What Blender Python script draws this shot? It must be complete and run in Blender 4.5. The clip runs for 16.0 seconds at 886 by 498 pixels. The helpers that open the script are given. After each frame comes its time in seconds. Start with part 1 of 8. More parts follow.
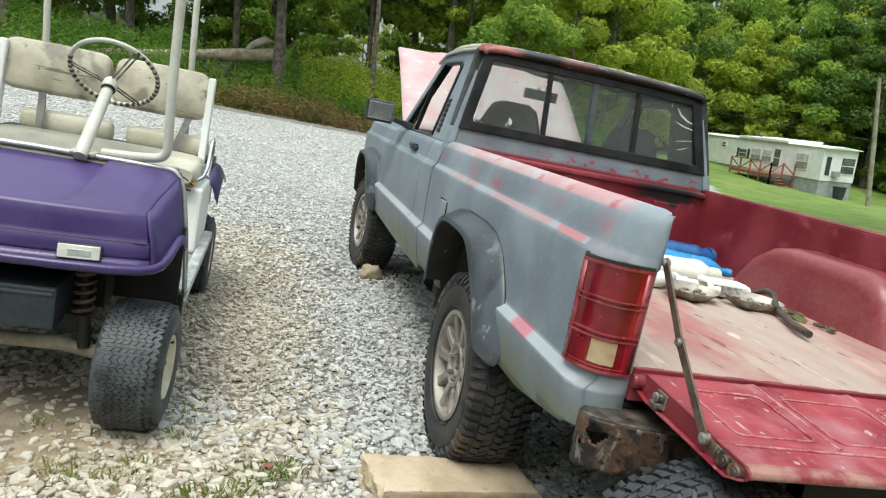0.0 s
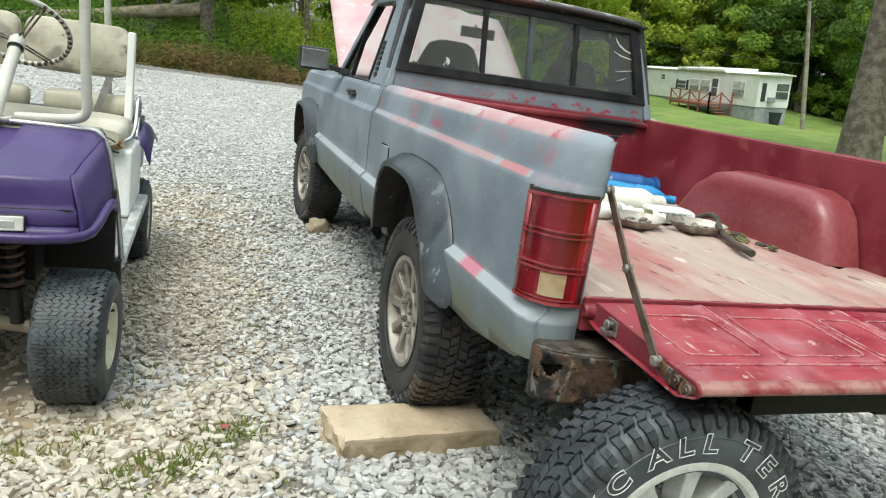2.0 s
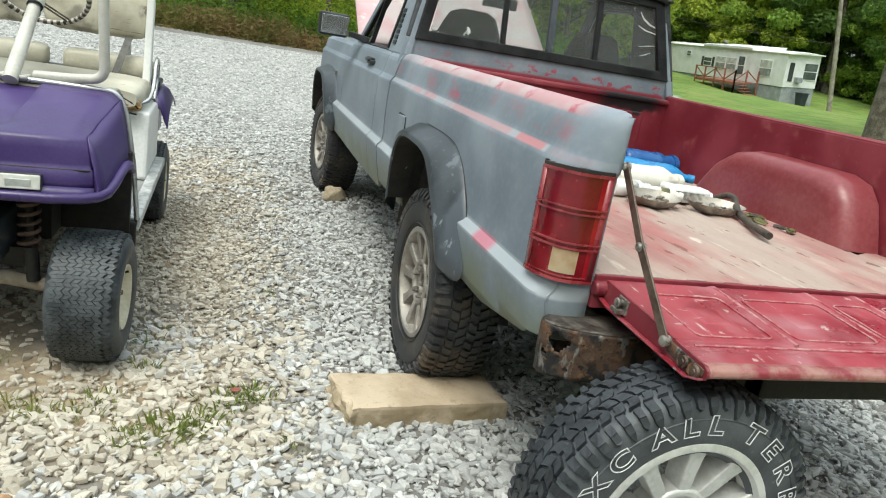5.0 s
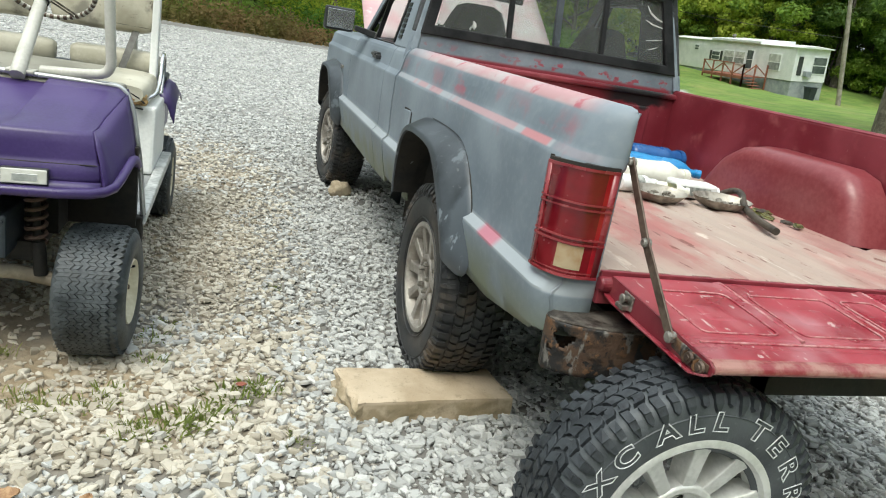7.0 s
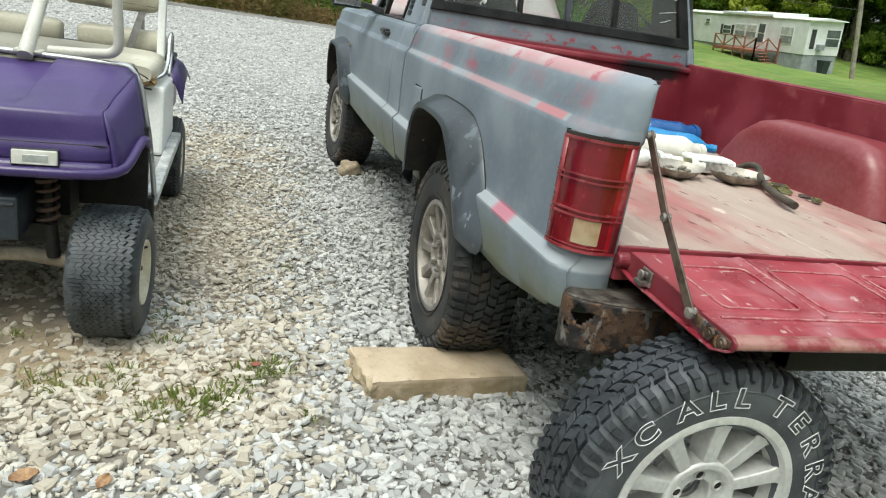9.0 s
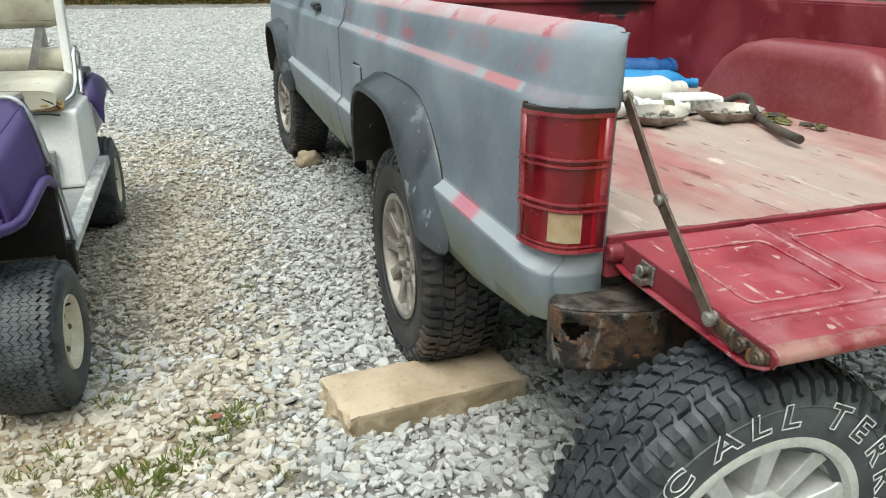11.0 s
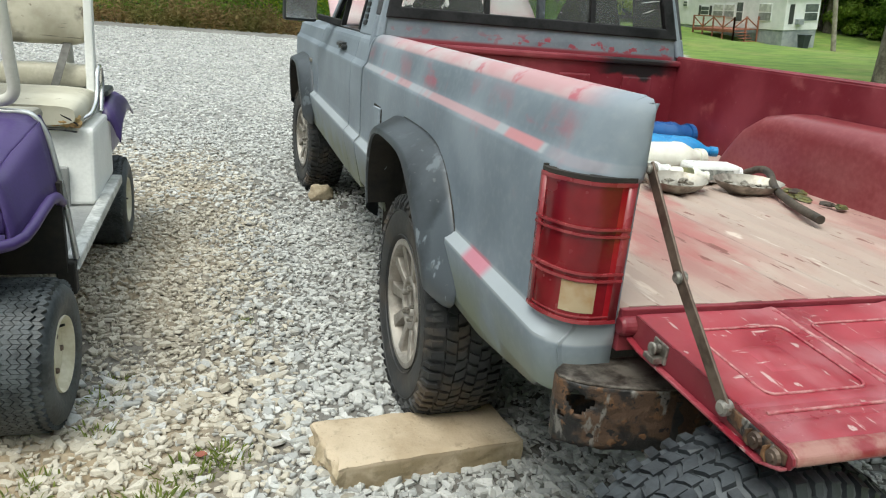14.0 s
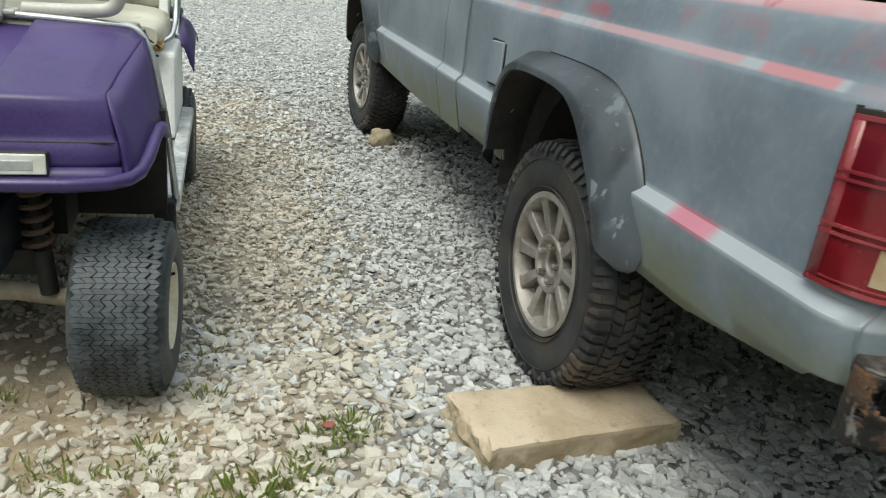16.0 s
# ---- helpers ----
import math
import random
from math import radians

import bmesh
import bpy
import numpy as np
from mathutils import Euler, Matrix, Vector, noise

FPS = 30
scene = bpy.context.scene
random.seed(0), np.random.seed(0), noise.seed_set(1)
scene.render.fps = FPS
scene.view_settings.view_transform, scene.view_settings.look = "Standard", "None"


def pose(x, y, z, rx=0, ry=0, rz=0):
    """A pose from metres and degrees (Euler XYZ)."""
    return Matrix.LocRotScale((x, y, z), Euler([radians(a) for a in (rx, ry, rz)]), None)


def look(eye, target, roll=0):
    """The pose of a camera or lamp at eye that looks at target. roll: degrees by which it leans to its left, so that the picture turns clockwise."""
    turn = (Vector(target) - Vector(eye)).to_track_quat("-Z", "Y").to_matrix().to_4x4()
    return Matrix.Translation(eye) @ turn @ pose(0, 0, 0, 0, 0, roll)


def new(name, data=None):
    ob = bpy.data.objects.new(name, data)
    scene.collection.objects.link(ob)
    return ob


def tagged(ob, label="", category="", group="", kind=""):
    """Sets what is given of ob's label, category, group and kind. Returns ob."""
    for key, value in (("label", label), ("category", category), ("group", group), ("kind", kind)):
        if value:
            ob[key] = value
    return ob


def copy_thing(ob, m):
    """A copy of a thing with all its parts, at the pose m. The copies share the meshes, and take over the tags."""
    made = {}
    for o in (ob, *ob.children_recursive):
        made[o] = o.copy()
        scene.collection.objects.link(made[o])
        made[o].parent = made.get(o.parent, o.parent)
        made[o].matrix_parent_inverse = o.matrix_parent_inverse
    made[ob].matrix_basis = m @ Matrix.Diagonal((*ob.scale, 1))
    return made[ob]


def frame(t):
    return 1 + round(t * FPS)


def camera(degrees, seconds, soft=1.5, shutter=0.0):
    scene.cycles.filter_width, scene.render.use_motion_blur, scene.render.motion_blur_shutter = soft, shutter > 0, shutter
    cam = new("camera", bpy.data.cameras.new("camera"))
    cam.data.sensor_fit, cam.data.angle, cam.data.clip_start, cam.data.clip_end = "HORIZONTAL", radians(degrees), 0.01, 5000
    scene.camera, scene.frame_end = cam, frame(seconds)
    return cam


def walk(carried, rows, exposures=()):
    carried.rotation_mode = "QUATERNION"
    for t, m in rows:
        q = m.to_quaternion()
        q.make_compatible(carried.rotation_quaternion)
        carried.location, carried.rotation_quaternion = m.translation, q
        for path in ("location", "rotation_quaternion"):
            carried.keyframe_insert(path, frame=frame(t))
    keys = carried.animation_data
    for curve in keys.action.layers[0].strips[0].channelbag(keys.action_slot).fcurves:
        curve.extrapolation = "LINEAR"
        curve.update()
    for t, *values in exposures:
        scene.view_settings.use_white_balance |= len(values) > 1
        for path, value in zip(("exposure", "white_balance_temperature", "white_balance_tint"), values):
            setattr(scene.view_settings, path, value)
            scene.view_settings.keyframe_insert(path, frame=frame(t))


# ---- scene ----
cam = camera(63.7, 16.0, soft=1.1, shutter=0.2)

# The yard slopes down sideways; truck, cart and gravel share this tilted frame.
SLOPE = 5.5
TILT = pose(0, 0, 0, 0, SLOPE, 0)

# stops, white balance and tint of the film along the way
EXPOSURES = [(0.0, 0.42, 6500, 2), (6.0, 0.38, 6500, 2), (9.0, 0.34, 6500, 2), (14.5, 0.28, 6500, 2), (16.0, 0.12, 6500, 2)]
PATH = [
    (0, (-0.738, -1.395, 1.2), (-0.227, 0.505, 0.844), 11.3),
    (0.5, (-0.722, -1.393, 1.191), (-0.142, 0.473, 0.769), 9.9),
    (1, (-0.721, -1.391, 1.185), (-0.115, 0.455, 0.707), 9.6),
    (1.5, (-0.733, -1.379, 1.186), (-0.137, 0.466, 0.694), 11.0),
    (2, (-0.708, -1.366, 1.178), (-0.054, 0.464, 0.707), 8.2),
    (2.5, (-0.707, -1.37, 1.183), (-0.03, 0.449, 0.702), 9.8),
    (3, (-0.709, -1.364, 1.185), (-0.076, 0.469, 0.692), 10.5),
    (3.5, (-0.701, -1.367, 1.184), (-0.073, 0.458, 0.661), 9.8),
    (4, (-0.697, -1.374, 1.178), (-0.067, 0.444, 0.631), 8.3),
    (4.2, (-0.701, -1.367, 1.176), (-0.067, 0.448, 0.627), 9.0),
    (6.3, (-0.69, -1.36, 1.182), (-0.077, 0.462, 0.628), 10.1),
    (6.5, (-0.693, -1.362, 1.178), (-0.069, 0.456, 0.626), 9.7),
    (7, (-0.694, -1.361, 1.18), (-0.092, 0.459, 0.61), 9.8),
    (7.5, (-0.69, -1.354, 1.178), (-0.092, 0.465, 0.599), 9.6),
    (8, (-0.698, -1.364, 1.174), (-0.063, 0.442, 0.593), 9.4),
    (8.5, (-0.703, -1.366, 1.175), (-0.078, 0.434, 0.567), 10.0),
    (9, (-0.7, -1.341, 1.167), (-0.119, 0.467, 0.539), 9.1),
    (9.2, (-0.703, -1.341, 1.164), (-0.105, 0.457, 0.525), 7.9),
    (11.3, (-0.522, -1.036, 1.183), (0.073, 0.728, 0.452), 0.2),
    (11.5, (-0.521, -1.042, 1.189), (0.144, 0.716, 0.505), 3.3),
    (12, (-0.516, -1.039, 1.217), (0.123, 0.76, 0.621), 4.6),
    (12.5, (-0.534, -1.008, 1.2), (-0.056, 0.83, 0.573), 4.2),
    (13, (-0.544, -1.02, 1.195), (-0.096, 0.823, 0.56), 4.8),
    (13.5, (-0.535, -1.025, 1.203), (0.041, 0.79, 0.591), 3.2),
    (14, (-0.529, -1.005, 1.196), (0.064, 0.8, 0.572), 4.9),
    (14.5, (-0.54, -0.988, 1.194), (-0.037, 0.842, 0.565), 5.5),
    (15, (-0.547, -0.974, 1.179), (-0.08, 0.858, 0.528), 3.6),
    (15.5, (-0.648, -0.875, 1.121), (-0.163, 0.927, 0.4), 5.6),
    (16, (-0.839, -0.674, 1.079), (-0.243, 1.083, 0.332), 7.5),
]
walk(cam, [(t, TILT @ look(eye, target, roll)) for t, eye, target, roll in PATH], exposures=EXPOSURES)

# ---- world and light: bright overcast ----
world = bpy.data.worlds.new("overcast_sky")
scene.world = world
world.use_nodes = True
wn = world.node_tree.nodes
wl = world.node_tree.links
wn.clear()
sky = wn.new("ShaderNodeTexSky")
sky.sky_type = "NISHITA"
sky.sun_disc = False
sky.sun_elevation = radians(52)
sky.sun_rotation = radians(200)
sky.air_density = 1.0
sky.dust_density = 5.0
sky.ozone_density = 1.0
haze = wn.new("ShaderNodeMix")
haze.data_type = "RGBA"
haze.inputs[0].default_value = 0.75
haze.inputs[7].default_value = (7.5, 8.0, 8.4, 1)
wl.new(sky.outputs[0], haze.inputs[6])
# an overcast sky is brighter overhead than at the horizon
where = wn.new("ShaderNodeTexCoord")
split = wn.new("ShaderNodeSeparateXYZ")
wl.new(where.outputs["Generated"], split.inputs[0])
rise = wn.new("ShaderNodeMapRange")
for slot, value in ((1, 0.0), (2, 1.0), (3, 0.34), (4, 1.45)):
    rise.inputs[slot].default_value = value
wl.new(split.outputs[2], rise.inputs[0])
shade = wn.new("ShaderNodeMix")
shade.data_type, shade.blend_type = "RGBA", "MULTIPLY"
shade.inputs[0].default_value = 1.0
wl.new(haze.outputs[2], shade.inputs[6])
wl.new(rise.outputs[0], shade.inputs[7])
bg = wn.new("ShaderNodeBackground")
bg.inputs[1].default_value = 0.14
wl.new(shade.outputs[2], bg.inputs[0])
wout = wn.new("ShaderNodeOutputWorld")
wl.new(bg.outputs[0], wout.inputs[0])

sun_data = bpy.data.lights.new("sun", "SUN")
sun_data.energy = 2.0
sun_data.angle = radians(32)
sun_data.color = (1.0, 0.96, 0.9)
sun = new("sun", sun_data)
sun.matrix_world = look((-10, -14, 40), (0, 0, 0))

# ---- mesh tools ----
def mesh_object(name, bm, material, smooth=False):
    me = bpy.data.meshes.new(name)
    bmesh.ops.recalc_face_normals(bm, faces=bm.faces[:])
    if smooth:
        limit = radians(50 if smooth is True else smooth)
        for e in bm.edges:
            e.smooth = e.calc_face_angle(0.0) < limit
    bm.to_mesh(me)
    bm.free()
    if smooth:
        for p in me.polygons:
            p.use_smooth = True
    if material:
        me.materials.append(material)
    return new(name, me)


def part(name, bm, material, parent, label="", smooth=False, bevel=0.0, thick=0.0, segments=2):
    ob = mesh_object(name, bm, material, smooth)
    ob.parent = parent
    if thick:
        mod = ob.modifiers.new("thickness", "SOLIDIFY")
        mod.thickness, mod.offset = thick, -1
    if bevel:
        mod = ob.modifiers.new("edges", "BEVEL")
        mod.width, mod.segments, mod.limit_method, mod.angle_limit = bevel, segments, "ANGLE", radians(35)
        mod.harden_normals = False
    return tagged(ob, label) if label else ob


def thing(name, m, label, category, group="", kind=""):
    ob = new(name)
    ob.empty_display_size = 0.1
    ob.matrix_world = m
    return tagged(ob, label, category, group, kind)


def solo(name, bm, material, m, label, category, group="", kind="", smooth=False, bevel=0.0):
    ob = mesh_object(name, bm, material, smooth)
    ob.matrix_world = m
    if bevel:
        mod = ob.modifiers.new("edges", "BEVEL")
        mod.width, mod.segments, mod.limit_method, mod.angle_limit = bevel, 2, "ANGLE", radians(35)
    return tagged(ob, label, category, group, kind)


def box(bm, x0, x1, y0, y1, z0, z1, m=None):
    vs = [bm.verts.new((x, y, z)) for x in (x0, x1) for y in (y0, y1) for z in (z0, z1)]
    if m is not None:
        for v in vs:
            v.co = m @ v.co
    for f in ((0, 1, 3, 2), (4, 6, 7, 5), (0, 4, 5, 1), (2, 3, 7, 6), (0, 2, 6, 4), (1, 5, 7, 3)):
        bm.faces.new([vs[i] for i in f])
    return vs


def prism(bm, pts, axis, a, b):
    """A polygon swept along an axis ('x', 'y' or 'z') from a to b."""
    def at(p, w):
        u, v = p
        return {"x": (w, u, v), "y": (u, w, v), "z": (u, v, w)}[axis]
    lo = [bm.verts.new(at(p, a)) for p in pts]
    hi = [bm.verts.new(at(p, b)) for p in pts]
    n = len(pts)
    bm.faces.new(lo)
    bm.faces.new(hi[::-1])
    for i in range(n):
        bm.faces.new((lo[i], hi[i], hi[(i + 1) % n], lo[(i + 1) % n]))


def skin(bm, rows, close=False, caps=False):
    """Faces between rows of points, all of one length."""
    vs = [[bm.verts.new(p) for p in r] for r in rows]
    n = len(vs[0])
    for a, b in zip(vs, vs[1:]):
        for i in range(n if close else n - 1):
            j = (i + 1) % n
            if (a[i].co - a[j].co).length < 1e-6 and (b[i].co - b[j].co).length < 1e-6:
                continue
            bm.faces.new((a[i], a[j], b[j], b[i]))
    if caps:
        bm.faces.new(vs[0])
        bm.faces.new(vs[-1][::-1])
    bmesh.ops.remove_doubles(bm, verts=[v for r in vs for v in r], dist=1e-5)


def tube(bm, pts, r, sides=10, closed=False, radii=None):
    pts = [Vector(p) for p in pts]
    n = len(pts)
    rings = []
    normal = None
    for i, p in enumerate(pts):
        a = pts[(i - 1) % n] if (closed or i > 0) else p
        b = pts[(i + 1) % n] if (closed or i < n - 1) else p
        d = (b - a).normalized()
        if normal is None:
            normal = d.orthogonal().normalized()
        else:
            normal = (normal - d * normal.dot(d)).normalized()
        side = d.cross(normal)
        rr = radii[i] if radii else r
        rings.append([bm.verts.new(p + (normal * math.cos(2 * math.pi * k / sides) + side * math.sin(2 * math.pi * k / sides)) * rr) for k in range(sides)])
    pairs = list(zip(rings, rings[1:]))
    for a, b in pairs:
        for k in range(sides):
            bm.faces.new((a[k], a[(k + 1) % sides], b[(k + 1) % sides], b[k]))
    if closed:
        a, b = rings[-1], rings[0]
        off = min(range(sides), key=lambda o: (a[0].co - b[o].co).length)
        for k in range(sides):
            bm.faces.new((a[k], a[(k + 1) % sides], b[(k + 1 + off) % sides], b[(k + off) % sides]))
    else:
        bm.faces.new(rings[0][::-1])
        bm.faces.new(rings[-1])


def arc_pts(points, r=0.1, steps=6):
    """A polyline with its inner corners rounded."""
    pts = [Vector(p) for p in points]
    out = [pts[0]]
    for a, b, c in zip(pts, pts[1:], pts[2:]):
        u, v = (a - b), (c - b)
        ra = min(r, u.length * 0.45, v.length * 0.45)
        p, q = b + u.normalized() * ra, b + v.normalized() * ra
        for k in range(steps + 1):
            t = k / steps
            out.append(p * (1 - t) ** 2 + b * 2 * t * (1 - t) + q * t * t)
    out.append(pts[-1])
    return out


def lathe(bm, profile, axis="x", centre=(0, 0, 0), seg=48, closed=False):
    """Points (along the axis, radius) turned about the axis."""
    cx, cy, cz = centre
    rows = []
    for k in range(seg):
        a = 2 * math.pi * k / seg
        c, s = math.cos(a), math.sin(a)
        row = []
        for h, r in profile:
            row.append(bm.verts.new({"x": (cx + h, cy + r * c, cz + r * s), "y": (cx + r * c, cy + h, cz + r * s), "z": (cx + r * c, cy + r * s, cz + h)}[axis]))
        rows.append(row)
    n = len(profile)
    for k in range(seg):
        a, b = rows[k], rows[(k + 1) % seg]
        for i in range(n if closed else n - 1):
            j = (i + 1) % n
            bm.faces.new((a[i], a[j], b[j], b[i]))


def blob(bm, m, subdiv=2, rough=0.0, seed=0):
    r = bmesh.ops.create_icosphere(bm, subdivisions=subdiv, radius=1.0, matrix=Matrix())
    for v in r["verts"]:
        if rough:
            v.co *= 1 + rough * noise.noise(v.co * 1.7 + Vector((seed * 3.1, 0, 0)))
        v.co = m @ v.co


def scaled(x, y, z, sx, sy, sz, rx=0, ry=0, rz=0):
    return pose(x, y, z, rx, ry, rz) @ Matrix.Diagonal((sx, sy, sz, 1))


def mesh_np(name, verts, faces, material, m=None):
    """Many small faces of one size at once."""
    me = bpy.data.meshes.new(name)
    verts, faces = np.asarray(verts, dtype=np.float32), np.asarray(faces, dtype=np.int32)
    k = faces.shape[1]
    me.vertices.add(len(verts))
    me.vertices.foreach_set("co", verts.ravel())
    me.loops.add(faces.size)
    me.loops.foreach_set("vertex_index", faces.ravel())
    me.polygons.add(len(faces))
    me.polygons.foreach_set("loop_start", np.arange(0, faces.size, k, dtype=np.int32))
    me.polygons.foreach_set("use_smooth", np.zeros(len(faces), dtype=bool))
    me.update(calc_edges=True)
    me.materials.append(material)
    ob = new(name, me)
    if m is not None:
        ob.matrix_world = m
    return ob

# ---- materials ----
class Graph:
    """A small help to write node materials."""

    def __init__(self, name):
        self.mat = bpy.data.materials.new(name)
        self.mat.use_nodes = True
        self.nt = self.mat.node_tree
        self.n = self.nt.nodes
        self.bsdf = self.n["Principled BSDF"]
        self.co = self.n.new("ShaderNodeTexCoord").outputs["Object"]

    def put(self, socket, value):
        if isinstance(value, bpy.types.NodeSocket):
            self.nt.links.new(value, socket)
        elif isinstance(value, tuple) and len(value) == 3 and socket.type == "RGBA":
            socket.default_value = (*value, 1)
        else:
            socket.default_value = value

    def set(self, **kw):
        for k, v in kw.items():
            self.put(self.bsdf.inputs[k.replace("_", " ")], v)
        return self

    def noise(self, scale, detail=3.0, rough=0.55, vec=None, stretch=None, shift=0.0):
        t = self.n.new("ShaderNodeTexNoise")
        t.inputs["Scale"].default_value, t.inputs["Detail"].default_value, t.inputs["Roughness"].default_value = scale, detail, rough
        v = vec if vec is not None else self.co
        if stretch or shift:
            mp = self.n.new("ShaderNodeMapping")
            mp.inputs["Scale"].default_value = stretch or (1, 1, 1)
            mp.inputs["Location"].default_value = (shift, shift, shift)
            self.nt.links.new(v, mp.inputs[0])
            v = mp.outputs[0]
        self.nt.links.new(v, t.inputs["Vector"])
        return t.outputs["Fac"]

    def voronoi(self, scale, out="Distance", feature="F1", stretch=None):
        t = self.n.new("ShaderNodeTexVoronoi")
        t.feature = feature
        t.inputs["Scale"].default_value = scale
        v = self.co
        if stretch:
            mp = self.n.new("ShaderNodeMapping")
            mp.inputs["Scale"].default_value = stretch
            self.nt.links.new(v, mp.inputs[0])
            v = mp.outputs[0]
        self.nt.links.new(v, t.inputs["Vector"])
        return t.outputs[out]

    def ramp(self, fac, a, b, lo=0.0, hi=1.0):
        """lo at a, hi at b, clamped."""
        t = self.n.new("ShaderNodeMapRange")
        t.interpolation_type = "SMOOTHSTEP"
        for k, v in ((1, a), (2, b), (3, lo), (4, hi)):
            t.inputs[k].default_value = v
        self.put(t.inputs[0], fac)
        return t.outputs[0]

    def math(self, op, a, b=0.0):
        t = self.n.new("ShaderNodeMath")
        t.operation = op
        self.put(t.inputs[0], a)
        self.put(t.inputs[1], b)
        return t.outputs[0]

    def mix(self, fac, a, b):
        t = self.n.new("ShaderNodeMix")
        t.data_type = "RGBA"
        self.put(t.inputs[0], fac)
        self.put(t.inputs[6], a)
        self.put(t.inputs[7], b)
        return t.outputs[2]

    def axis(self, k):
        t = self.n.new("ShaderNodeSeparateXYZ")
        self.nt.links.new(self.co, t.inputs[0])
        return t.outputs[k]

    def band(self, v, a, b, soft=0.01):
        return self.math("MULTIPLY", self.ramp(v, a - soft, a + soft), self.ramp(v, b - soft, b + soft, 1, 0))

    def bump(self, height, strength=0.3, distance=0.01):
        t = self.n.new("ShaderNodeBump")
        t.inputs["Strength"].default_value, t.inputs["Distance"].default_value = strength, distance
        self.put(t.inputs["Height"], height)
        self.nt.links.new(t.outputs[0], self.bsdf.inputs["Normal"])
        return self

    def island(self):
        return self.n.new("ShaderNodeNewGeometry").outputs["Random Per Island"]

    def object_random(self):
        return self.n.new("ShaderNodeObjectInfo").outputs["Random"]


def simple(name, a, b, rough=0.6, metal=0.0, scale=6.0, fine=60.0, bump=0.15, dist=0.004, spec=0.5, rough_var=0.1):
    """Two colours blended by a coarse and a fine noise, with grain."""
    g = Graph(name)
    coarse, grain = g.noise(scale, 5), g.noise(fine, 3)
    f = g.math("ADD", g.math("MULTIPLY", coarse, 0.7), g.math("MULTIPLY", grain, 0.3))
    g.set(Base_Color=g.mix(g.ramp(f, 0.38, 0.62), a, b), Metallic=metal, Roughness=g.ramp(coarse, 0.3, 0.7, max(0.03, rough - rough_var), min(1, rough + rough_var)))
    g.bsdf.inputs["Specular IOR Level"].default_value = spec
    g.bump(g.math("ADD", grain, g.math("MULTIPLY", coarse, 0.5)), bump, dist)
    return g.mat


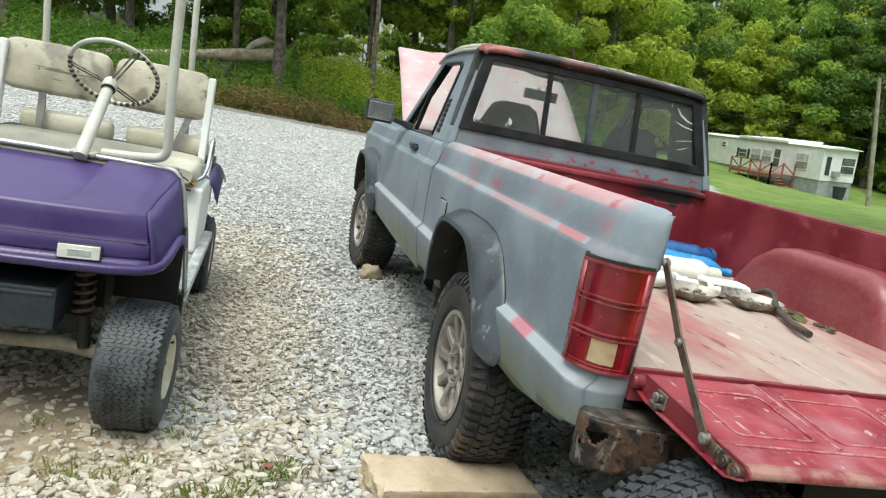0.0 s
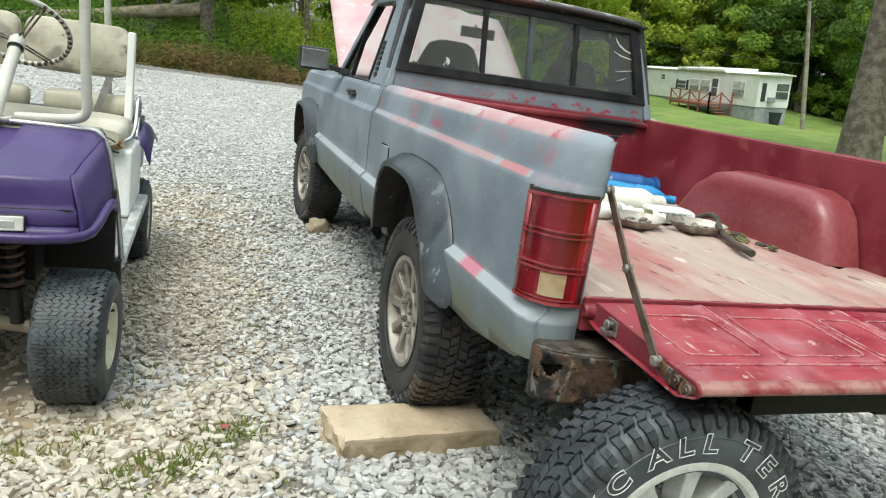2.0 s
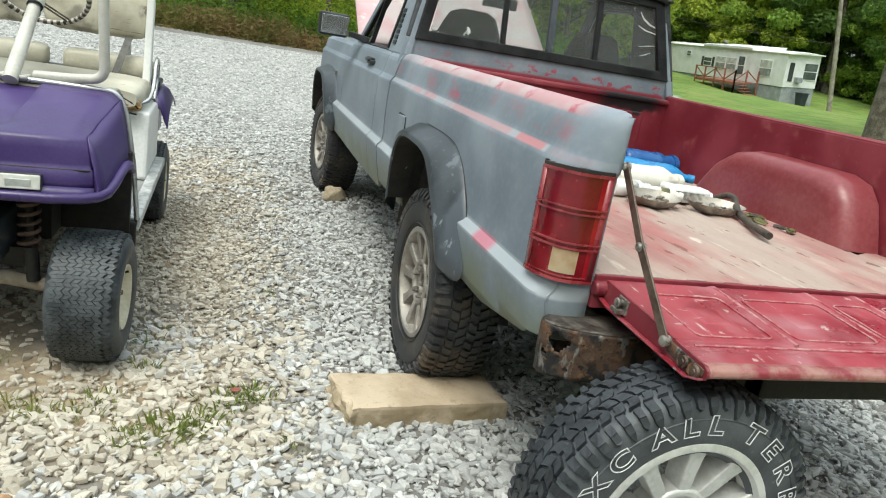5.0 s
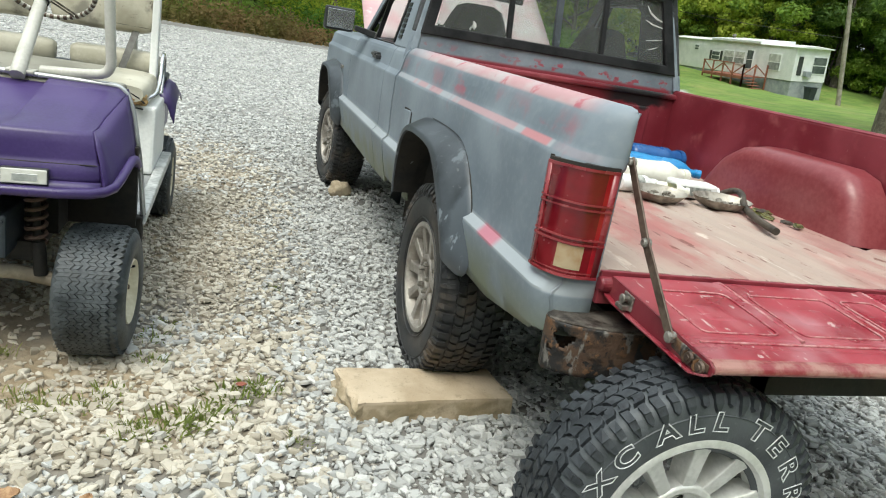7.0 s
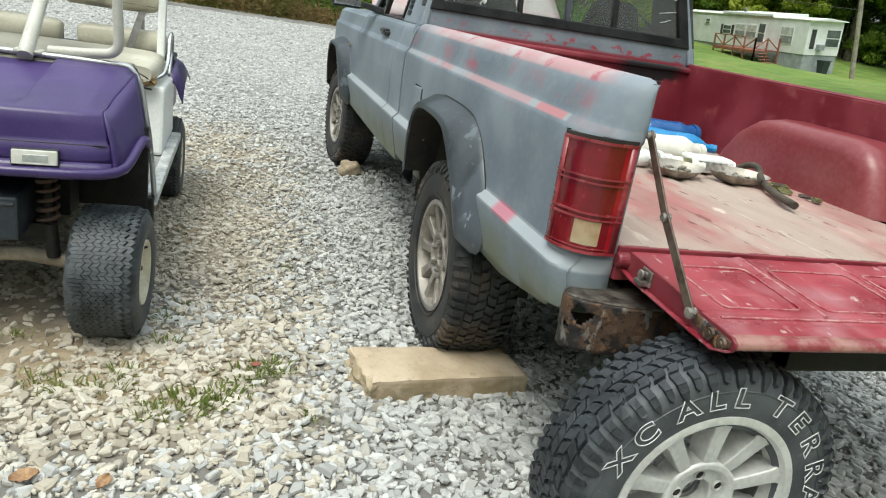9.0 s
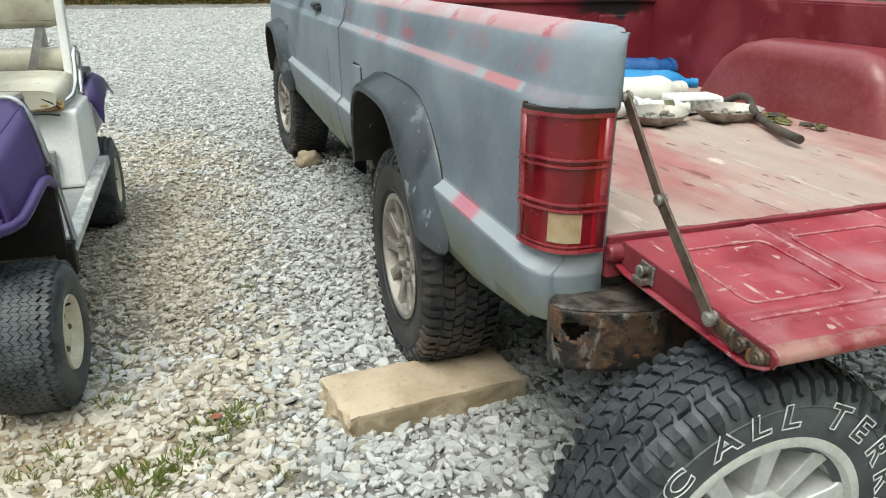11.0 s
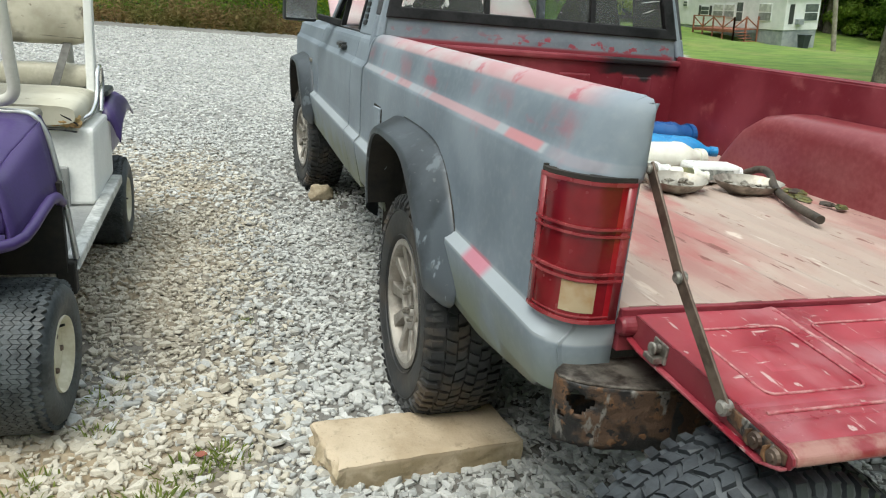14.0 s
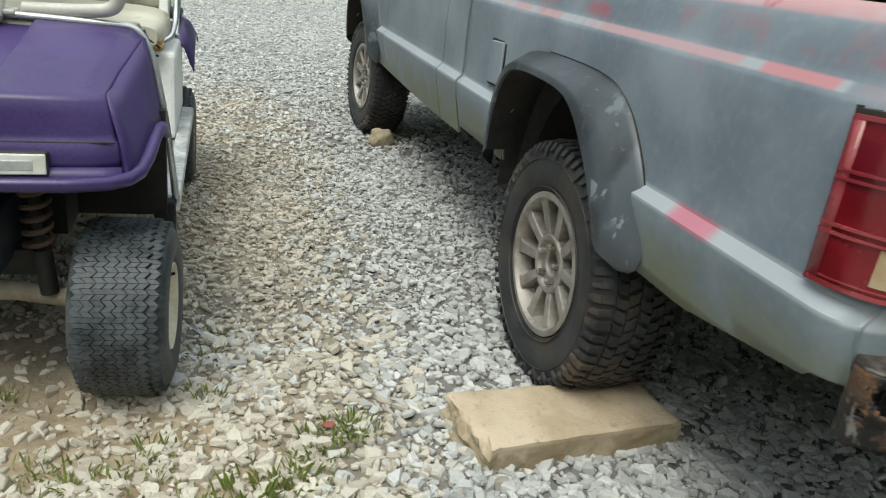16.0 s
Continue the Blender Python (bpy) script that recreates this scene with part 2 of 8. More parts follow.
# truck: grey primer over old red paint
def primer_material():
    g = Graph("grey_primer_over_red")
    x, y, z = g.axis(0), g.axis(1), g.axis(2)
    cloud, fine, streak = g.noise(3.0, 6), g.noise(45, 4), g.noise(7, 5, stretch=(1, 0.35, 1), shift=3.0)
    grey = g.mix(g.ramp(cloud, 0.35, 0.68), (0.155, 0.188, 0.228), (0.25, 0.29, 0.335))
    grey = g.mix(g.ramp(fine, 0.45, 0.75, 0, 0.20), grey, (0.33, 0.36, 0.38))
    bed = g.ramp(y, 1.88, 1.93, 1, 0)
    # sanded pink along the bed rail
    rail = g.math("MULTIPLY", g.ramp(z, 1.066, 1.076), bed)
    pinkish = g.mix(g.ramp(g.noise(6, 4, stretch=(1, 0.4, 1)), 0.40, 0.60), (0.47, 0.265, 0.28), (0.47, 0.425, 0.435))
    pinkish = g.mix(g.ramp(g.noise(11, 4, shift=5), 0.58, 0.68), pinkish, (0.42, 0.10, 0.13))
    ends = g.math("MULTIPLY", g.ramp(y, 0.02, 0.16), g.ramp(y, 1.45, 1.8, 1, 0.35))
    col = g.mix(g.math("MULTIPLY", g.math("MULTIPLY", rail, ends), 0.92), grey, pinkish)
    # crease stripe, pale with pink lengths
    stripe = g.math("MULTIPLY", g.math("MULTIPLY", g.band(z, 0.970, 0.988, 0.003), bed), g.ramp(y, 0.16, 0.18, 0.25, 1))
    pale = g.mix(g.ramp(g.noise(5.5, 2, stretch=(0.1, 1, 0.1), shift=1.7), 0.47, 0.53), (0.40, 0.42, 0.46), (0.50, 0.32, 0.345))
    redlen = g.band(y, 0.19, 0.36, 0.01)
    pale = g.mix(redlen, pale, (0.56, 0.24, 0.26))
    col = g.mix(g.math("MULTIPLY", stripe, 0.85), col, pale)
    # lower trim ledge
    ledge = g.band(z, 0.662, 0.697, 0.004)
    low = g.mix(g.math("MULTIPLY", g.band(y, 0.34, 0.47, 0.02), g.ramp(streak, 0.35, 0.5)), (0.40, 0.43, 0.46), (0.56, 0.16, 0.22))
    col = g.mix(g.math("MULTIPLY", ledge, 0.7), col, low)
    # blushes of old paint rubbed through on the upper side
    spots = g.math("MULTIPLY", g.ramp(streak, 0.60, 0.68), g.math("MULTIPLY", g.band(z, 1.0, 1.055, 0.015), g.band(y, 0.12, 1.5, 0.1)))
    col = g.mix(g.math("MULTIPLY", spots, 0.6), col, (0.40, 0.07, 0.11))
    faint = g.math("MULTIPLY", g.ramp(g.noise(5.2, 5, shift=9), 0.54, 0.66), g.math("MULTIPLY", g.band(z, 0.88, 1.05, 0.03), bed))
    col = g.mix(g.math("MULTIPLY", faint, 0.62), col, (0.33, 0.16, 0.19))
    # red left under the back window
    inside = g.math("MULTIPLY", g.band(y, 1.90, 2.0, 0.01), g.band(x, 0.12, 1.48, 0.02))
    under = g.math("MULTIPLY", g.math("MULTIPLY", inside, g.ramp(x, 0.5, 0.8, 0.35, 1)), g.band(z, 1.09, 1.135, 0.012))
    col = g.mix(g.math("MULTIPLY", under, g.ramp(g.noise(16, 4, stretch=(1, 1, 1.6), shift=7), 0.56, 0.62, 0, 0.8)), col, (0.36, 0.03, 0.055))
    col = g.mix(g.math("MULTIPLY", inside, g.ramp(z, 1.085, 1.10, 0.9, 0)), col, (0.27, 0.02, 0.035))
    # algae and road dirt low down
    dirt = g.math("MULTIPLY", g.ramp(z, 0.52, 0.68, 1, 0), g.ramp(g.noise(4, 4, shift=2), 0.30, 0.55))
    col = g.mix(g.math("MULTIPLY", dirt, 0.7), col, (0.16, 0.17, 0.075))
    g.set(Base_Color=col, Roughness=g.ramp(cloud, 0.3, 0.7, 0.42, 0.6))
    g.bsdf.inputs["Specular IOR Level"].default_value = 0.4
    g.bump(g.math("ADD", fine, g.math("MULTIPLY", streak, 0.5)), 0.07, 0.004)
    return g.mat


def bed_red_material():
    g = Graph("faded_red_bed_paint")
    cloud, fine = g.noise(4, 6), g.noise(55, 4)
    col = g.mix(g.ramp(cloud, 0.35, 0.7), (0.155, 0.015, 0.025), (0.235, 0.034, 0.049))
    col = g.mix(g.ramp(g.noise(9, 6, shift=4), 0.56, 0.75, 0, 0.5), col, (0.38, 0.12, 0.12))
    col = g.mix(g.ramp(fine, 0.68, 0.76, 0, 0.35), col, (0.34, 0.22, 0.20))
    # black brushed over the front rail corner
    x, y, z = g.axis(0), g.axis(1), g.axis(2)
    black = g.math("MULTIPLY", g.math("MULTIPLY", g.band(x, 1.08, 1.42, 0.06), g.ramp(y, 1.82, 1.86)), g.ramp(g.math("ADD", z, g.math("MULTIPLY", g.noise(9, 5, shift=8), 0.16)), 1.075, 1.10))
    col = g.mix(black, col, (0.012, 0.012, 0.013))
    g.set(Base_Color=col, Roughness=g.ramp(cloud, 0.3, 0.7, 0.32, 0.55))
    g.bump(g.math("ADD", fine, g.math("MULTIPLY", cloud, 2)), 0.1, 0.004)
    return g.mat


def bed_floor_material():
    g = Graph("worn_dusty_bed_floor")
    cloud, fine, streak = g.noise(3.2, 7), g.noise(60, 4), g.noise(9, 6, stretch=(1, 0.25, 1))
    col = g.mix(g.ramp(cloud, 0.3, 0.7), (0.30, 0.15, 0.135), (0.38, 0.25, 0.215))
    col = g.mix(g.ramp(streak, 0.50, 0.68, 0, 0.7), col, (0.45, 0.37, 0.32))
    col = g.mix(g.ramp(g.noise(14, 5, stretch=(1, 0.3, 1), shift=6), 0.62, 0.74, 0, 0.7), col, (0.22, 0.10, 0.08))
    dust = g.ramp(g.noise(2.4, 6, stretch=(1.4, 0.6, 1), shift=17), 0.42, 0.62, 0, 0.8)
    col = g.mix(dust, col, (0.37, 0.30, 0.255))
    red = g.ramp(g.noise(5, 6, stretch=(1.2, 0.4, 1), shift=23), 0.56, 0.68, 0, 0.7)
    col = g.mix(red, col, (0.33, 0.11, 0.105))
    dash = g.ramp(g.noise(34, 4, stretch=(1, 0.22, 1), shift=11), 0.63, 0.67)
    col = g.mix(g.math("MULTIPLY", dash, 0.8), col, (0.15, 0.055, 0.045))
    pale = g.ramp(g.noise(17, 4, stretch=(1, 0.18, 1), shift=14), 0.63, 0.70)
    col = g.mix(g.math("MULTIPLY", pale, 0.7), col, (0.62, 0.53, 0.46))
    col = g.mix(g.ramp(fine, 0.64, 0.72, 0, 0.5), col, (0.22, 0.16, 0.12))
    g.set(Base_Color=col, Roughness=0.72)
    g.bump(g.math("ADD", fine, streak), 0.25, 0.004)
    return g.mat


def gate_red_material():
    g = Graph("bright_red_scuffed_gate_paint")
    cloud, fine = g.noise(5, 6), g.noise(70, 4)
    col = g.mix(g.ramp(cloud, 0.35, 0.68), (0.22, 0.013, 0.027), (0.33, 0.040, 0.058))
    col = g.mix(g.ramp(g.noise(8, 7, stretch=(1, 0.5, 1), shift=2), 0.46, 0.68, 0, 0.5), col, (0.42, 0.15, 0.17))
    # dusty pinkish sheen of the panels, painted in as pale clouds
    col = g.mix(g.ramp(g.noise(3.5, 6, shift=12), 0.47, 0.68, 0, 0.5), col, (0.42, 0.24, 0.265))
    for sx, sy, sh in ((2.2, 0.35, 8), (0.4, 2.4, 15), (1.4, 0.9, 21)):
        scratch = g.ramp(g.noise(30, 5, stretch=(sx, sy, 1), shift=sh), 0.655, 0.69)
        col = g.mix(g.math("MULTIPLY", scratch, 0.7), col, (0.54, 0.43, 0.41))
    g.set(Base_Color=col, Roughness=g.ramp(cloud, 0.3, 0.7, 0.22, 0.45))
    g.bump(fine, 0.08, 0.003)
    return g.mat


def roof_material():
    g = Graph("patchy_roof_paint")
    a, b = g.noise(4, 5, stretch=(1, 2, 1)), g.noise(9, 5, shift=3)
    col = g.mix(g.math("MULTIPLY", g.ramp(a, 0.44, 0.60), g.ramp(g.axis(0), 0.50, 0.85, 1, 0.06)), (0.018, 0.018, 0.020), (0.34, 0.11, 0.10))
    col = g.mix(g.ramp(b, 0.61, 0.68, 0, 0.7), col, (0.22, 0.245, 0.265))
    # sky highlight on the top, painted as pale cream behind the patched rear edge
    col = g.mix(g.math("MULTIPLY", g.ramp(g.math("ADD", g.axis(1), g.math("MULTIPLY", b, 0.06)), 2.085, 2.105), 0.85), col, (0.50, 0.48, 0.42))
    g.set(Base_Color=col, Roughness=0.55)
    g.bump(g.noise(60, 4), 0.12, 0.004)
    return g.mat


def hood_material():
    g = Graph("pink_white_sanded_hood")
    a, b = g.noise(3.5, 6), g.noise(10, 5, shift=3)
    col = g.mix(g.ramp(a, 0.38, 0.66), (0.52, 0.39, 0.405), (0.52, 0.285, 0.31))
    col = g.mix(g.ramp(b, 0.60, 0.72), col, (0.60, 0.52, 0.53))
    g.set(Base_Color=col, Roughness=0.6)
    g.bump(g.noise(60, 4), 0.1, 0.004)
    return g.mat


def rust_black_material():
    g = Graph("rusty_black_steel")
    a, b = g.noise(7, 6), g.noise(40, 5)
    col = g.mix(g.ramp(a, 0.46, 0.58), (0.020, 0.019, 0.018), (0.15, 0.072, 0.030))
    col = g.mix(g.ramp(b, 0.55, 0.7, 0, 0.7), col, (0.085, 0.05, 0.03))
    g.set(Base_Color=col, Roughness=g.ramp(a, 0.4, 0.6, 0.5, 0.85))
    g.bump(g.math("ADD", a, b), 0.4, 0.006)
    return g.mat


def tyre_material(name, dust):
    g = Graph(name)
    a, b = g.noise(9, 6), g.noise(70, 4)
    col = g.mix(g.ramp(a, 0.4, 0.65), (0.017, 0.018, 0.020), (0.036, 0.037, 0.039))
    col = g.mix(g.ramp(g.noise(6, 6, shift=3), 0.47, 0.66, 0, dust), col, (0.115, 0.082, 0.054))
    col = g.mix(g.ramp(b, 0.62, 0.75, 0, 0.4), col, (0.085, 0.08, 0.07))
    g.set(Base_Color=col, Roughness=g.ramp(a, 0.3, 0.7, 0.5, 0.72))
    g.bump(b, 0.2, 0.003)
    return g.mat


def glass_material(name, tint=(0.9, 0.95, 0.93), rough=0.0, dust=0.0):
    m = bpy.data.materials.new(name)
    m.use_nodes = True
    n, l = m.node_tree.nodes, m.node_tree.links
    n.clear()
    tr, gl, fr, mx, out = (n.new(k) for k in ("ShaderNodeBsdfTransparent", "ShaderNodeBsdfGlossy", "ShaderNodeLayerWeight", "ShaderNodeMixShader", "ShaderNodeOutputMaterial"))
    tr.inputs[0].default_value = (*tint, 1)
    gl.inputs["Roughness"].default_value = rough
    fr.inputs[0].default_value = 0.5
    pw = n.new("ShaderNodeMath")
    pw.operation = "POWER"
    pw.inputs[1].default_value = 4.0
    l.new(fr.outputs["Facing"], pw.inputs[0])
    ad = n.new("ShaderNodeMath")
    ad.operation = "MULTIPLY_ADD"
    ad.inputs[1].default_value, ad.inputs[2].default_value = 0.7, 0.012
    l.new(pw.outputs[0], ad.inputs[0])
    l.new(ad.outputs[0], mx.inputs[0])
    l.new(tr.outputs[0], mx.inputs[1])
    l.new(gl.outputs[0], mx.inputs[2])
    l.new(mx.outputs[0], out.inputs[0])
    if dust:
        # dried white smears and specks on the pane
        co, nz, mr, df, m2 = (n.new(k) for k in ("ShaderNodeTexCoord", "ShaderNodeTexNoise", "ShaderNodeMapRange", "ShaderNodeBsdfDiffuse", "ShaderNodeMixShader"))
        nz.inputs["Scale"].default_value, nz.inputs["Detail"].default_value, nz.inputs["Roughness"].default_value = 11.0, 4.0, 0.6
        for k, v in ((1, 0.665), (2, 0.70), (3, 0.05), (4, dust)):
            mr.inputs[k].default_value = v
        df.inputs[0].default_value = (0.62, 0.63, 0.62, 1)
        l.new(co.outputs["Object"], nz.inputs["Vector"])
        l.new(nz.outputs["Fac"], mr.inputs[0])
        l.new(mr.outputs[0], m2.inputs[0])
        l.new(mx.outputs[0], m2.inputs[1])
        l.new(df.outputs[0], m2.inputs[2])
        l.new(m2.outputs[0], out.inputs[0])
    return m


def lens_material(name, a, b, rough=0.28):
    g = Graph(name)
    g.set(Base_Color=g.mix(g.ramp(g.noise(12, 4), 0.4, 0.65), a, b), Roughness=g.ramp(g.noise(6, 4), 0.3, 0.7, rough, rough + 0.18))
    g.bsdf.inputs["Coat Weight"].default_value = 0.15
    g.bsdf.inputs["Coat Roughness"].default_value = 0.1
    g.bump(g.noise(70, 3), 0.03, 0.002)
    return g.mat


PRIMER = primer_material()
BED_RED = bed_red_material()
BED_FLOOR = bed_floor_material()
GATE_RED = gate_red_material()
ROOF_PAINT = roof_material()
HOOD_PAINT = hood_material()
RUST_BLACK = rust_black_material()


def flaking_material():
    g = Graph("flaking_rusted_steel")
    a, b, c = g.noise(14, 6), g.noise(45, 5, shift=3), g.noise(30, 5, stretch=(1, 1, 0.4), shift=9)
    col = g.mix(g.ramp(a, 0.44, 0.54), (0.014, 0.013, 0.013), (0.075, 0.043, 0.026))
    col = g.mix(g.ramp(b, 0.57, 0.64), col, (0.13, 0.066, 0.032))
    col = g.mix(g.ramp(c, 0.58, 0.64, 0, 0.9), col, (0.17, 0.16, 0.145))
    col = g.mix(g.ramp(g.noise(60, 4, shift=6), 0.60, 0.66), col, (0.012, 0.011, 0.011))
    g.set(Base_Color=col, Roughness=g.ramp(a, 0.4, 0.6, 0.5, 0.9))
    g.bump(g.math("ADD", a, g.math("ADD", b, c)), 0.7, 0.008)
    return g.mat


RUST_BROWN = flaking_material()
EDGE_WORN = simple("pale_worn_rusty_edge", (0.22, 0.028, 0.036), (0.33, 0.17, 0.145), 0.45, 0.1, 16, 70, 0.3)
STEP_STEEL = simple("scraped_rusty_plate", (0.045, 0.036, 0.030), (0.17, 0.15, 0.13), 0.5, 0.5, 22, 90, 0.4, 0.005)
OVERSPRAY = simple("black_overspray_on_primer", (0.010, 0.010, 0.011), (0.055, 0.058, 0.066), 0.5, 0, 7, 50, 0.1)
TYRE = tyre_material("black_tyre_rubber", 0.25)
TYRE_MUDDY = tyre_material("tyre_tread_with_dried_mud", 0.6)


def spare_rubber():
    g = Graph("grey_worn_tyre_rubber")
    a, b = g.noise(7, 6), g.noise(80, 4)
    col = g.mix(g.ramp(a, 0.38, 0.66), (0.044, 0.050, 0.057), (0.088, 0.097, 0.106))
    col = g.mix(g.ramp(b, 0.64, 0.74, 0, 0.6), col, (0.17, 0.18, 0.185))
    g.set(Base_Color=col, Roughness=g.ramp(a, 0.3, 0.7, 0.42, 0.62))
    g.bump(g.math("ADD", b, g.noise(18, 4)), 0.3, 0.004)
    return g.mat


TYRE_CLEAN = spare_rubber()
TREAD_DARK = simple("dark_scuffed_tread_rubber", (0.012, 0.014, 0.017), (0.038, 0.044, 0.051), 0.5, 0, 10, 70, 0.3)
TYRE_GOLF = simple("grey_weathered_rubber", (0.019, 0.024, 0.028), (0.070, 0.081, 0.089), 0.55, 0, 16, 90, 0.25)
GLASS = glass_material("window_glass")


def flare_material():
    g = Graph("scuffed_grey_black_plastic")
    a, b = g.noise(4.5, 6), g.noise(9, 6, shift=4)
    col = g.mix(g.ramp(a, 0.36, 0.66), (0.022, 0.027, 0.033), (0.060, 0.071, 0.085))
    # primer dragged over the rear leg and flecks of bare grey
    y, z = g.axis(1), g.axis(2)
    leg = g.math("MULTIPLY", g.ramp(g.math("ADD", y, g.math("MULTIPLY", g.noise(7, 5, shift=7), 0.10)), 0.690, 0.710, 1, 0), g.ramp(z, 0.74, 0.80, 1, 0))
    col = g.mix(g.math("MULTIPLY", leg, 0.75), col, (0.095, 0.112, 0.134))
    col = g.mix(g.ramp(b, 0.62, 0.68, 0, 0.6), col, (0.16, 0.185, 0.21))
    fleck = g.math("MULTIPLY", g.ramp(g.noise(17, 4, stretch=(1, 1, 0.5), shift=12), 0.63, 0.66), g.ramp(y, 0.72, 0.78, 1, 0.1))
    col = g.mix(g.math("MULTIPLY", fleck, 0.7), col, (0.27, 0.31, 0.35))
    col = g.mix(g.ramp(g.noise(50, 4, shift=2), 0.64, 0.72, 0, 0.5), col, (0.15, 0.16, 0.17))
    g.set(Base_Color=col, Roughness=g.ramp(a, 0.3, 0.7, 0.34, 0.55))
    g.bump(g.noise(60, 3), 0.1, 0.003)
    return g.mat


FLARE_GREY = flare_material()
BLACK_RUBBER = simple("black_rubber_seal", (0.006, 0.006, 0.007), (0.018, 0.018, 0.02), 0.45, 0, 12, 90, 0.1)
BLACK_RUBBER.node_tree.nodes["Principled BSDF"].inputs["Specular IOR Level"].default_value = 0.25
BLACK_PLASTIC = simple("black_plastic", (0.014, 0.015, 0.017), (0.035, 0.037, 0.04), 0.42, 0, 8, 90, 0.1)
UNDERBODY = simple("dark_greasy_underbody", (0.008, 0.008, 0.008), (0.03, 0.025, 0.02), 0.8, 0, 6, 40, 0.3)
ALLOY = simple("cast_aluminium", (0.56, 0.56, 0.54), (0.70, 0.70, 0.68), 0.40, 0.35, 10, 80, 0.1)
ALLOY_DUSTY = simple("dusty_cast_aluminium", (0.25, 0.225, 0.20), (0.40, 0.37, 0.335), 0.5, 0.5, 9, 60, 0.15)
BARREL = simple("dull_dirty_aluminium", (0.11, 0.108, 0.10), (0.21, 0.205, 0.195), 0.6, 0.4, 8, 60, 0.2)
STEEL_WORN = simple("worn_brown_steel", (0.065, 0.042, 0.032), (0.15, 0.11, 0.085), 0.5, 0.35, 14, 70, 0.25)
STEEL_BRIGHT = simple("zinc_steel", (0.15, 0.135, 0.115), (0.36, 0.34, 0.31), 0.5, 0.7, 20, 80, 0.15)
CHROME = simple("chromed_tube", (0.60, 0.60, 0.60), (0.72, 0.72, 0.72), 0.18, 1.0, 10, 80, 0.03)
TAIL_RED = lens_material("dark_red_tail_lens", (0.135, 0.004, 0.008), (0.19, 0.007, 0.013), 0.16)
TAIL_BRIGHT = lens_material("bright_red_tail_lens", (0.28, 0.005, 0.012), (0.36, 0.009, 0.018), 0.16)
# gloss highlight along ribs and frame, painted as a lighter pinkish red
TAIL_EDGE = lens_material("highlit_red_lens_edge", (0.23, 0.022, 0.030), (0.31, 0.050, 0.058), 0.2)
TAIL_CLEAR = lens_material("yellowed_reverse_lens", (0.33, 0.18, 0.075), (0.43, 0.33, 0.21), 0.14)
SEAT_DARK = simple("dark_seat_cloth", (0.018, 0.018, 0.02), (0.04, 0.04, 0.042), 0.9, 0, 6, 90, 0.3)
INTERIOR = simple("dark_red_grey_interior", (0.06, 0.04, 0.04), (0.11, 0.085, 0.085), 0.8, 0, 5, 60, 0.2)

PURPLE = simple("purple_moulded_plastic", (0.040, 0.023, 0.106), (0.062, 0.038, 0.148), 0.36, 0, 3, 120, 0.06, 0.002)
CREAM_VINYL = simple("stained_cream_vinyl", (0.42, 0.395, 0.31), (0.55, 0.525, 0.435), 0.5, 0, 5, 70, 0.2, 0.004)
DASH_DIRTY = simple("grimy_grey_cream_vinyl", (0.20, 0.19, 0.155), (0.34, 0.325, 0.275), 0.6, 0, 5, 34, 0.3, 0.005)


def backrest_vinyl():
    g = Graph("cracked_stained_backrest_vinyl")
    a, b = g.noise(6, 6), g.noise(22, 5, shift=5)
    col = g.mix(g.ramp(a, 0.36, 0.64), (0.30, 0.275, 0.205), (0.47, 0.44, 0.35))
    # mildew spots, grey rubbed patches, and split seams running across
    col = g.mix(g.ramp(g.noise(7, 6, shift=11), 0.54, 0.66, 0, 0.75), col, (0.155, 0.145, 0.12))
    col = g.mix(g.ramp(b, 0.64, 0.70, 0, 0.8), col, (0.09, 0.075, 0.055))
    crack = g.ramp(g.noise(9, 3, stretch=(0.35, 1, 7), shift=2), 0.655, 0.685)
    col = g.mix(g.math("MULTIPLY", crack, 0.8), col, (0.07, 0.06, 0.045))
    g.set(Base_Color=col, Roughness=g.ramp(a, 0.3, 0.7, 0.5, 0.7))
    g.bump(g.math("SUBTRACT", b, crack), 0.3, 0.005)
    return g.mat


def bench_vinyl():
    g = Graph("cream_bench_vinyl_shaded_grey")
    a, b = g.noise(5, 6), g.noise(24, 5, shift=5)
    lit_vinyl = g.mix(g.ramp(a, 0.36, 0.64), (0.42, 0.395, 0.31), (0.55, 0.525, 0.435))
    # shade over the bench's left part, put into the colour as grey
    shaded_vinyl = g.mix(g.ramp(a, 0.36, 0.64), (0.19, 0.183, 0.150), (0.29, 0.278, 0.23))
    side = g.ramp(g.math("ADD", g.axis(0), g.math("MULTIPLY", g.noise(3, 5, shift=8), 0.25)), -1.12, -0.98)
    col = g.mix(side, shaded_vinyl, lit_vinyl)
    col = g.mix(g.ramp(b, 0.63, 0.72, 0, 0.6), col, (0.14, 0.12, 0.09))
    g.set(Base_Color=col, Roughness=g.ramp(a, 0.3, 0.7, 0.42, 0.62))
    g.bump(g.math("ADD", a, b), 0.2, 0.004)
    return g.mat


BACKREST = backrest_vinyl()
BENCH = bench_vinyl()
CREAM_PAINT = simple("cream_painted_tube", (0.46, 0.45, 0.40), (0.58, 0.57, 0.52), 0.4, 0, 8, 90, 0.1)
WHITE_PANEL = simple("off_white_fibreglass", (0.70, 0.71, 0.69), (0.82, 0.83, 0.81), 0.42, 0, 4, 80, 0.08)
SILL_WORN = simple("scuffed_grey_white_sill", (0.27, 0.28, 0.275), (0.60, 0.61, 0.60), 0.5, 0, 9, 60, 0.25)
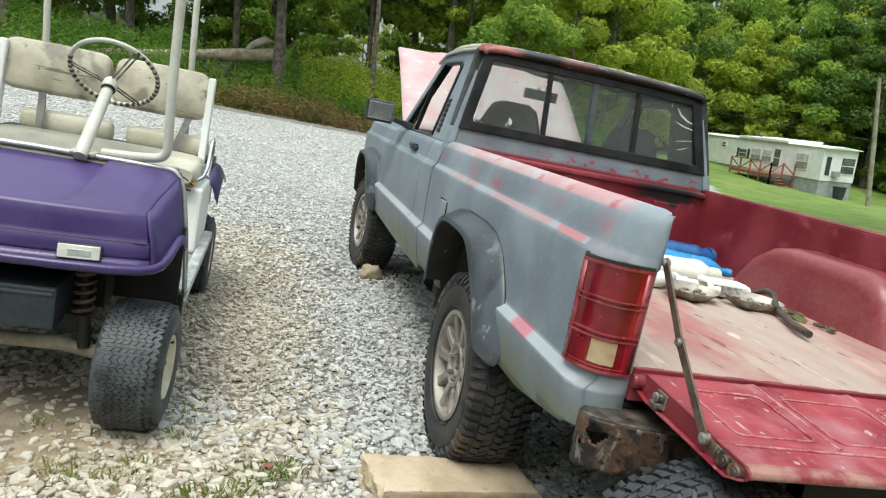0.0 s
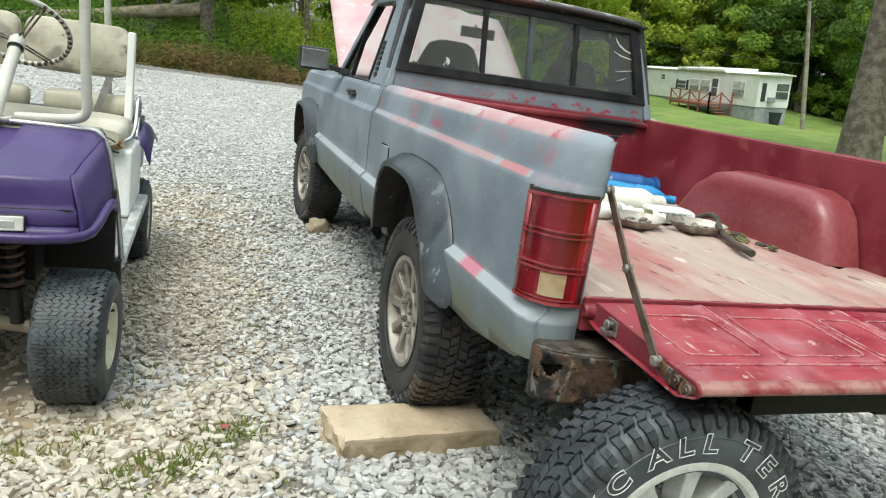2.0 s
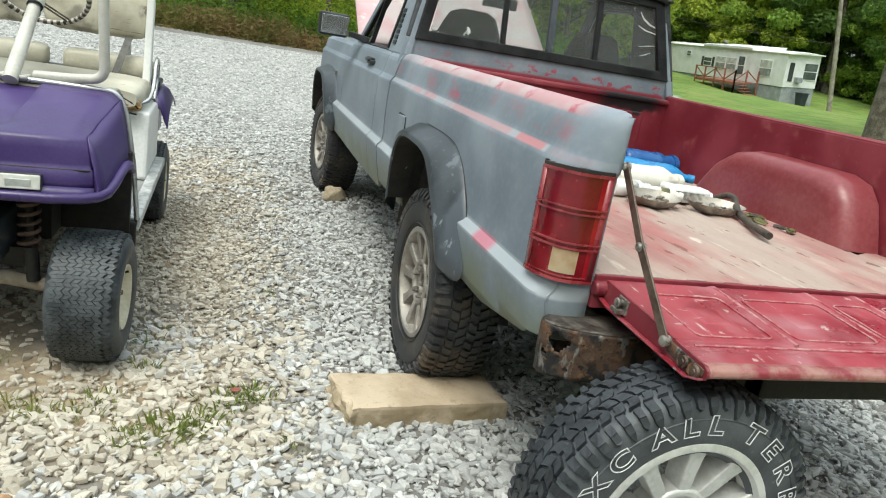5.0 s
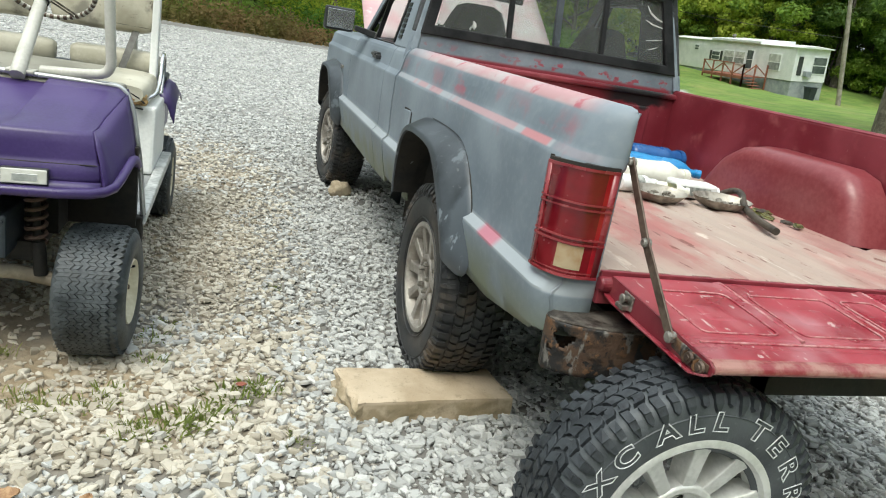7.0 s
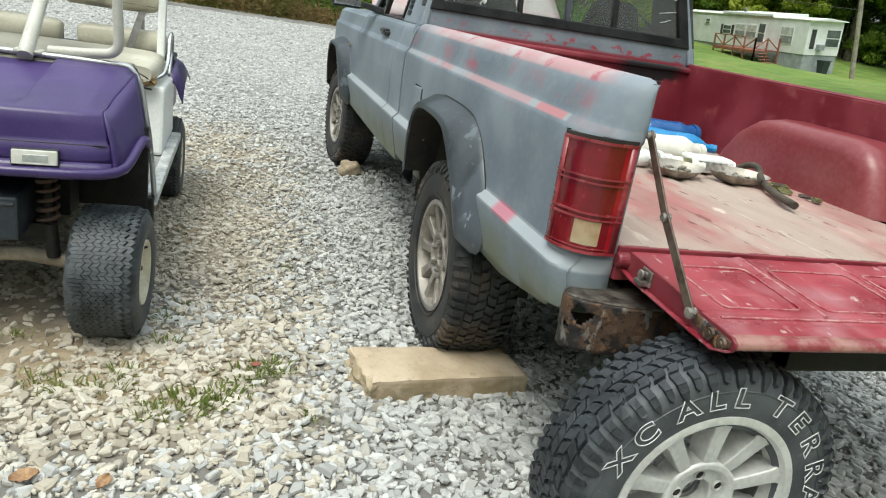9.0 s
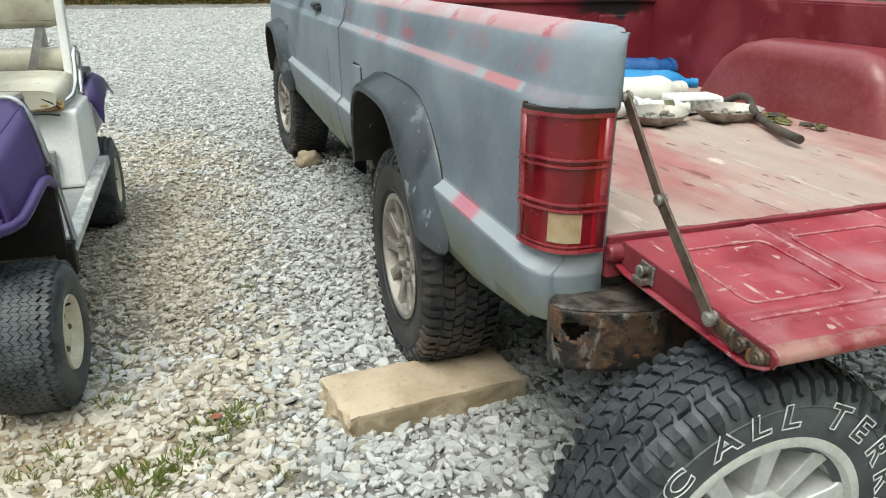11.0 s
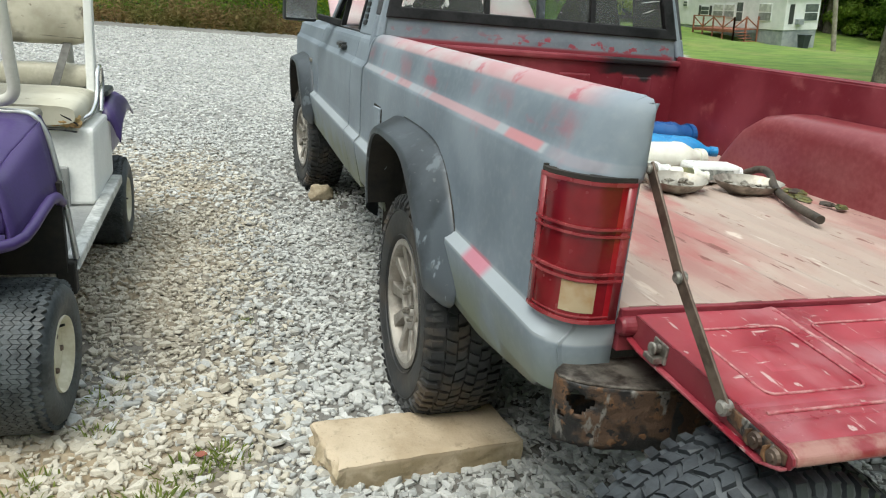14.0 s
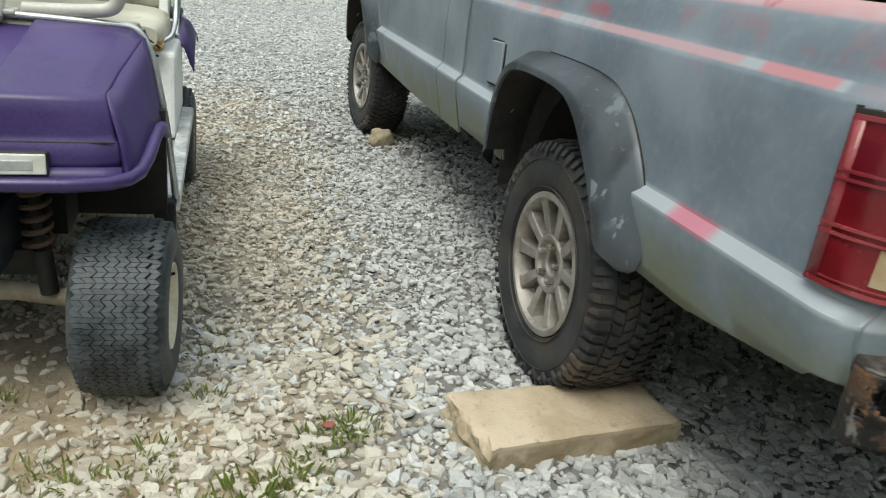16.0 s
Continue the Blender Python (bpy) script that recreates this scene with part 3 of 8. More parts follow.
CREAM_WHEEL = simple("cream_wheel_paint", (0.55, 0.51, 0.38), (0.68, 0.65, 0.53), 0.45, 0, 12, 80, 0.15)
GATE_WORN = simple("red_paint_rubbed_to_pale", (0.30, 0.035, 0.055), (0.46, 0.24, 0.235), 0.4, 0, 26, 90, 0.2)
HOUSING_RED = simple("dusty_faded_red_paint", (0.20, 0.034, 0.042), (0.27, 0.075, 0.080), 0.38, 0, 1.6, 60, 0.03)
ALU_TRIM = simple("aluminium_trim", (0.50, 0.51, 0.52), (0.66, 0.67, 0.68), 0.35, 0.7, 8, 80, 0.1)
AXLE_TAN = simple("dusty_tan_axle_paint", (0.22, 0.185, 0.14), (0.36, 0.31, 0.24), 0.8, 0.1, 9, 60, 0.3)
SPOKE_STEEL = simple("dark_chipped_cream_rod", (0.05, 0.04, 0.03), (0.28, 0.25, 0.19), 0.5, 0.2, 30, 80, 0.2)
PANE_STREAK = simple("thin_white_streak", (0.30, 0.31, 0.31), (0.52, 0.53, 0.52), 0.9, 0, 60, 160, 0.2)
FOAM = simple("torn_yellow_foam", (0.30, 0.18, 0.07), (0.46, 0.32, 0.15), 0.9, 0, 20, 90, 0.6)
FLOOR_MAT = simple("grey_rubber_mat", (0.20, 0.205, 0.205), (0.30, 0.305, 0.30), 0.7, 0, 6, 70, 0.3)
SPRING_RUST = simple("rusty_coil_spring", (0.055, 0.035, 0.028), (0.13, 0.08, 0.06), 0.75, 0.3, 14, 70, 0.4)

# ---- ground ----
def flat_z(x):
    """The sideways slope of the whole yard, easing off far out."""
    k = math.tan(radians(SLOPE))
    if x > 6:
        return -k * 6 - (x - 6) * 0.049
    if x < -14:
        return k * 14 + (-14 - x) * 0.03
    return -k * x


def bump01(v, a, b):
    u = min(1.0, max(0.0, (v - a) / (b - a)))
    return u * u * (3 - 2 * u)


def ground_z(x, y):
    z = flat_z(x)
    west = 1 - bump01(x, 6, 26)
    z += west * (1.5 * bump01(y, 26.4, 32) + 3.5 * bump01(y, 31, 75))
    z += (1 - west) * 5.0 * bump01(math.hypot(x, y), 78, 130)
    # the lawn falls from the far end of the house to its near end
    z += bump01(x, 26, 38) * (1 - bump01(x, 60, 90)) * max(-0.85, min(0.55, 0.085 * (y - 54.0)))
    n = noise.noise(Vector((x * 0.07, y * 0.07, 0.3)))
    far = bump01(math.hypot(x, y), 12, 30)
    return z + n * 0.35 * far * (1 if y > 27.5 or x > 12 else 0.15)


def ground_material():
    g = Graph("gravel_earth_and_grass")
    x, y = g.axis(0), g.axis(1)
    n1, n2, n3 = g.noise(1.1, 6), g.noise(14, 5), g.noise(90, 3)
    chips = g.voronoi(26, "Color")
    sep = g.n.new("ShaderNodeSeparateColor")
    g.nt.links.new(chips, sep.inputs[0])
    edge = g.voronoi(26, "Distance", "DISTANCE_TO_EDGE")
    gravel = g.mix(sep.outputs[0], (0.22, 0.22, 0.218), (0.46, 0.455, 0.447))
    gravel = g.mix(g.ramp(sep.outputs[1], 0.7, 1.0, 0, 0.8), gravel, (0.60, 0.59, 0.56))
    gravel = g.mix(g.ramp(edge, 0.0, 0.006, 0.8, 0), gravel, (0.10, 0.095, 0.085))
    mud = g.mix(g.ramp(n2, 0.35, 0.65), (0.22, 0.168, 0.105), (0.36, 0.290, 0.198))
    lane = g.math("MULTIPLY", g.band(x, -2.9, -0.50, 0.35), g.math("MULTIPLY", g.ramp(y, 0.15, 0.60), g.ramp(y, 3.4, 6.2, 1, 0)))
    muddy = g.math("MULTIPLY", lane, g.ramp(n1, 0.30, 0.62))
    near = g.math("MULTIPLY", g.math("MULTIPLY", g.ramp(y, 5.0, 9.0, 1, 0), g.ramp(y, -3.5, -1.0)), g.band(x, -3.4, 2.8, 1.0))
    under = g.mix(muddy, (0.17, 0.163, 0.150), mud)
    col = g.mix(near, gravel, under)
    grass = g.mix(g.ramp(n1, 0.3, 0.7), (0.092, 0.165, 0.026), (0.165, 0.245, 0.043))
    grass = g.mix(g.ramp(g.noise(0.35, 5, shift=4), 0.50, 0.68, 0, 0.6), grass, (0.235, 0.235, 0.075))
    grass = g.mix(g.ramp(g.noise(2.6, 6, shift=8), 0.52, 0.70, 0, 0.6), grass, (0.075, 0.125, 0.022))
    line = g.math("SUBTRACT", x, g.math("MULTIPLY", y, 0.60))
    wob = g.math("MULTIPLY", g.math("SUBTRACT", g.noise(0.5, 3), 0.5), 1.6)
    lawn = g.ramp(g.math("ADD", line, wob), 2.2, 2.7)
    wood = g.ramp(y, 26.3, 27.0)
    litter = g.mix(g.ramp(n1, 0.35, 0.65), (0.035, 0.05, 0.014), (0.085, 0.10, 0.03))
    grass = g.mix(g.math("MAXIMUM", g.math("MULTIPLY", wood, g.ramp(x, 13, 18, 1, 0)), g.ramp(g.math("ADD", x, y), 108, 118)), grass, litter)
    col = g.mix(g.math("MAXIMUM", lawn, wood), col, grass)
    g.set(Base_Color=col, Roughness=0.92)
    g.bump(g.math("ADD", n2, g.math("MULTIPLY", n3, 0.6)), 0.5, 0.02)
    return g.mat


def build_ground():
    bm = bmesh.new()
    def line(stops):
        out = []
        for a, b, d in stops:
            n = max(1, round((b - a) / d))
            out += [a + (b - a) * i / n for i in range(n)]
        return out + [stops[-1][1]]
    xs = line([(-900, -200, 100), (-200, -40, 20), (-40, -6, 2), (-6, 6, 0.5), (6, 60, 2), (60, 200, 10), (200, 900, 100)])
    ys = line([(-900, -100, 100), (-100, -10, 10), (-10, 8, 0.6), (8, 40, 1), (40, 120, 4), (120, 200, 16), (200, 900, 100)])
    skin(bm, [[(x, y, ground_z(x, y)) for x in xs] for y in ys])
    ob = mesh_object("ground", bm, ground_material(), True)
    tagged(ob, "gravel yard with muddy patches and mown grass beyond", "ground", kind="structure")
    # road across the top of the yard
    bm = bmesh.new()
    rows = []
    for x in line([(-120, -20, 10), (-20, 11, 1)]):
        rows.append([(x, y, ground_z(x, y) + dz) for y, dz in ((23.9, -0.02), (24.05, 0.035), (25.0, 0.05), (25.9, 0.035), (26.05, -0.02))])
    skin(bm, rows)
    ob = mesh_object("road", bm, simple("worn_grey_asphalt", (0.15, 0.145, 0.138), (0.23, 0.222, 0.21), 0.9, 0, 1.2, 30, 0.2), True)
    tagged(ob, "narrow pale grey asphalt lane", "road", kind="structure")


build_ground()

# ---- the pickup truck ----
XC = 0.80          # middle of the truck
REAR_Y, FRONT_Y = 0.95, 3.82
HUB_Z, WHEEL_SCALE = 0.346, 0.955


def side_x(z, lean=0.0):
    """How far in the left body side lies at a height."""
    table = [(0.46, 0.045), (0.52, 0.030), (0.60, 0.012), (0.655, 0.002), (0.668, 0.003), (0.69, 0.024), (0.72, 0.026), (0.85, 0.022), (0.958, 0.024), (0.966, 0.026), (0.988, 0.042), (1.0, 0.045), (1.055, 0.058)]
    for (a, xa), (b, xb) in zip(table, table[1:]):
        if z <= b:
            return xa + (xb - xa) * max(0.0, (z - a) / (b - a))
    return table[-1][1]


LEVELS = [0.46, 0.50, 0.53, 0.57, 0.61, 0.655, 0.668, 0.69, 0.72, 0.78, 0.85, 0.92, 0.958, 0.966, 0.988, 1.0, 1.03, 1.055]


def poly_z(points, y):
    pts = sorted(points)
    if y <= pts[0][0] or y >= pts[-1][0]:
        return -1.0
    for (a, za), (b, zb) in zip(pts, pts[1:]):
        if y <= b:
            return za + (zb - za) * (y - a) / max(1e-6, b - a)
    return -1.0


def rounded(pts, times=2):
    """An open polyline with its corners cut, ends kept."""
    for _ in range(times):
        out = [pts[0]]
        for (a, b), (c, d) in zip(pts, pts[1:]):
            out += [(0.78 * a + 0.22 * c, 0.78 * b + 0.22 * d), (0.22 * a + 0.78 * c, 0.22 * b + 0.78 * d)]
        pts = out + [pts[-1]]
    return pts


ARCH = rounded([(-0.30, 0.40), (-0.285, 0.52), (-0.23, 0.66), (-0.13, 0.775), (-0.04, 0.825), (0.26, 0.828), (0.36, 0.785), (0.43, 0.66), (0.475, 0.52), (0.48, 0.40)])
FLARE = rounded([(-0.335, 0.478), (-0.385, 0.492), (-0.408, 0.53), (-0.392, 0.60), (-0.345, 0.71), (-0.245, 0.825), (-0.12, 0.880), (0.29, 0.882), (0.42, 0.845), (0.50, 0.70), (0.53, 0.56), (0.535, 0.47)])


def mirrored(p):
    return (2 * XC - p[0], p[1], p[2])


def side_panel(y0, y1, bottom, arch_y=None, top=None, flip=False, rear_curve=False, step=0.035):
    """A body side from y0 to y1, cut out over the wheel; bottom is a function of y."""
    bm = bmesh.new()
    n = max(2, int((y1 - y0) / step))
    ys = [y0 + (y1 - y0) * i / n for i in range(n + 1)]
    if arch_y is not None:
        ys += [arch_y + p[0] * s for p in ARCH for s in (1,) if y0 < arch_y + p[0] < y1]
    ys = sorted(set(round(v, 4) for v in ys))
    rows = []
    if rear_curve:
        # the panel turns the corner and closes the rear beside the tailgate
        for d, y in ((0.13, 0.0), (0.10, 0.0), (0.075, 0.0), (0.058, 0.003), (0.042, 0.009), (0.028, 0.018), (0.016, 0.030), (0.007, 0.044), (0.002, 0.057)):
            row = [(min(0.133, side_x(max(z, 0.566)) + d), y - 0.011 * bump01(z, 0.955, 0.97) * bump01(d, 0.0, 0.06), max(z, 0.566)) for z in LEVELS]
            x = row[-1][0]
            dip = 0.010 * bump01(d, 0.02, 0.07)
            over = row[-1][1]
            row += [(min(0.133, x + e), over + (0.006 * bump01(d, 0.02, 0.07) if h > 1.09 else 0), h - dip * (h - 1.055) / 0.044) for e, h in ((0.008, 1.074), (0.020, 1.090), (0.038, 1.099))]
            row += [(max(0.126, min(0.133, x + 0.038)), row[-1][1] + 0.004, 1.099 - dip), (0.133, row[-1][1] + 0.004, 1.092 - dip), (0.133, row[-1][1] + 0.006, 1.05)]
            rows.append([mirrored(p) for p in row] if flip else row)
        ys = [v for v in ys if v > 0.065]
    for y in ys:
        low = bottom(y)
        if arch_y is not None:
            low = max(low, poly_z([(arch_y + a, b) for a, b in ARCH], y))
        row = []
        for z in LEVELS:
            zz = max(z, low)
            x = side_x(zz)
            row.append((x, y, zz))
        if top:
            row += top(y, row[-1])
        rows.append([mirrored(p) for p in row] if flip else row)
    skin(bm, rows)
    return bm


def rail_top(y, last):
    x, _, z = last
    return [(x + 0.008, y, 1.074), (x + 0.020, y, 1.090), (x + 0.038, y, 1.099), (0.126, y, 1.099), (0.133, y, 1.092), (0.133, y, 1.05)]


def cab_top(y, last):
    x, _, z = last
    return [(x + 0.006, y, 1.07), (x + 0.02, y, 1.085), (x + 0.045, y, 1.09)]


def fender_top(y, last):
    x, _, z = last
    return [(x + 0.008, y, 1.06), (x + 0.03, y, 1.075), (x + 0.10, y, 1.082), (x + 0.2, y, 1.082)]


def flare_mesh(arch_y, flip=False, inside=False):
    bm = bmesh.new()
    inner = [(arch_y + a, b) for a, b in ARCH if b > 0.51]
    outer = [(arch_y + a, b) for a, b in FLARE]
    def along(pts, t):
        d = [0]
        for p, q in zip(pts, pts[1:]):
            d.append(d[-1] + math.dist(p, q))
        s = t * d[-1]
        for i in range(len(pts) - 1):
            if s <= d[i + 1] + 1e-9:
                u = (s - d[i]) / (d[i + 1] - d[i])
                return tuple(pts[i][k] * (1 - u) + pts[i + 1][k] * u for k in (0, 1))
        return pts[-1]
    rows = []
    n = 44
    for i in range(n + 1):
        t = i / n
        a, b = along(inner, t), along(outer, t)
        def at(u, x):
            return (x, b[0] + (a[0] - b[0]) * u, b[1] + (a[1] - b[1]) * u)
        tip = 1 - 0.45 * abs(2 * t - 1) ** 3
        row = [at(0, 0.024), at(0.02, 0.016), at(0.10, 0.008), at(0.42, -0.030 * tip), at(0.60, -0.052 * tip), at(0.70, -0.058 * tip), at(0.96, -0.060 * tip), at(1.0, -0.052 * tip), at(1.02, 0.0), at(1.03, 0.045)]
        row = row[7:] if inside else row[:8]
        rows.append([mirrored(p) for p in row] if flip else row)
    skin(bm, rows)
    return bm


def wheel_meshes():
    """Meshes of one wheel about the origin, the axle along x, the face to -x."""
    bm = bmesh.new()
    prof = [(-0.088, 0.195), (-0.100, 0.205), (-0.112, 0.235), (-0.119, 0.275), (-0.115, 0.306), (-0.1055, 0.333), (-0.092, 0.3435), (-0.05, 0.3480), (0.05, 0.3480), (0.092, 0.3435), (0.1055, 0.333), (0.115, 0.306), (0.119, 0.275), (0.112, 0.235), (0.100, 0.205), (0.088, 0.195)]
    lathe(bm, prof, "x", seg=72)
    for r in (0.222, 0.300):
        lathe(bm, [(-0.1145 + (0.004 if r < 0.25 else 0.0), r - 0.002), (-0.1185 + (0.004 if r < 0.25 else 0.0), r), (-0.1145 + (0.004 if r < 0.25 else 0.0), r + 0.002)], "x", seg=72)
    tread = bmesh.new()
    rnd = random.Random(4)
    count = 62
    da = 2 * math.pi / count
    def block(pts, r_low, r_top):
        """A lug from its outline (x, angle); its top edges drawn in a little."""
        cx, ca = sum(q[0] for q in pts) / len(pts), sum(q[1] for q in pts) / len(pts)
        lo = [tread.verts.new((x, r_low * math.cos(a), r_low * math.sin(a))) for x, a in pts]
        hi = []
        for x, a in pts:
            x, a = cx + (x - cx) * 0.95, ca + (a - ca) * 0.93
            r = r_top + rnd.uniform(-0.0028, 0.0008) - 0.006 * bump01(abs(x), 0.07, 0.108)
            hi.append(tread.verts.new((x, r * math.cos(a), r * math.sin(a))))
        tread.faces.new(hi)
        for i in range(len(pts)):
            j = (i + 1) % len(pts)
            tread.faces.new((lo[i], lo[j], hi[j], hi[i]))
    for k in range(count):
        a0 = k * da
        # stepped blocks in four crown rows
        for x0, x1, off, sk in ((-0.067, -0.036, 0.45, 0.16), (-0.033, -0.002, 0.10, -0.20), (0.002, 0.033, 0.62, 0.20), (0.036, 0.067, 0.20, -0.16)):
            c = a0 + off * da + rnd.uniform(-0.06, 0.06) * da
            hl = 0.43 * da * rnd.uniform(0.80, 1.06)
            xm = (x0 + x1) / 2 + rnd.uniform(-0.006, 0.006)
            x0, x1 = x0 + rnd.uniform(-0.003, 0.002), x1 + rnd.uniform(-0.002, 0.003)
            s = sk * da
            block([(x0, c - hl - s), (xm, c - hl * 0.70), (x1, c - hl + s), (x1, c + hl + s), (xm, c + hl * 1.18), (x0, c + hl - s)], 0.338, 0.3575)
        # shoulder lugs, long and short by turns, running down over the sidewall
        for side in (-1, 1):
            c = a0 + (0.25 if side < 0 else 0.7) * da + rnd.uniform(-0.05, 0.05) * da
            hl = (0.33 if k % 2 else 0.26) * da * rnd.uniform(0.85, 1.1)
            inner = 0.071 + (0.0 if k % 2 else 0.006)
            block([(side * inner, c - hl), (side * 0.109, c - hl * 0.92), (side * 0.109, c + hl * 0.92), (side * inner, c + hl)][::side], 0.334, 0.3555)
            low = (0.306 if k % 2 else 0.320) + rnd.uniform(-0.004, 0.004)
            t0, t1 = c - hl * 0.86, c + hl * 0.86
            out = [(0.1065, 0.3475, t0), (0.1065, 0.3475, t1), (0.1180, 0.330, t1), (0.1225, low + 0.006, t1 - 0.16 * da), (0.1185, low, t1 - 0.22 * da), (0.1185, low, t0 + 0.22 * da), (0.1225, low + 0.006, t0 + 0.16 * da), (0.1180, 0.330, t0)]
            q = [tread.verts.new((side * x, r * math.cos(a), r * math.sin(a))) for x, r, a in out]
            b = [tread.verts.new((side * (x - 0.012), (r - 0.008) * math.cos(a), (r - 0.008) * math.sin(a))) for x, r, a in out]
            for quad in ((0, 1, 2, 7), (7, 2, 3, 6), (6, 3, 4, 5)):
                tread.faces.new([q[i] for i in quad])
            for i in range(8):
                j = (i + 1) % 8
                tread.faces.new((b[i], b[j], q[j], q[i]))
    tyre = (bm, tread)
    rim = bmesh.new()
    lathe(rim, [(-0.084, 0.199), (-0.099, 0.2065), (-0.1065, 0.2075), (-0.1085, 0.2040), (-0.1075, 0.1905), (-0.100, 0.1855), (-0.090, 0.1815), (-0.055, 0.176)], "x", seg=72)
    barrel = bmesh.new()
    lathe(barrel, [(-0.055, 0.176), (-0.03, 0.174), (0.085, 0.166), (0.085, 0.200), (-0.05, 0.198)], "x", seg=72)
    hub = bmesh.new()
    lathe(hub, [(-0.040, 0.034), (-0.070, 0.034), (-0.074, 0.037), (-0.074, 0.064), (-0.084, 0.068), (-0.088, 0.071), (-0.088, 0.082), (-0.083, 0.087), (-0.03, 0.087), (-0.03, 0.034)], "x", seg=48)
    spokes = []
    for k in range(10):
        sp = bmesh.new()
        a = 2 * math.pi * (k + 0.5) / 10
        m = Matrix.Rotation(a, 4, "X")
        secs = []
        # deep blades, level with the lip outside and dropping to the hub
        for r, hw, xf, xb in ((0.078, 0.0135, -0.082, -0.034), (0.100, 0.0150, -0.087, -0.034), (0.135, 0.0160, -0.091, -0.036), (0.164, 0.0172, -0.0945, -0.040), (0.177, 0.0205, -0.0955, -0.045), (0.1870, 0.0290, -0.0960, -0.050)):
            secs.append([(xf, r, -hw), (xf - 0.001, r, 0), (xf, r, hw), (xb, r, hw * 1.12), (xb, r, -hw * 1.12)])
        skin(sp, [[tuple(m @ Vector(p)) for p in s] for s in secs], close=True, caps=True)
        spokes.append(sp)
    nuts = []
    for k in range(5):
        nb = bmesh.new()
        a = 2 * math.pi * (k + 0.15) / 5
        lathe(nb, [(-0.070, 0.0), (-0.098, 0.0), (-0.098, 0.006), (-0.094, 0.0095), (-0.070, 0.0105)], "x", (0, 0.052 * math.cos(a), 0.052 * math.sin(a)), seg=6)
        nuts.append(nb)
    dark = bmesh.new()
    lathe(dark, [(-0.02, 0.0), (-0.02, 0.168)], "x", seg=40)
    return tyre, rim, barrel, hub, spokes, nuts, dark


def build_wheel(parent, m, tyre_mat, alloy, drum=True, nuts_in=True, kind="part", tread_mat=None):
    tyre, rim, barrel, hub, spokes, nuts, dark = wheel_meshes()
    if kind == "part":
        w = new("wheel")
        w.parent = parent
        w.matrix_local = m
    else:
        w = parent
    rubber = part("tyre", tyre[0], tyre_mat, w, "black all-terrain tyre with blocky tread", smooth=True)
    tagged(part("tread", tyre[1], tread_mat or tyre_mat, rubber), kind="stuff")
    part("rim", rim, alloy, w, "bright cast aluminium lip", smooth=True)
    part("barrel", barrel, BARREL, w, "dull dirty inner barrel", smooth=True)
    part("hub", hub, alloy, w, bevel=0.002)
    for s in spokes:
        part("spoke", s, alloy, w, bevel=0.003)
    if nuts_in:
        for s in nuts:
            part("lug_nut", s, STEEL_BRIGHT, w)
    else:
        for s in nuts:
            s.free()
        for k in range(5):
            bm = bmesh.new()
            a = 2 * math.pi * (k + 0.15) / 5
            at = (0, 0.051 * math.cos(a), 0.051 * math.sin(a))
            lathe(bm, [(-0.0745, 0.0095), (-0.0800, 0.0105), (-0.0745, 0.0125)], "x", at, seg=16)
            part("bolt_seat", bm, alloy, w, smooth=True)
            bm = bmesh.new()
            lathe(bm, [(-0.0750, 0.0), (-0.0750, 0.0098), (-0.07, 0.0098)], "x", at, seg=14)
            part("bolt_hole", bm, UNDERBODY, w)
    if drum:
        part("brake_drum", dark, RUST_BLACK, w)
    else:
        dark.free()
    return w


def rear_bottom(y):
    return 0.50 + (0.066 * (1 - y / 0.40) if y < 0.40 else 0.0)


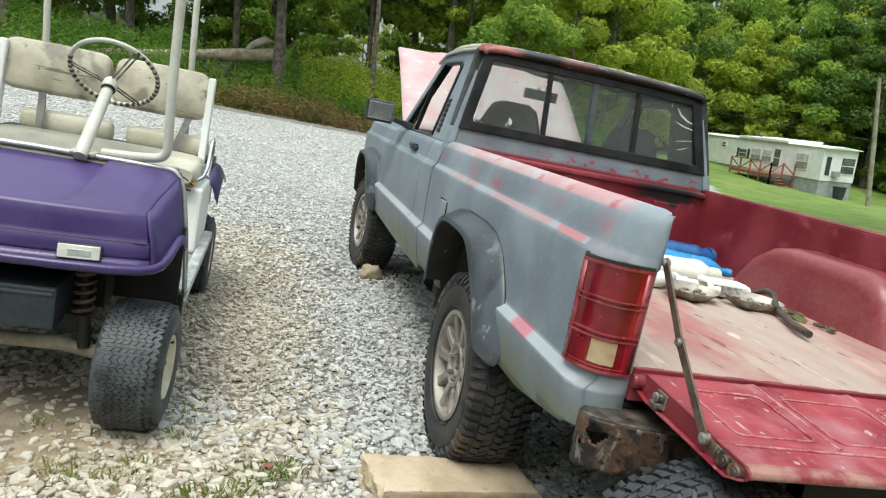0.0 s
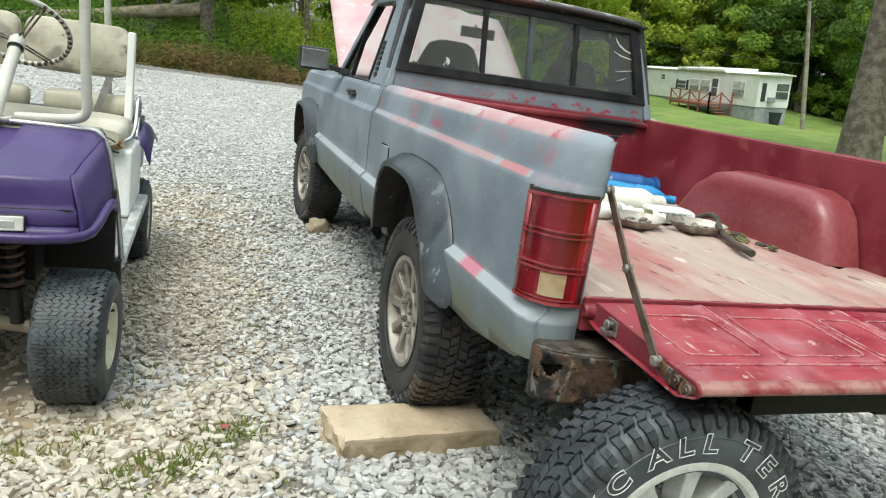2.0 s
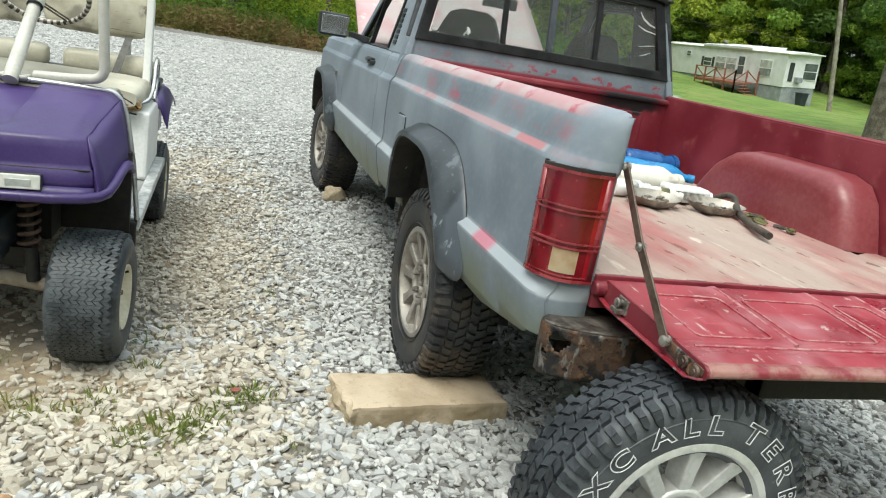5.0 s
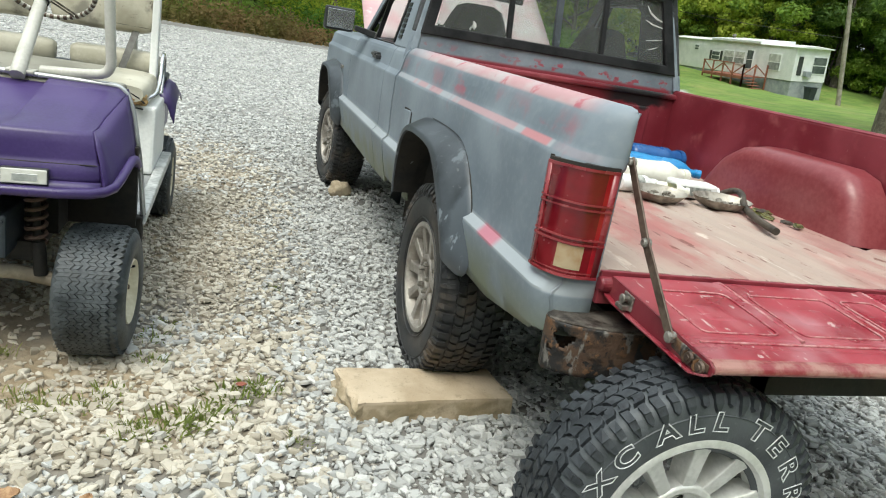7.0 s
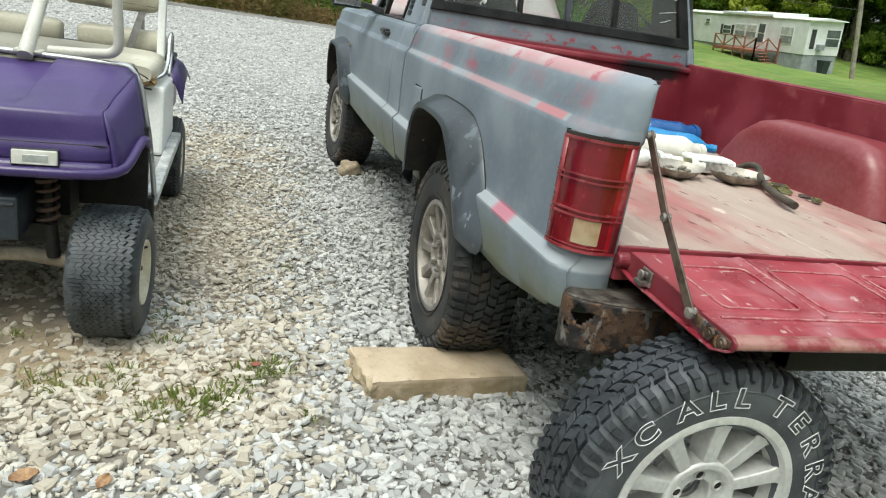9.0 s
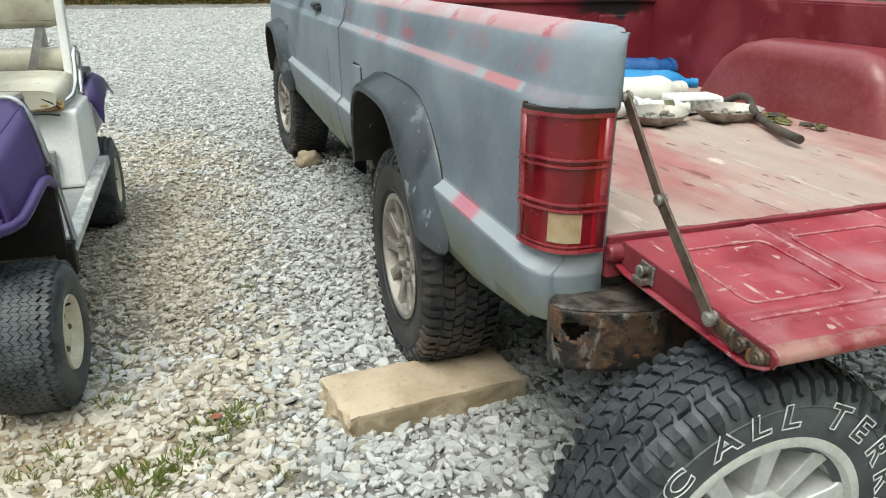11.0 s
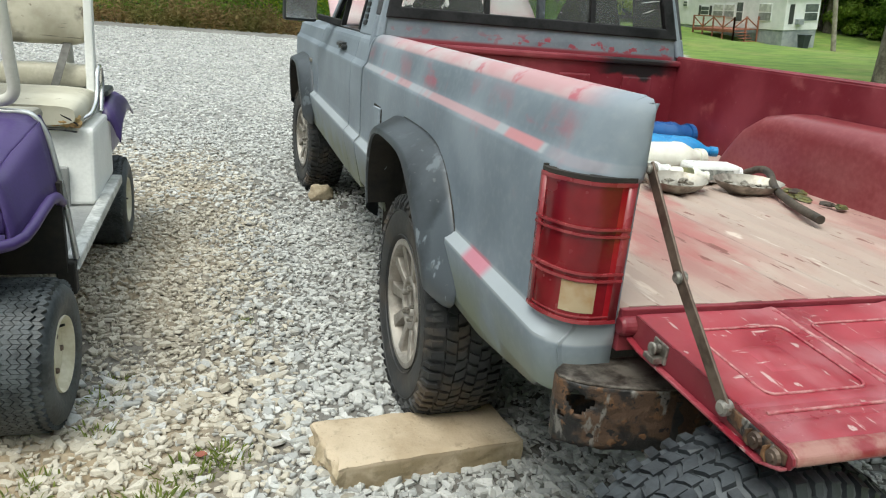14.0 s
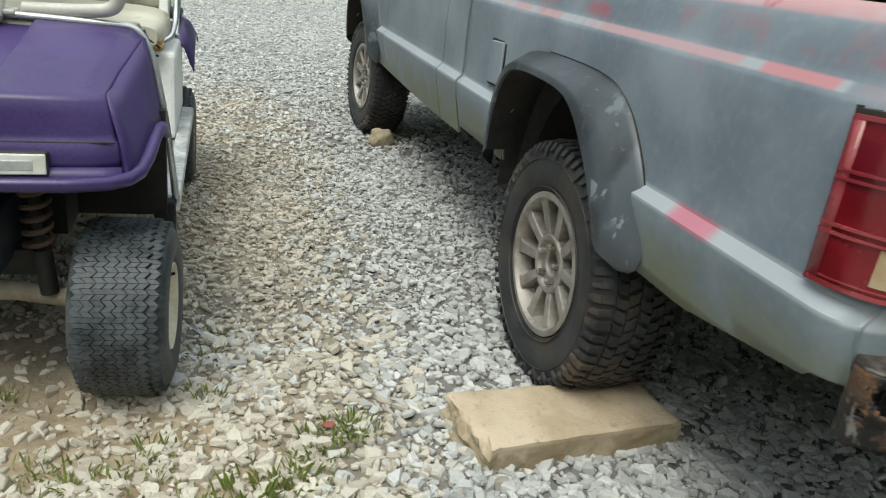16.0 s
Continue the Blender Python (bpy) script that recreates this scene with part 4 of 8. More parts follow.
def build_truck():
    t = thing("pickup_truck", TILT @ pose(0, 0, 0), "old grey-primered pickup, red bed, tailgate down, hood raised", "pickup truck")
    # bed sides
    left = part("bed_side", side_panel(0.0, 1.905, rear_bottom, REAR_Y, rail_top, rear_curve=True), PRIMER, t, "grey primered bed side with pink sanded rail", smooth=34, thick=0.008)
    right = part("bed_side", side_panel(0.0, 1.905, rear_bottom, REAR_Y, rail_top, flip=True, rear_curve=True), BED_RED, t, "red painted bed side", smooth=24, thick=0.008)
    for arch_y in (REAR_Y, FRONT_Y):
        part("fender_flare", flare_mesh(arch_y), FLARE_GREY, t, "scuffed dark grey plastic fender flare", smooth=True)
        part("fender_flare", flare_mesh(arch_y, True), FLARE_GREY, t, smooth=True)
        for flip in (False, True):
            part("flare_return", flare_mesh(arch_y, flip, True), UNDERBODY, t, smooth=True)
    # rear corner closing panels beside the tailgate
    for flip in (False, True):
        bm = bmesh.new()
        pts = [(side_x(z) + 0.030, z) for z in [0.566] + [v for v in LEVELS if v > 0.57]]
        pts += [(p[0], p[2]) for p in rail_top(0, (side_x(1.055) + 0.030, 0, 1.055))[:-1]] + [(0.133, 0.70), (0.130, 0.566)]
        if flip:
            pts = [(2 * XC - a, b) for a, b in pts]
        prism(bm, pts, "y", 0.012, 0.05)
        part("bed_end_panel", bm, BED_RED if flip else PRIMER, t)
    # fuel door and lower trim
    bm = bmesh.new()
    prism(bm, [(1.50, 0.725), (1.625, 0.72), (1.62, 0.855), (1.515, 0.86)], "x", 0.012, 0.03)
    part("fuel_door", bm, PRIMER, t, bevel=0.004)
    bm = bmesh.new()
    box(bm, 0.017, 0.026, 1.505, 1.62, 0.716, 0.722)
    part("fuel_door_gap", bm, UNDERBODY, t)
    bm = bmesh.new()
    box(bm, 0.019, 0.026, 1.525, 1.625, 0.857, 0.863)
    part("fuel_door_gap", bm, UNDERBODY, t)
    for y in (1.503, 1.624):
        bm = bmesh.new()
        box(bm, 0.0185, 0.026, y - 0.002, y + 0.002, 0.722, 0.857)
        part("fuel_door_gap", bm, UNDERBODY, t)
    # the flare stands off the body along its upper edge
    bm = bmesh.new()
    tube(bm, [(0.0235, REAR_Y + a, b + 0.002) for a, b in FLARE if a < 0.29 and b > 0.60], 0.0020, 6)
    part("flare_gap", bm, UNDERBODY, t)
    # bed box
    bm = bmesh.new()
    xs = [0.130 + (1.470 - 0.130) * i / 100 for i in range(101)]
    prof = []
    for i, x in enumerate(xs):
        u = (i / 100 * 12) % 1.0
        z = 0.735 if 0.22 < u < 0.78 else (0.727 if u < 0.14 or u > 0.86 else 0.731)
        prof.append((x, z))
    skin(bm, [[(x, y, z) for x, z in prof] for y in (0.003, 0.43)])
    skin(bm, [[(x, y, z) for x, z in prof if 0.29 < x < 1.31] for y in (0.43, 1.335)])
    skin(bm, [[(x, y, z) for x, z in prof] for y in (1.335, 1.885)])
    bmesh.ops.remove_doubles(bm, verts=bm.verts[:], dist=1e-4)
    part("bed_floor", bm, BED_FLOOR, t, "dusty worn ribbed bed floor", thick=0.012)
    bm = bmesh.new()
    box(bm, 0.135, 1.465, -0.010, 0.002, 0.655, 0.7345)
    box(bm, 0.135, 1.465, 0.002, 0.030, 0.655, 0.7120)
    part("rear_sill", bm, BED_RED, t, "red rear bed sill", bevel=0.002)
    for x0, x1 in ((0.112, 0.134), (1.466, 1.488)):
        bm = bmesh.new()
        prism(bm, [(0.0, 0.70), (0.44, 0.70), (0.55, 0.90), (1.22, 0.90), (1.33, 0.70), (1.90, 0.70), (1.90, 1.09), (0.004, 1.09)], "x", x0, x1)
        part("bed_inner_wall", bm, BED_RED, t, bevel=0.006)
    bm = bmesh.new()
    box(bm, 0.125, 1.475, 1.885, 1.905, 0.70, 1.055)
    part("bed_front_wall", bm, BED_RED, t, "red bed front wall", bevel=0.006)
    for k in range(4):
        bm = bmesh.new()
        x = 0.33 + k * 0.31
        box(bm, x - 0.075, x + 0.075, 1.872, 1.8855, 0.78, 1.0)
        part("wall_pressing", bm, BED_RED, t, bevel=0.008)
    bm = bmesh.new()
    box(bm, 0.10, 1.50, 1.868, 1.925, 1.052, 1.078)
    part("bed_front_rail", bm, BED_RED, t, bevel=0.008)
    # wheel housings inside the bed
    for s in (1, -1):
        bm = bmesh.new()
        rows = []
        outline = [(0.44, 0.732), (0.465, 0.80), (0.50, 0.89), (0.55, 0.945), (0.63, 0.968), (1.02, 0.968), (1.13, 0.945), (1.22, 0.89), (1.29, 0.80), (1.33, 0.732)]
        cy = 0.88
        for d, sc, drop in ((0.0, 1.0, 0.0), (0.085, 1.0, 0.0), (0.115, 0.985, 0.006), (0.138, 0.955, 0.022), (0.150, 0.91, 0.045), (0.154, 0.86, 0.07)):
            row = []
            for y, z in outline:
                zz = 0.732 + max(0, (z - 0.732)) * (1 - drop / 0.258)
                row.append(((XC + s * (0.66 - d)), cy + (y - cy) * sc, zz))
            rows.append(row)
        skin(bm, rows)
        bm.faces.new([bm.verts.new(p) for p in rows[-1]])
        bmesh.ops.remove_doubles(bm, verts=bm.verts[:], dist=1e-4)
        part("wheel_housing", bm, HOUSING_RED, t, "faded red wheel housing", smooth=True)
    # tail lamps
    for flip in (False, True):
        def mx(p):
            return mirrored(p) if flip else p
        lamp = new("tail_lamp")
        lamp.parent = t
        tagged(lamp, "red ribbed tail lamp with a yellowed reverse lens")
        plan = [(0.014, 0.118), (0.012, 0.095), (0.0125, 0.072), (0.0145, 0.053), (0.0185, 0.036), (0.025, 0.019), (0.034, 0.006), (0.045, -0.003), (0.059, -0.0085), (0.075, -0.0115), (0.095, -0.012), (0.106, -0.0117), (0.121, -0.011)]
        def wrap(z0, z1, grow, name, mat, i0=0, i1=None, lbl="", ends=0.0):
            """A band round the corner; its front edge hangs a little lower than its rear."""
            bm = bmesh.new()
            rows = []
            for z in (z0, z1):
                outer = []
                pl = plan[i0:i1]
                def drop(y):
                    return z - 0.009 * bump01(y, 0.0, 0.12)
                for k, (x, y) in enumerate(pl):
                    a = pl[max(0, k - 1)]
                    b = pl[min(len(pl) - 1, k + 1)]
                    ln = math.hypot(b[0] - a[0], b[1] - a[1])
                    nx, ny = (b[1] - a[1]) / ln, -(b[0] - a[0]) / ln
                    outer.append((x + nx * grow, y * (1 + (z - 0.71) * 0.18) + ny * grow, drop(y)))
                inner = [(x + 0.02 * min(1, max(0, (0.10 - x) / 0.05)), y * (1 + (z - 0.71) * 0.18) + 0.02 * min(1, max(0, (0.12 - y) / 0.06)), drop(y)) for x, y in reversed(pl)]
                rows.append([mx(p) for p in outer + inner])
            skin(bm, rows, close=True, caps=True)
            return part(name, bm, mat, lamp, lbl, smooth=30)
        wrap(0.715, 0.960, 0.0, "lens", TAIL_RED, 0, 11, lbl="dark red plastic lens")
        wrap(0.715, 0.960, 0.0, "outer_lens", TAIL_BRIGHT, 10, 13, lbl="bright red outer lens strip")
        for z in (0.790, 0.802, 0.869, 0.881):
            wrap(z - 0.0022, z + 0.0022, 0.0042, "rib", TAIL_EDGE)
        wrap(0.711, 0.7175, 0.0035, "frame_bar", TAIL_EDGE)
        wrap(0.7225, 0.7250, 0.0022, "frame_bar", TAIL_EDGE)
        wrap(0.9535, 0.9600, 0.0030, "frame_bar", TAIL_EDGE)
        wrap(0.715, 0.960, 0.0026, "frame_side", TAIL_EDGE, 0, 2)
        wrap(0.715, 0.960, 0.0024, "frame_side", TAIL_EDGE, 11, 13)
        wrap(0.960, 0.968, 0.0005, "top_gap", UNDERBODY)
        wrap(0.731, 0.786, 0.0012, "reverse_lens", TAIL_CLEAR, 5, 10, "yellowed clear lens")
        bm = bmesh.new()
        prism(bm, [(0.1175, 0.698), (0.1225, 0.698), (0.1295, 0.962), (0.1235, 0.962)], "x", 0.0165, 0.035)
        if flip:
            for v in bm.verts:
                v.co.x = 2 * XC - v.co.x
        part("side_gap", bm, UNDERBODY, lamp)
        for x, z in ((0.0125, 0.938), (0.0125, 0.722)):
            bm = bmesh.new()
            lathe(bm, [(-0.002, 0.0), (-0.002, 0.005), (0.004, 0.006)], "x", (x if not flip else 2 * XC - x, 0.104 + (z - 0.71) * 0.02, z), seg=10)
            part("screw", bm, BLACK_PLASTIC, lamp)
    # tailgate, hanging open
    gate = new("tailgate")
    gate.parent = t
    gate.matrix_local = pose(0, -0.004, 0.7265, 3.6, 0, 0)
    tagged(gate, "open red tailgate with embossed panels and scratches")
    gx0, gx1, gy = 0.160, 1.440, -0.385
    bm = bmesh.new()
    nx, ny = 120, 40
    rows = []
    panels = [(0.225, 0.415), (0.475, 0.70), (0.745, 0.855), (0.90, 1.125), (1.185, 1.375)]
    def gate_z(x, y):
        z = 0.0
        for a, b in panels:
            d = min(x - a, b - x, y - (gy + 0.115), -0.075 - y)
            z -= 0.006 * min(1, max(0, d / 0.012))
            z += 0.007 * min(1, max(0, (d - 0.045) / 0.02))
        for a in (0.445, 0.722, 0.878, 1.155):
            d = abs(x - a)
            if d < 0.014 and y > gy + 0.06:
                z += 0.005 * (1 - d / 0.014)
        if y < gy + 0.085 and y > gy + 0.065:
            z -= 0.004
        return z
    for j in range(ny + 1):
        y = gy + (-0.010 - gy) * j / ny
        rows.append([(gx0 + (gx1 - gx0) * i / nx, y, gate_z(gx0 + (gx1 - gx0) * i / nx, y)) for i in range(nx + 1)])
    skin(bm, rows)
    part("inner_skin", bm, GATE_RED, gate, "scratched red inner skin", smooth=True)
    for a, b in panels:
        bm = bmesh.new()
        y0, y1 = gy + 0.115, -0.075
        loop = [(a, y0), (b, y0), (b, y1), (a, y1)]
        pts = []
        for i in range(4):
            p, q, r = Vector(loop[i - 1]), Vector(loop[i]), Vector(loop[(i + 1) % 4])
            for k in range(5):
                w = k / 4
                c0, c1 = q + (p - q).normalized() * 0.022, q + (r - q).normalized() * 0.022
                s2 = c0 * (1 - w) ** 2 + q * 2 * w * (1 - w) + c1 * w * w
                pts.append((s2.x, s2.y, 0.0005))
        tube(bm, pts, 0.0024, 8, closed=True)
        part("panel_bead", bm, GATE_WORN, gate, "pressed bead rubbed pale", smooth=True)
    for a in (0.445, 0.722, 0.878, 1.155):
        bm = bmesh.new()
        tube(bm, [(a, gy + 0.085, 0.002), (a, -0.02, 0.002)], 0.0042, 8)
        part("panel_rib", bm, GATE_WORN, gate, smooth=True)
    bm = bmesh.new()
    tube(bm, [(gx0 + 0.03, gy + 0.075, 0.0), (gx1 - 0.03, gy + 0.075, 0.0)], 0.003, 8)
    part("edge_bead", bm, GATE_WORN, gate, smooth=True)
    bm = bmesh.new()
    prism(bm, [(-0.012, 0.0), (gy, 0.0), (gy - 0.012, -0.006), (gy - 0.016, -0.014), (gy - 0.012, -0.024), (gy + 0.03, -0.042), (-0.05, -0.050), (-0.012, -0.045)], "x", gx0, gx0 + 0.004)
    part("side_skin", bm, BED_RED, gate)
    bm = bmesh.new()
    prism(bm, [(-0.014, -0.046), (-0.05, -0.051), (gy + 0.03, -0.043), (gy - 0.010, -0.026), (gy - 0.010, -0.021), (gy + 0.03, -0.038), (-0.05, -0.046), (-0.014, -0.041)], "x", gx0 - 0.012, gx0)
    part("side_flange", bm, GATE_RED, gate, "turned red flange", bevel=0.0015)
    bm = bmesh.new()
    prism(bm, [(-0.012, -0.001), (gy, -0.001), (gy - 0.012, -0.006), (gy - 0.016, -0.014), (gy - 0.012, -0.021), (gy + 0.03, -0.028), (-0.05, -0.030), (-0.012, -0.028)], "x", gx0 + 0.004, gx1)
    part("outer_skin", bm, GATE_RED, gate, bevel=0.004)
    bm = bmesh.new()
    prism(bm, [(gy + 0.012, 0.0012), (gy - 0.002, 0.001), (gy - 0.014, -0.0045), (gy - 0.0180, -0.013), (gy - 0.014, -0.020), (gy - 0.006, -0.016), (gy + 0.01, -0.006)], "x", gx0 + 0.006, gx1 - 0.002)
    part("rolled_edge", bm, EDGE_WORN, gate, "rolled edge worn to pale rust", bevel=0.003)
    bm = bmesh.new()
    box(bm, gx0 - 0.004, gx0 + 0.001, -0.118, -0.078, -0.038, -0.004)
    prism(bm, [(-0.112, -0.038), (-0.082, -0.038), (-0.082, -0.028), (-0.112, -0.026)], "x", gx0 - 0.022, gx0)
    lathe(bm, [(-0.020, 0.0), (-0.020, 0.010), (-0.017, 0.012), (-0.012, 0.008), (0.0, 0.008)], "x", (gx0, -0.097, -0.016), seg=14)
    part("latch_striker", bm, STEEL_BRIGHT, gate, "bare steel striker", bevel=0.003)
    bm = bmesh.new()
    prism(bm, [(gy - 0.004, -0.006), (gy + 0.105, -0.006), (gy + 0.112, -0.014), (gy + 0.108, -0.030), (gy + 0.03, -0.036), (gy - 0.006, -0.022)], "x", gx0 - 0.004, gx0 + 0.001)
    part("latch_plate", bm, RUST_BROWN, gate, "rusty latch plate", bevel=0.002)
    for y in (gy + 0.048, gy + 0.012):
        bm = bmesh.new()
        lathe(bm, [(-0.011, 0.0), (-0.011, 0.005), (-0.009, 0.006), (-0.009, 0.011), (-0.003, 0.013)], "x", (gx0, y, -0.020), seg=14)
        part("latch_pin", bm, STEEL_WORN, gate, "worn steel pin")
        bm = bmesh.new()
        prism(bm, [(y + 0.010, -0.008), (y + 0.018, -0.014), (y + 0.018, -0.030), (y + 0.006, -0.034), (y + 0.012, -0.022)], "x", gx0 - 0.010, gx0 - 0.003)
        part("latch_claw", bm, RUST_BLACK, gate, bevel=0.0015)
    bm = bmesh.new()
    lathe(bm, [(-0.024, 0.0), (-0.024, 0.014), (-0.018, 0.018), (0.03, 0.018)], "x", (gx0 - 0.004, -0.006, -0.022), seg=18)
    part("hinge", bm, BED_RED, gate, bevel=0.002)
    # folding support strap
    strap = new("gate_strap")
    strap.parent = t
    tagged(strap, "hinged flat steel tailgate strap, brown with rust")
    a, b, c = Vector((0.142, -0.010, 0.985)), Vector((0.139, -0.139, 0.844)), Vector((0.152, -0.275, 0.697))
    for p, q, w in ((a, b, 0.0105), (b, c, 0.0115)):
        bm = bmesh.new()
        d = (q - p).normalized()
        side = Vector((1, 0, 0)).cross(d).normalized()
        for s in (0,):
            ring = []
            for pt in (p - d * 0.008, q + d * 0.008):
                ring.append([tuple(pt + side * w * k + Vector((e, 0, 0))) for k, e in ((-1, -0.0025), (1, -0.0025), (1, 0.0025), (-1, 0.0025))])
            skin(bm, ring, close=True, caps=True)
        part("strap_link", bm, STEEL_WORN, strap, bevel=0.0015)
    for p, r in ((b, 0.010), (c, 0.012), (a, 0.009)):
        bm = bmesh.new()
        lathe(bm, [(-0.009, 0.0), (-0.009, r * 0.7), (-0.006, r), (0.008, r)], "x", p, seg=14)
        part("rivet", bm, STEEL_BRIGHT, strap)
    # broken bumper end and cross bar
    bump = new("rear_bumper")
    bump.parent = t
    tagged(bump, "rusty black bumper with a torn-open rounded end")
    bm = bmesh.new()
    plan = [(0.36, 0.02), (0.13, 0.02), (0.045, 0.012), (0.022, -0.008), (0.020, -0.026), (0.032, -0.044), (0.056, -0.062), (0.090, -0.078), (0.14, -0.094), (0.20, -0.104), (0.36, -0.112)]
    skin(bm, [[(x, y, 0.627) for x, y in plan], [(x, y, 0.621) for x, y in plan]], close=True, caps=True)
    part("step_plate", bm, STEP_STEEL, bump, "scraped steel step plate", bevel=0.004)
    bm = bmesh.new()
    ring = [tuple(v) for p, q in zip(plan, plan[1:]) for v in [Vector(p).lerp(Vector(q), k / 6) for k in range(6)]] + [plan[-1]]
    rows = []
    for k in range(19):
        z = 0.622 - 0.117 * k / 18
        rows.append([(x + (0.004 if z < 0.55 else 0) + 0.0015 * noise.noise(Vector((x, y, z)) * 40), y + 0.0015 * noise.noise(Vector((x, y, z)) * 40 + Vector((5, 0, 0))), z - (0.010 * abs(noise.noise(Vector((x, y, 0)) * 45)) if k == 18 else 0)) for x, y in ring])
    skin(bm, rows)
    def torn(c):
        wob = 0.010 * noise.noise(c * 55) + 0.006 * noise.noise(c * 130)
        big = (c - Vector((0.050, -0.057, 0.590))).length < 0.021 + wob
        small = (c - Vector((0.026, -0.036, 0.556))).length < 0.007 + wob * 0.6
        return big or small
    hole = [f for f in bm.faces if torn(f.calc_center_median())]
    bmesh.ops.delete(bm, geom=hole, context="FACES")
    part("end_cap", bm, RUST_BROWN, bump, "torn rusty end cap", thick=0.003, smooth=True)
    bm = bmesh.new()
    box(bm, 0.20, 1.52, -0.105, 0.01, 0.485, 0.61)
    part("cross_bar", bm, RUST_BLACK, bump, bevel=0.01)
    bm = bmesh.new()
    box(bm, 0.30, 1.50, -0.20, -0.10, 0.53, 0.60)
    for x in (0.47, 1.1):
        box(bm, x - 0.03, x + 0.03, -0.20, -0.12, 0.53, 0.62)
    part("hitch_channel", bm, UNDERBODY, bump, bevel=0.006)
    # chassis, axles, inner wheel wells
    bm = bmesh.new()
    for x in (0.36, 1.16):
        box(bm, x - 0.04, x + 0.04, -0.02, 4.4, 0.42, 0.54)
    box(bm, 0.30, 1.30, 0.02, 1.88, 0.60, 0.70)
    part("chassis_frame", bm, UNDERBODY, t, bevel=0.01)
    # leaf springs and fuel tank, added below the bed to block light under it
    for x in (0.33, 1.27):
        bm = bmesh.new()
        for k in range(4):
            r = 0.62 - 0.13 * k
            pts = [(REAR_Y + r * (i / 8 - 1), 0.44 - 0.016 * k + 0.11 * (r * (i / 8 - 1) / 0.62) ** 2) for i in range(17)]
            skin(bm, [[(xx, y, z + dz) for y, z in pts for dz in (0,)] for xx, dz in ((x - 0.03, 0), (x + 0.03, 0))])
        part("leaf_spring", bm, UNDERBODY, t, thick=0.008)
    bm = bmesh.new()
    box(bm, 0.42, 1.10, 1.36, 1.90, 0.34, 0.58)
    part("fuel_tank", bm, UNDERBODY, t, bevel=0.03)
    for y in (REAR_Y, FRONT_Y):
        bm = bmesh.new()
        tube(bm, [(0.1, y, HUB_Z), (0.6, y, HUB_Z), (0.72, y, HUB_Z), (0.88, y, HUB_Z), (1.0, y, HUB_Z), (1.5, y, HUB_Z)], 0.04, 14, radii=[0.04, 0.04, 0.12, 0.12, 0.04, 0.04])
        part("axle", bm, UNDERBODY, t, smooth=True)
        for s in (1, -1):
            bm = bmesh.new()
            rows = []
            for d, drop in ((0.03, 0.0), (0.09, 0.0), (0.125, 0.085), (0.255, 0.10)):
                rows.append([(XC + s * (XC - d), y + a, b + 0.012 - drop * bump01(abs(a - 0.09), 0.10, 0.26)) for a, b in ARCH[1:-1]])
            skin(bm, rows)
            bm.faces.new([bm.verts.new(p) for p in rows[-1]])
            part("wheel_well", bm, UNDERBODY, t)
    bm = bmesh.new()
    box(bm, 0.10, 1.50, 1.95, 3.30, 0.44, 0.50)
    box(bm, 0.34, 1.26, 3.3, 4.3, 0.55, 0.9)
    part("floor_pan", bm, UNDERBODY, t, bevel=0.01)
    # wheels
    for x, y, turn in ((0.100, REAR_Y, 0), (0.100, FRONT_Y, 5), (1.50, REAR_Y, 180), (1.50, FRONT_Y, 185)):
        build_wheel(t, pose(x, y, HUB_Z, 12 if y < 2 else 31, 0, turn) @ Matrix.Scale(WHEEL_SCALE, 4), TYRE, ALLOY_DUSTY, tread_mat=TYRE_MUDDY)
    return t


TRUCK = build_truck()


# ---- the truck's cab and nose ----
def cab_x(z):
    """The left cab side above the belt."""
    return 0.072 + (z - 1.07) * 0.225


def sheet_side(bm, pts, flip, thick=0.035, out=0.0):
    """A cab side piece, given by (y, z), following the lean of the cab."""
    a = [(cab_x(z) - out, y, z) for y, z in pts]
    b = [(cab_x(z) + thick, y, z) for y, z in pts]
    if flip:
        a, b = [mirrored(p) for p in a], [mirrored(p) for p in b]
    va, vb = [bm.verts.new(p) for p in a], [bm.verts.new(p) for p in b]
    bm.faces.new(va)
    bm.faces.new(vb[::-1])
    for i in range(len(pts)):
        j = (i + 1) % len(pts)
        bm.faces.new((va[i], vb[i], vb[j], va[j]))


def back_y(z):
    return 1.945 + max(0.0, z - 1.10) * 0.20


def back_piece(bm, pts, y0=0.0, y1=0.02):
    """A piece of the cab's back, given by (x, z), following its lean."""
    va = [bm.verts.new((x, back_y(z) + y0, z)) for x, z in pts]
    vb = [bm.verts.new((x, back_y(z) + y1, z)) for x, z in pts]
    bm.faces.new(va)
    bm.faces.new(vb[::-1])
    for i in range(len(pts)):
        j = (i + 1) % len(pts)
        bm.faces.new((va[i], vb[i], vb[j], va[j]))


def body_bottom(y):
    return 0.475 + 0.012 * math.sin(y * 2)


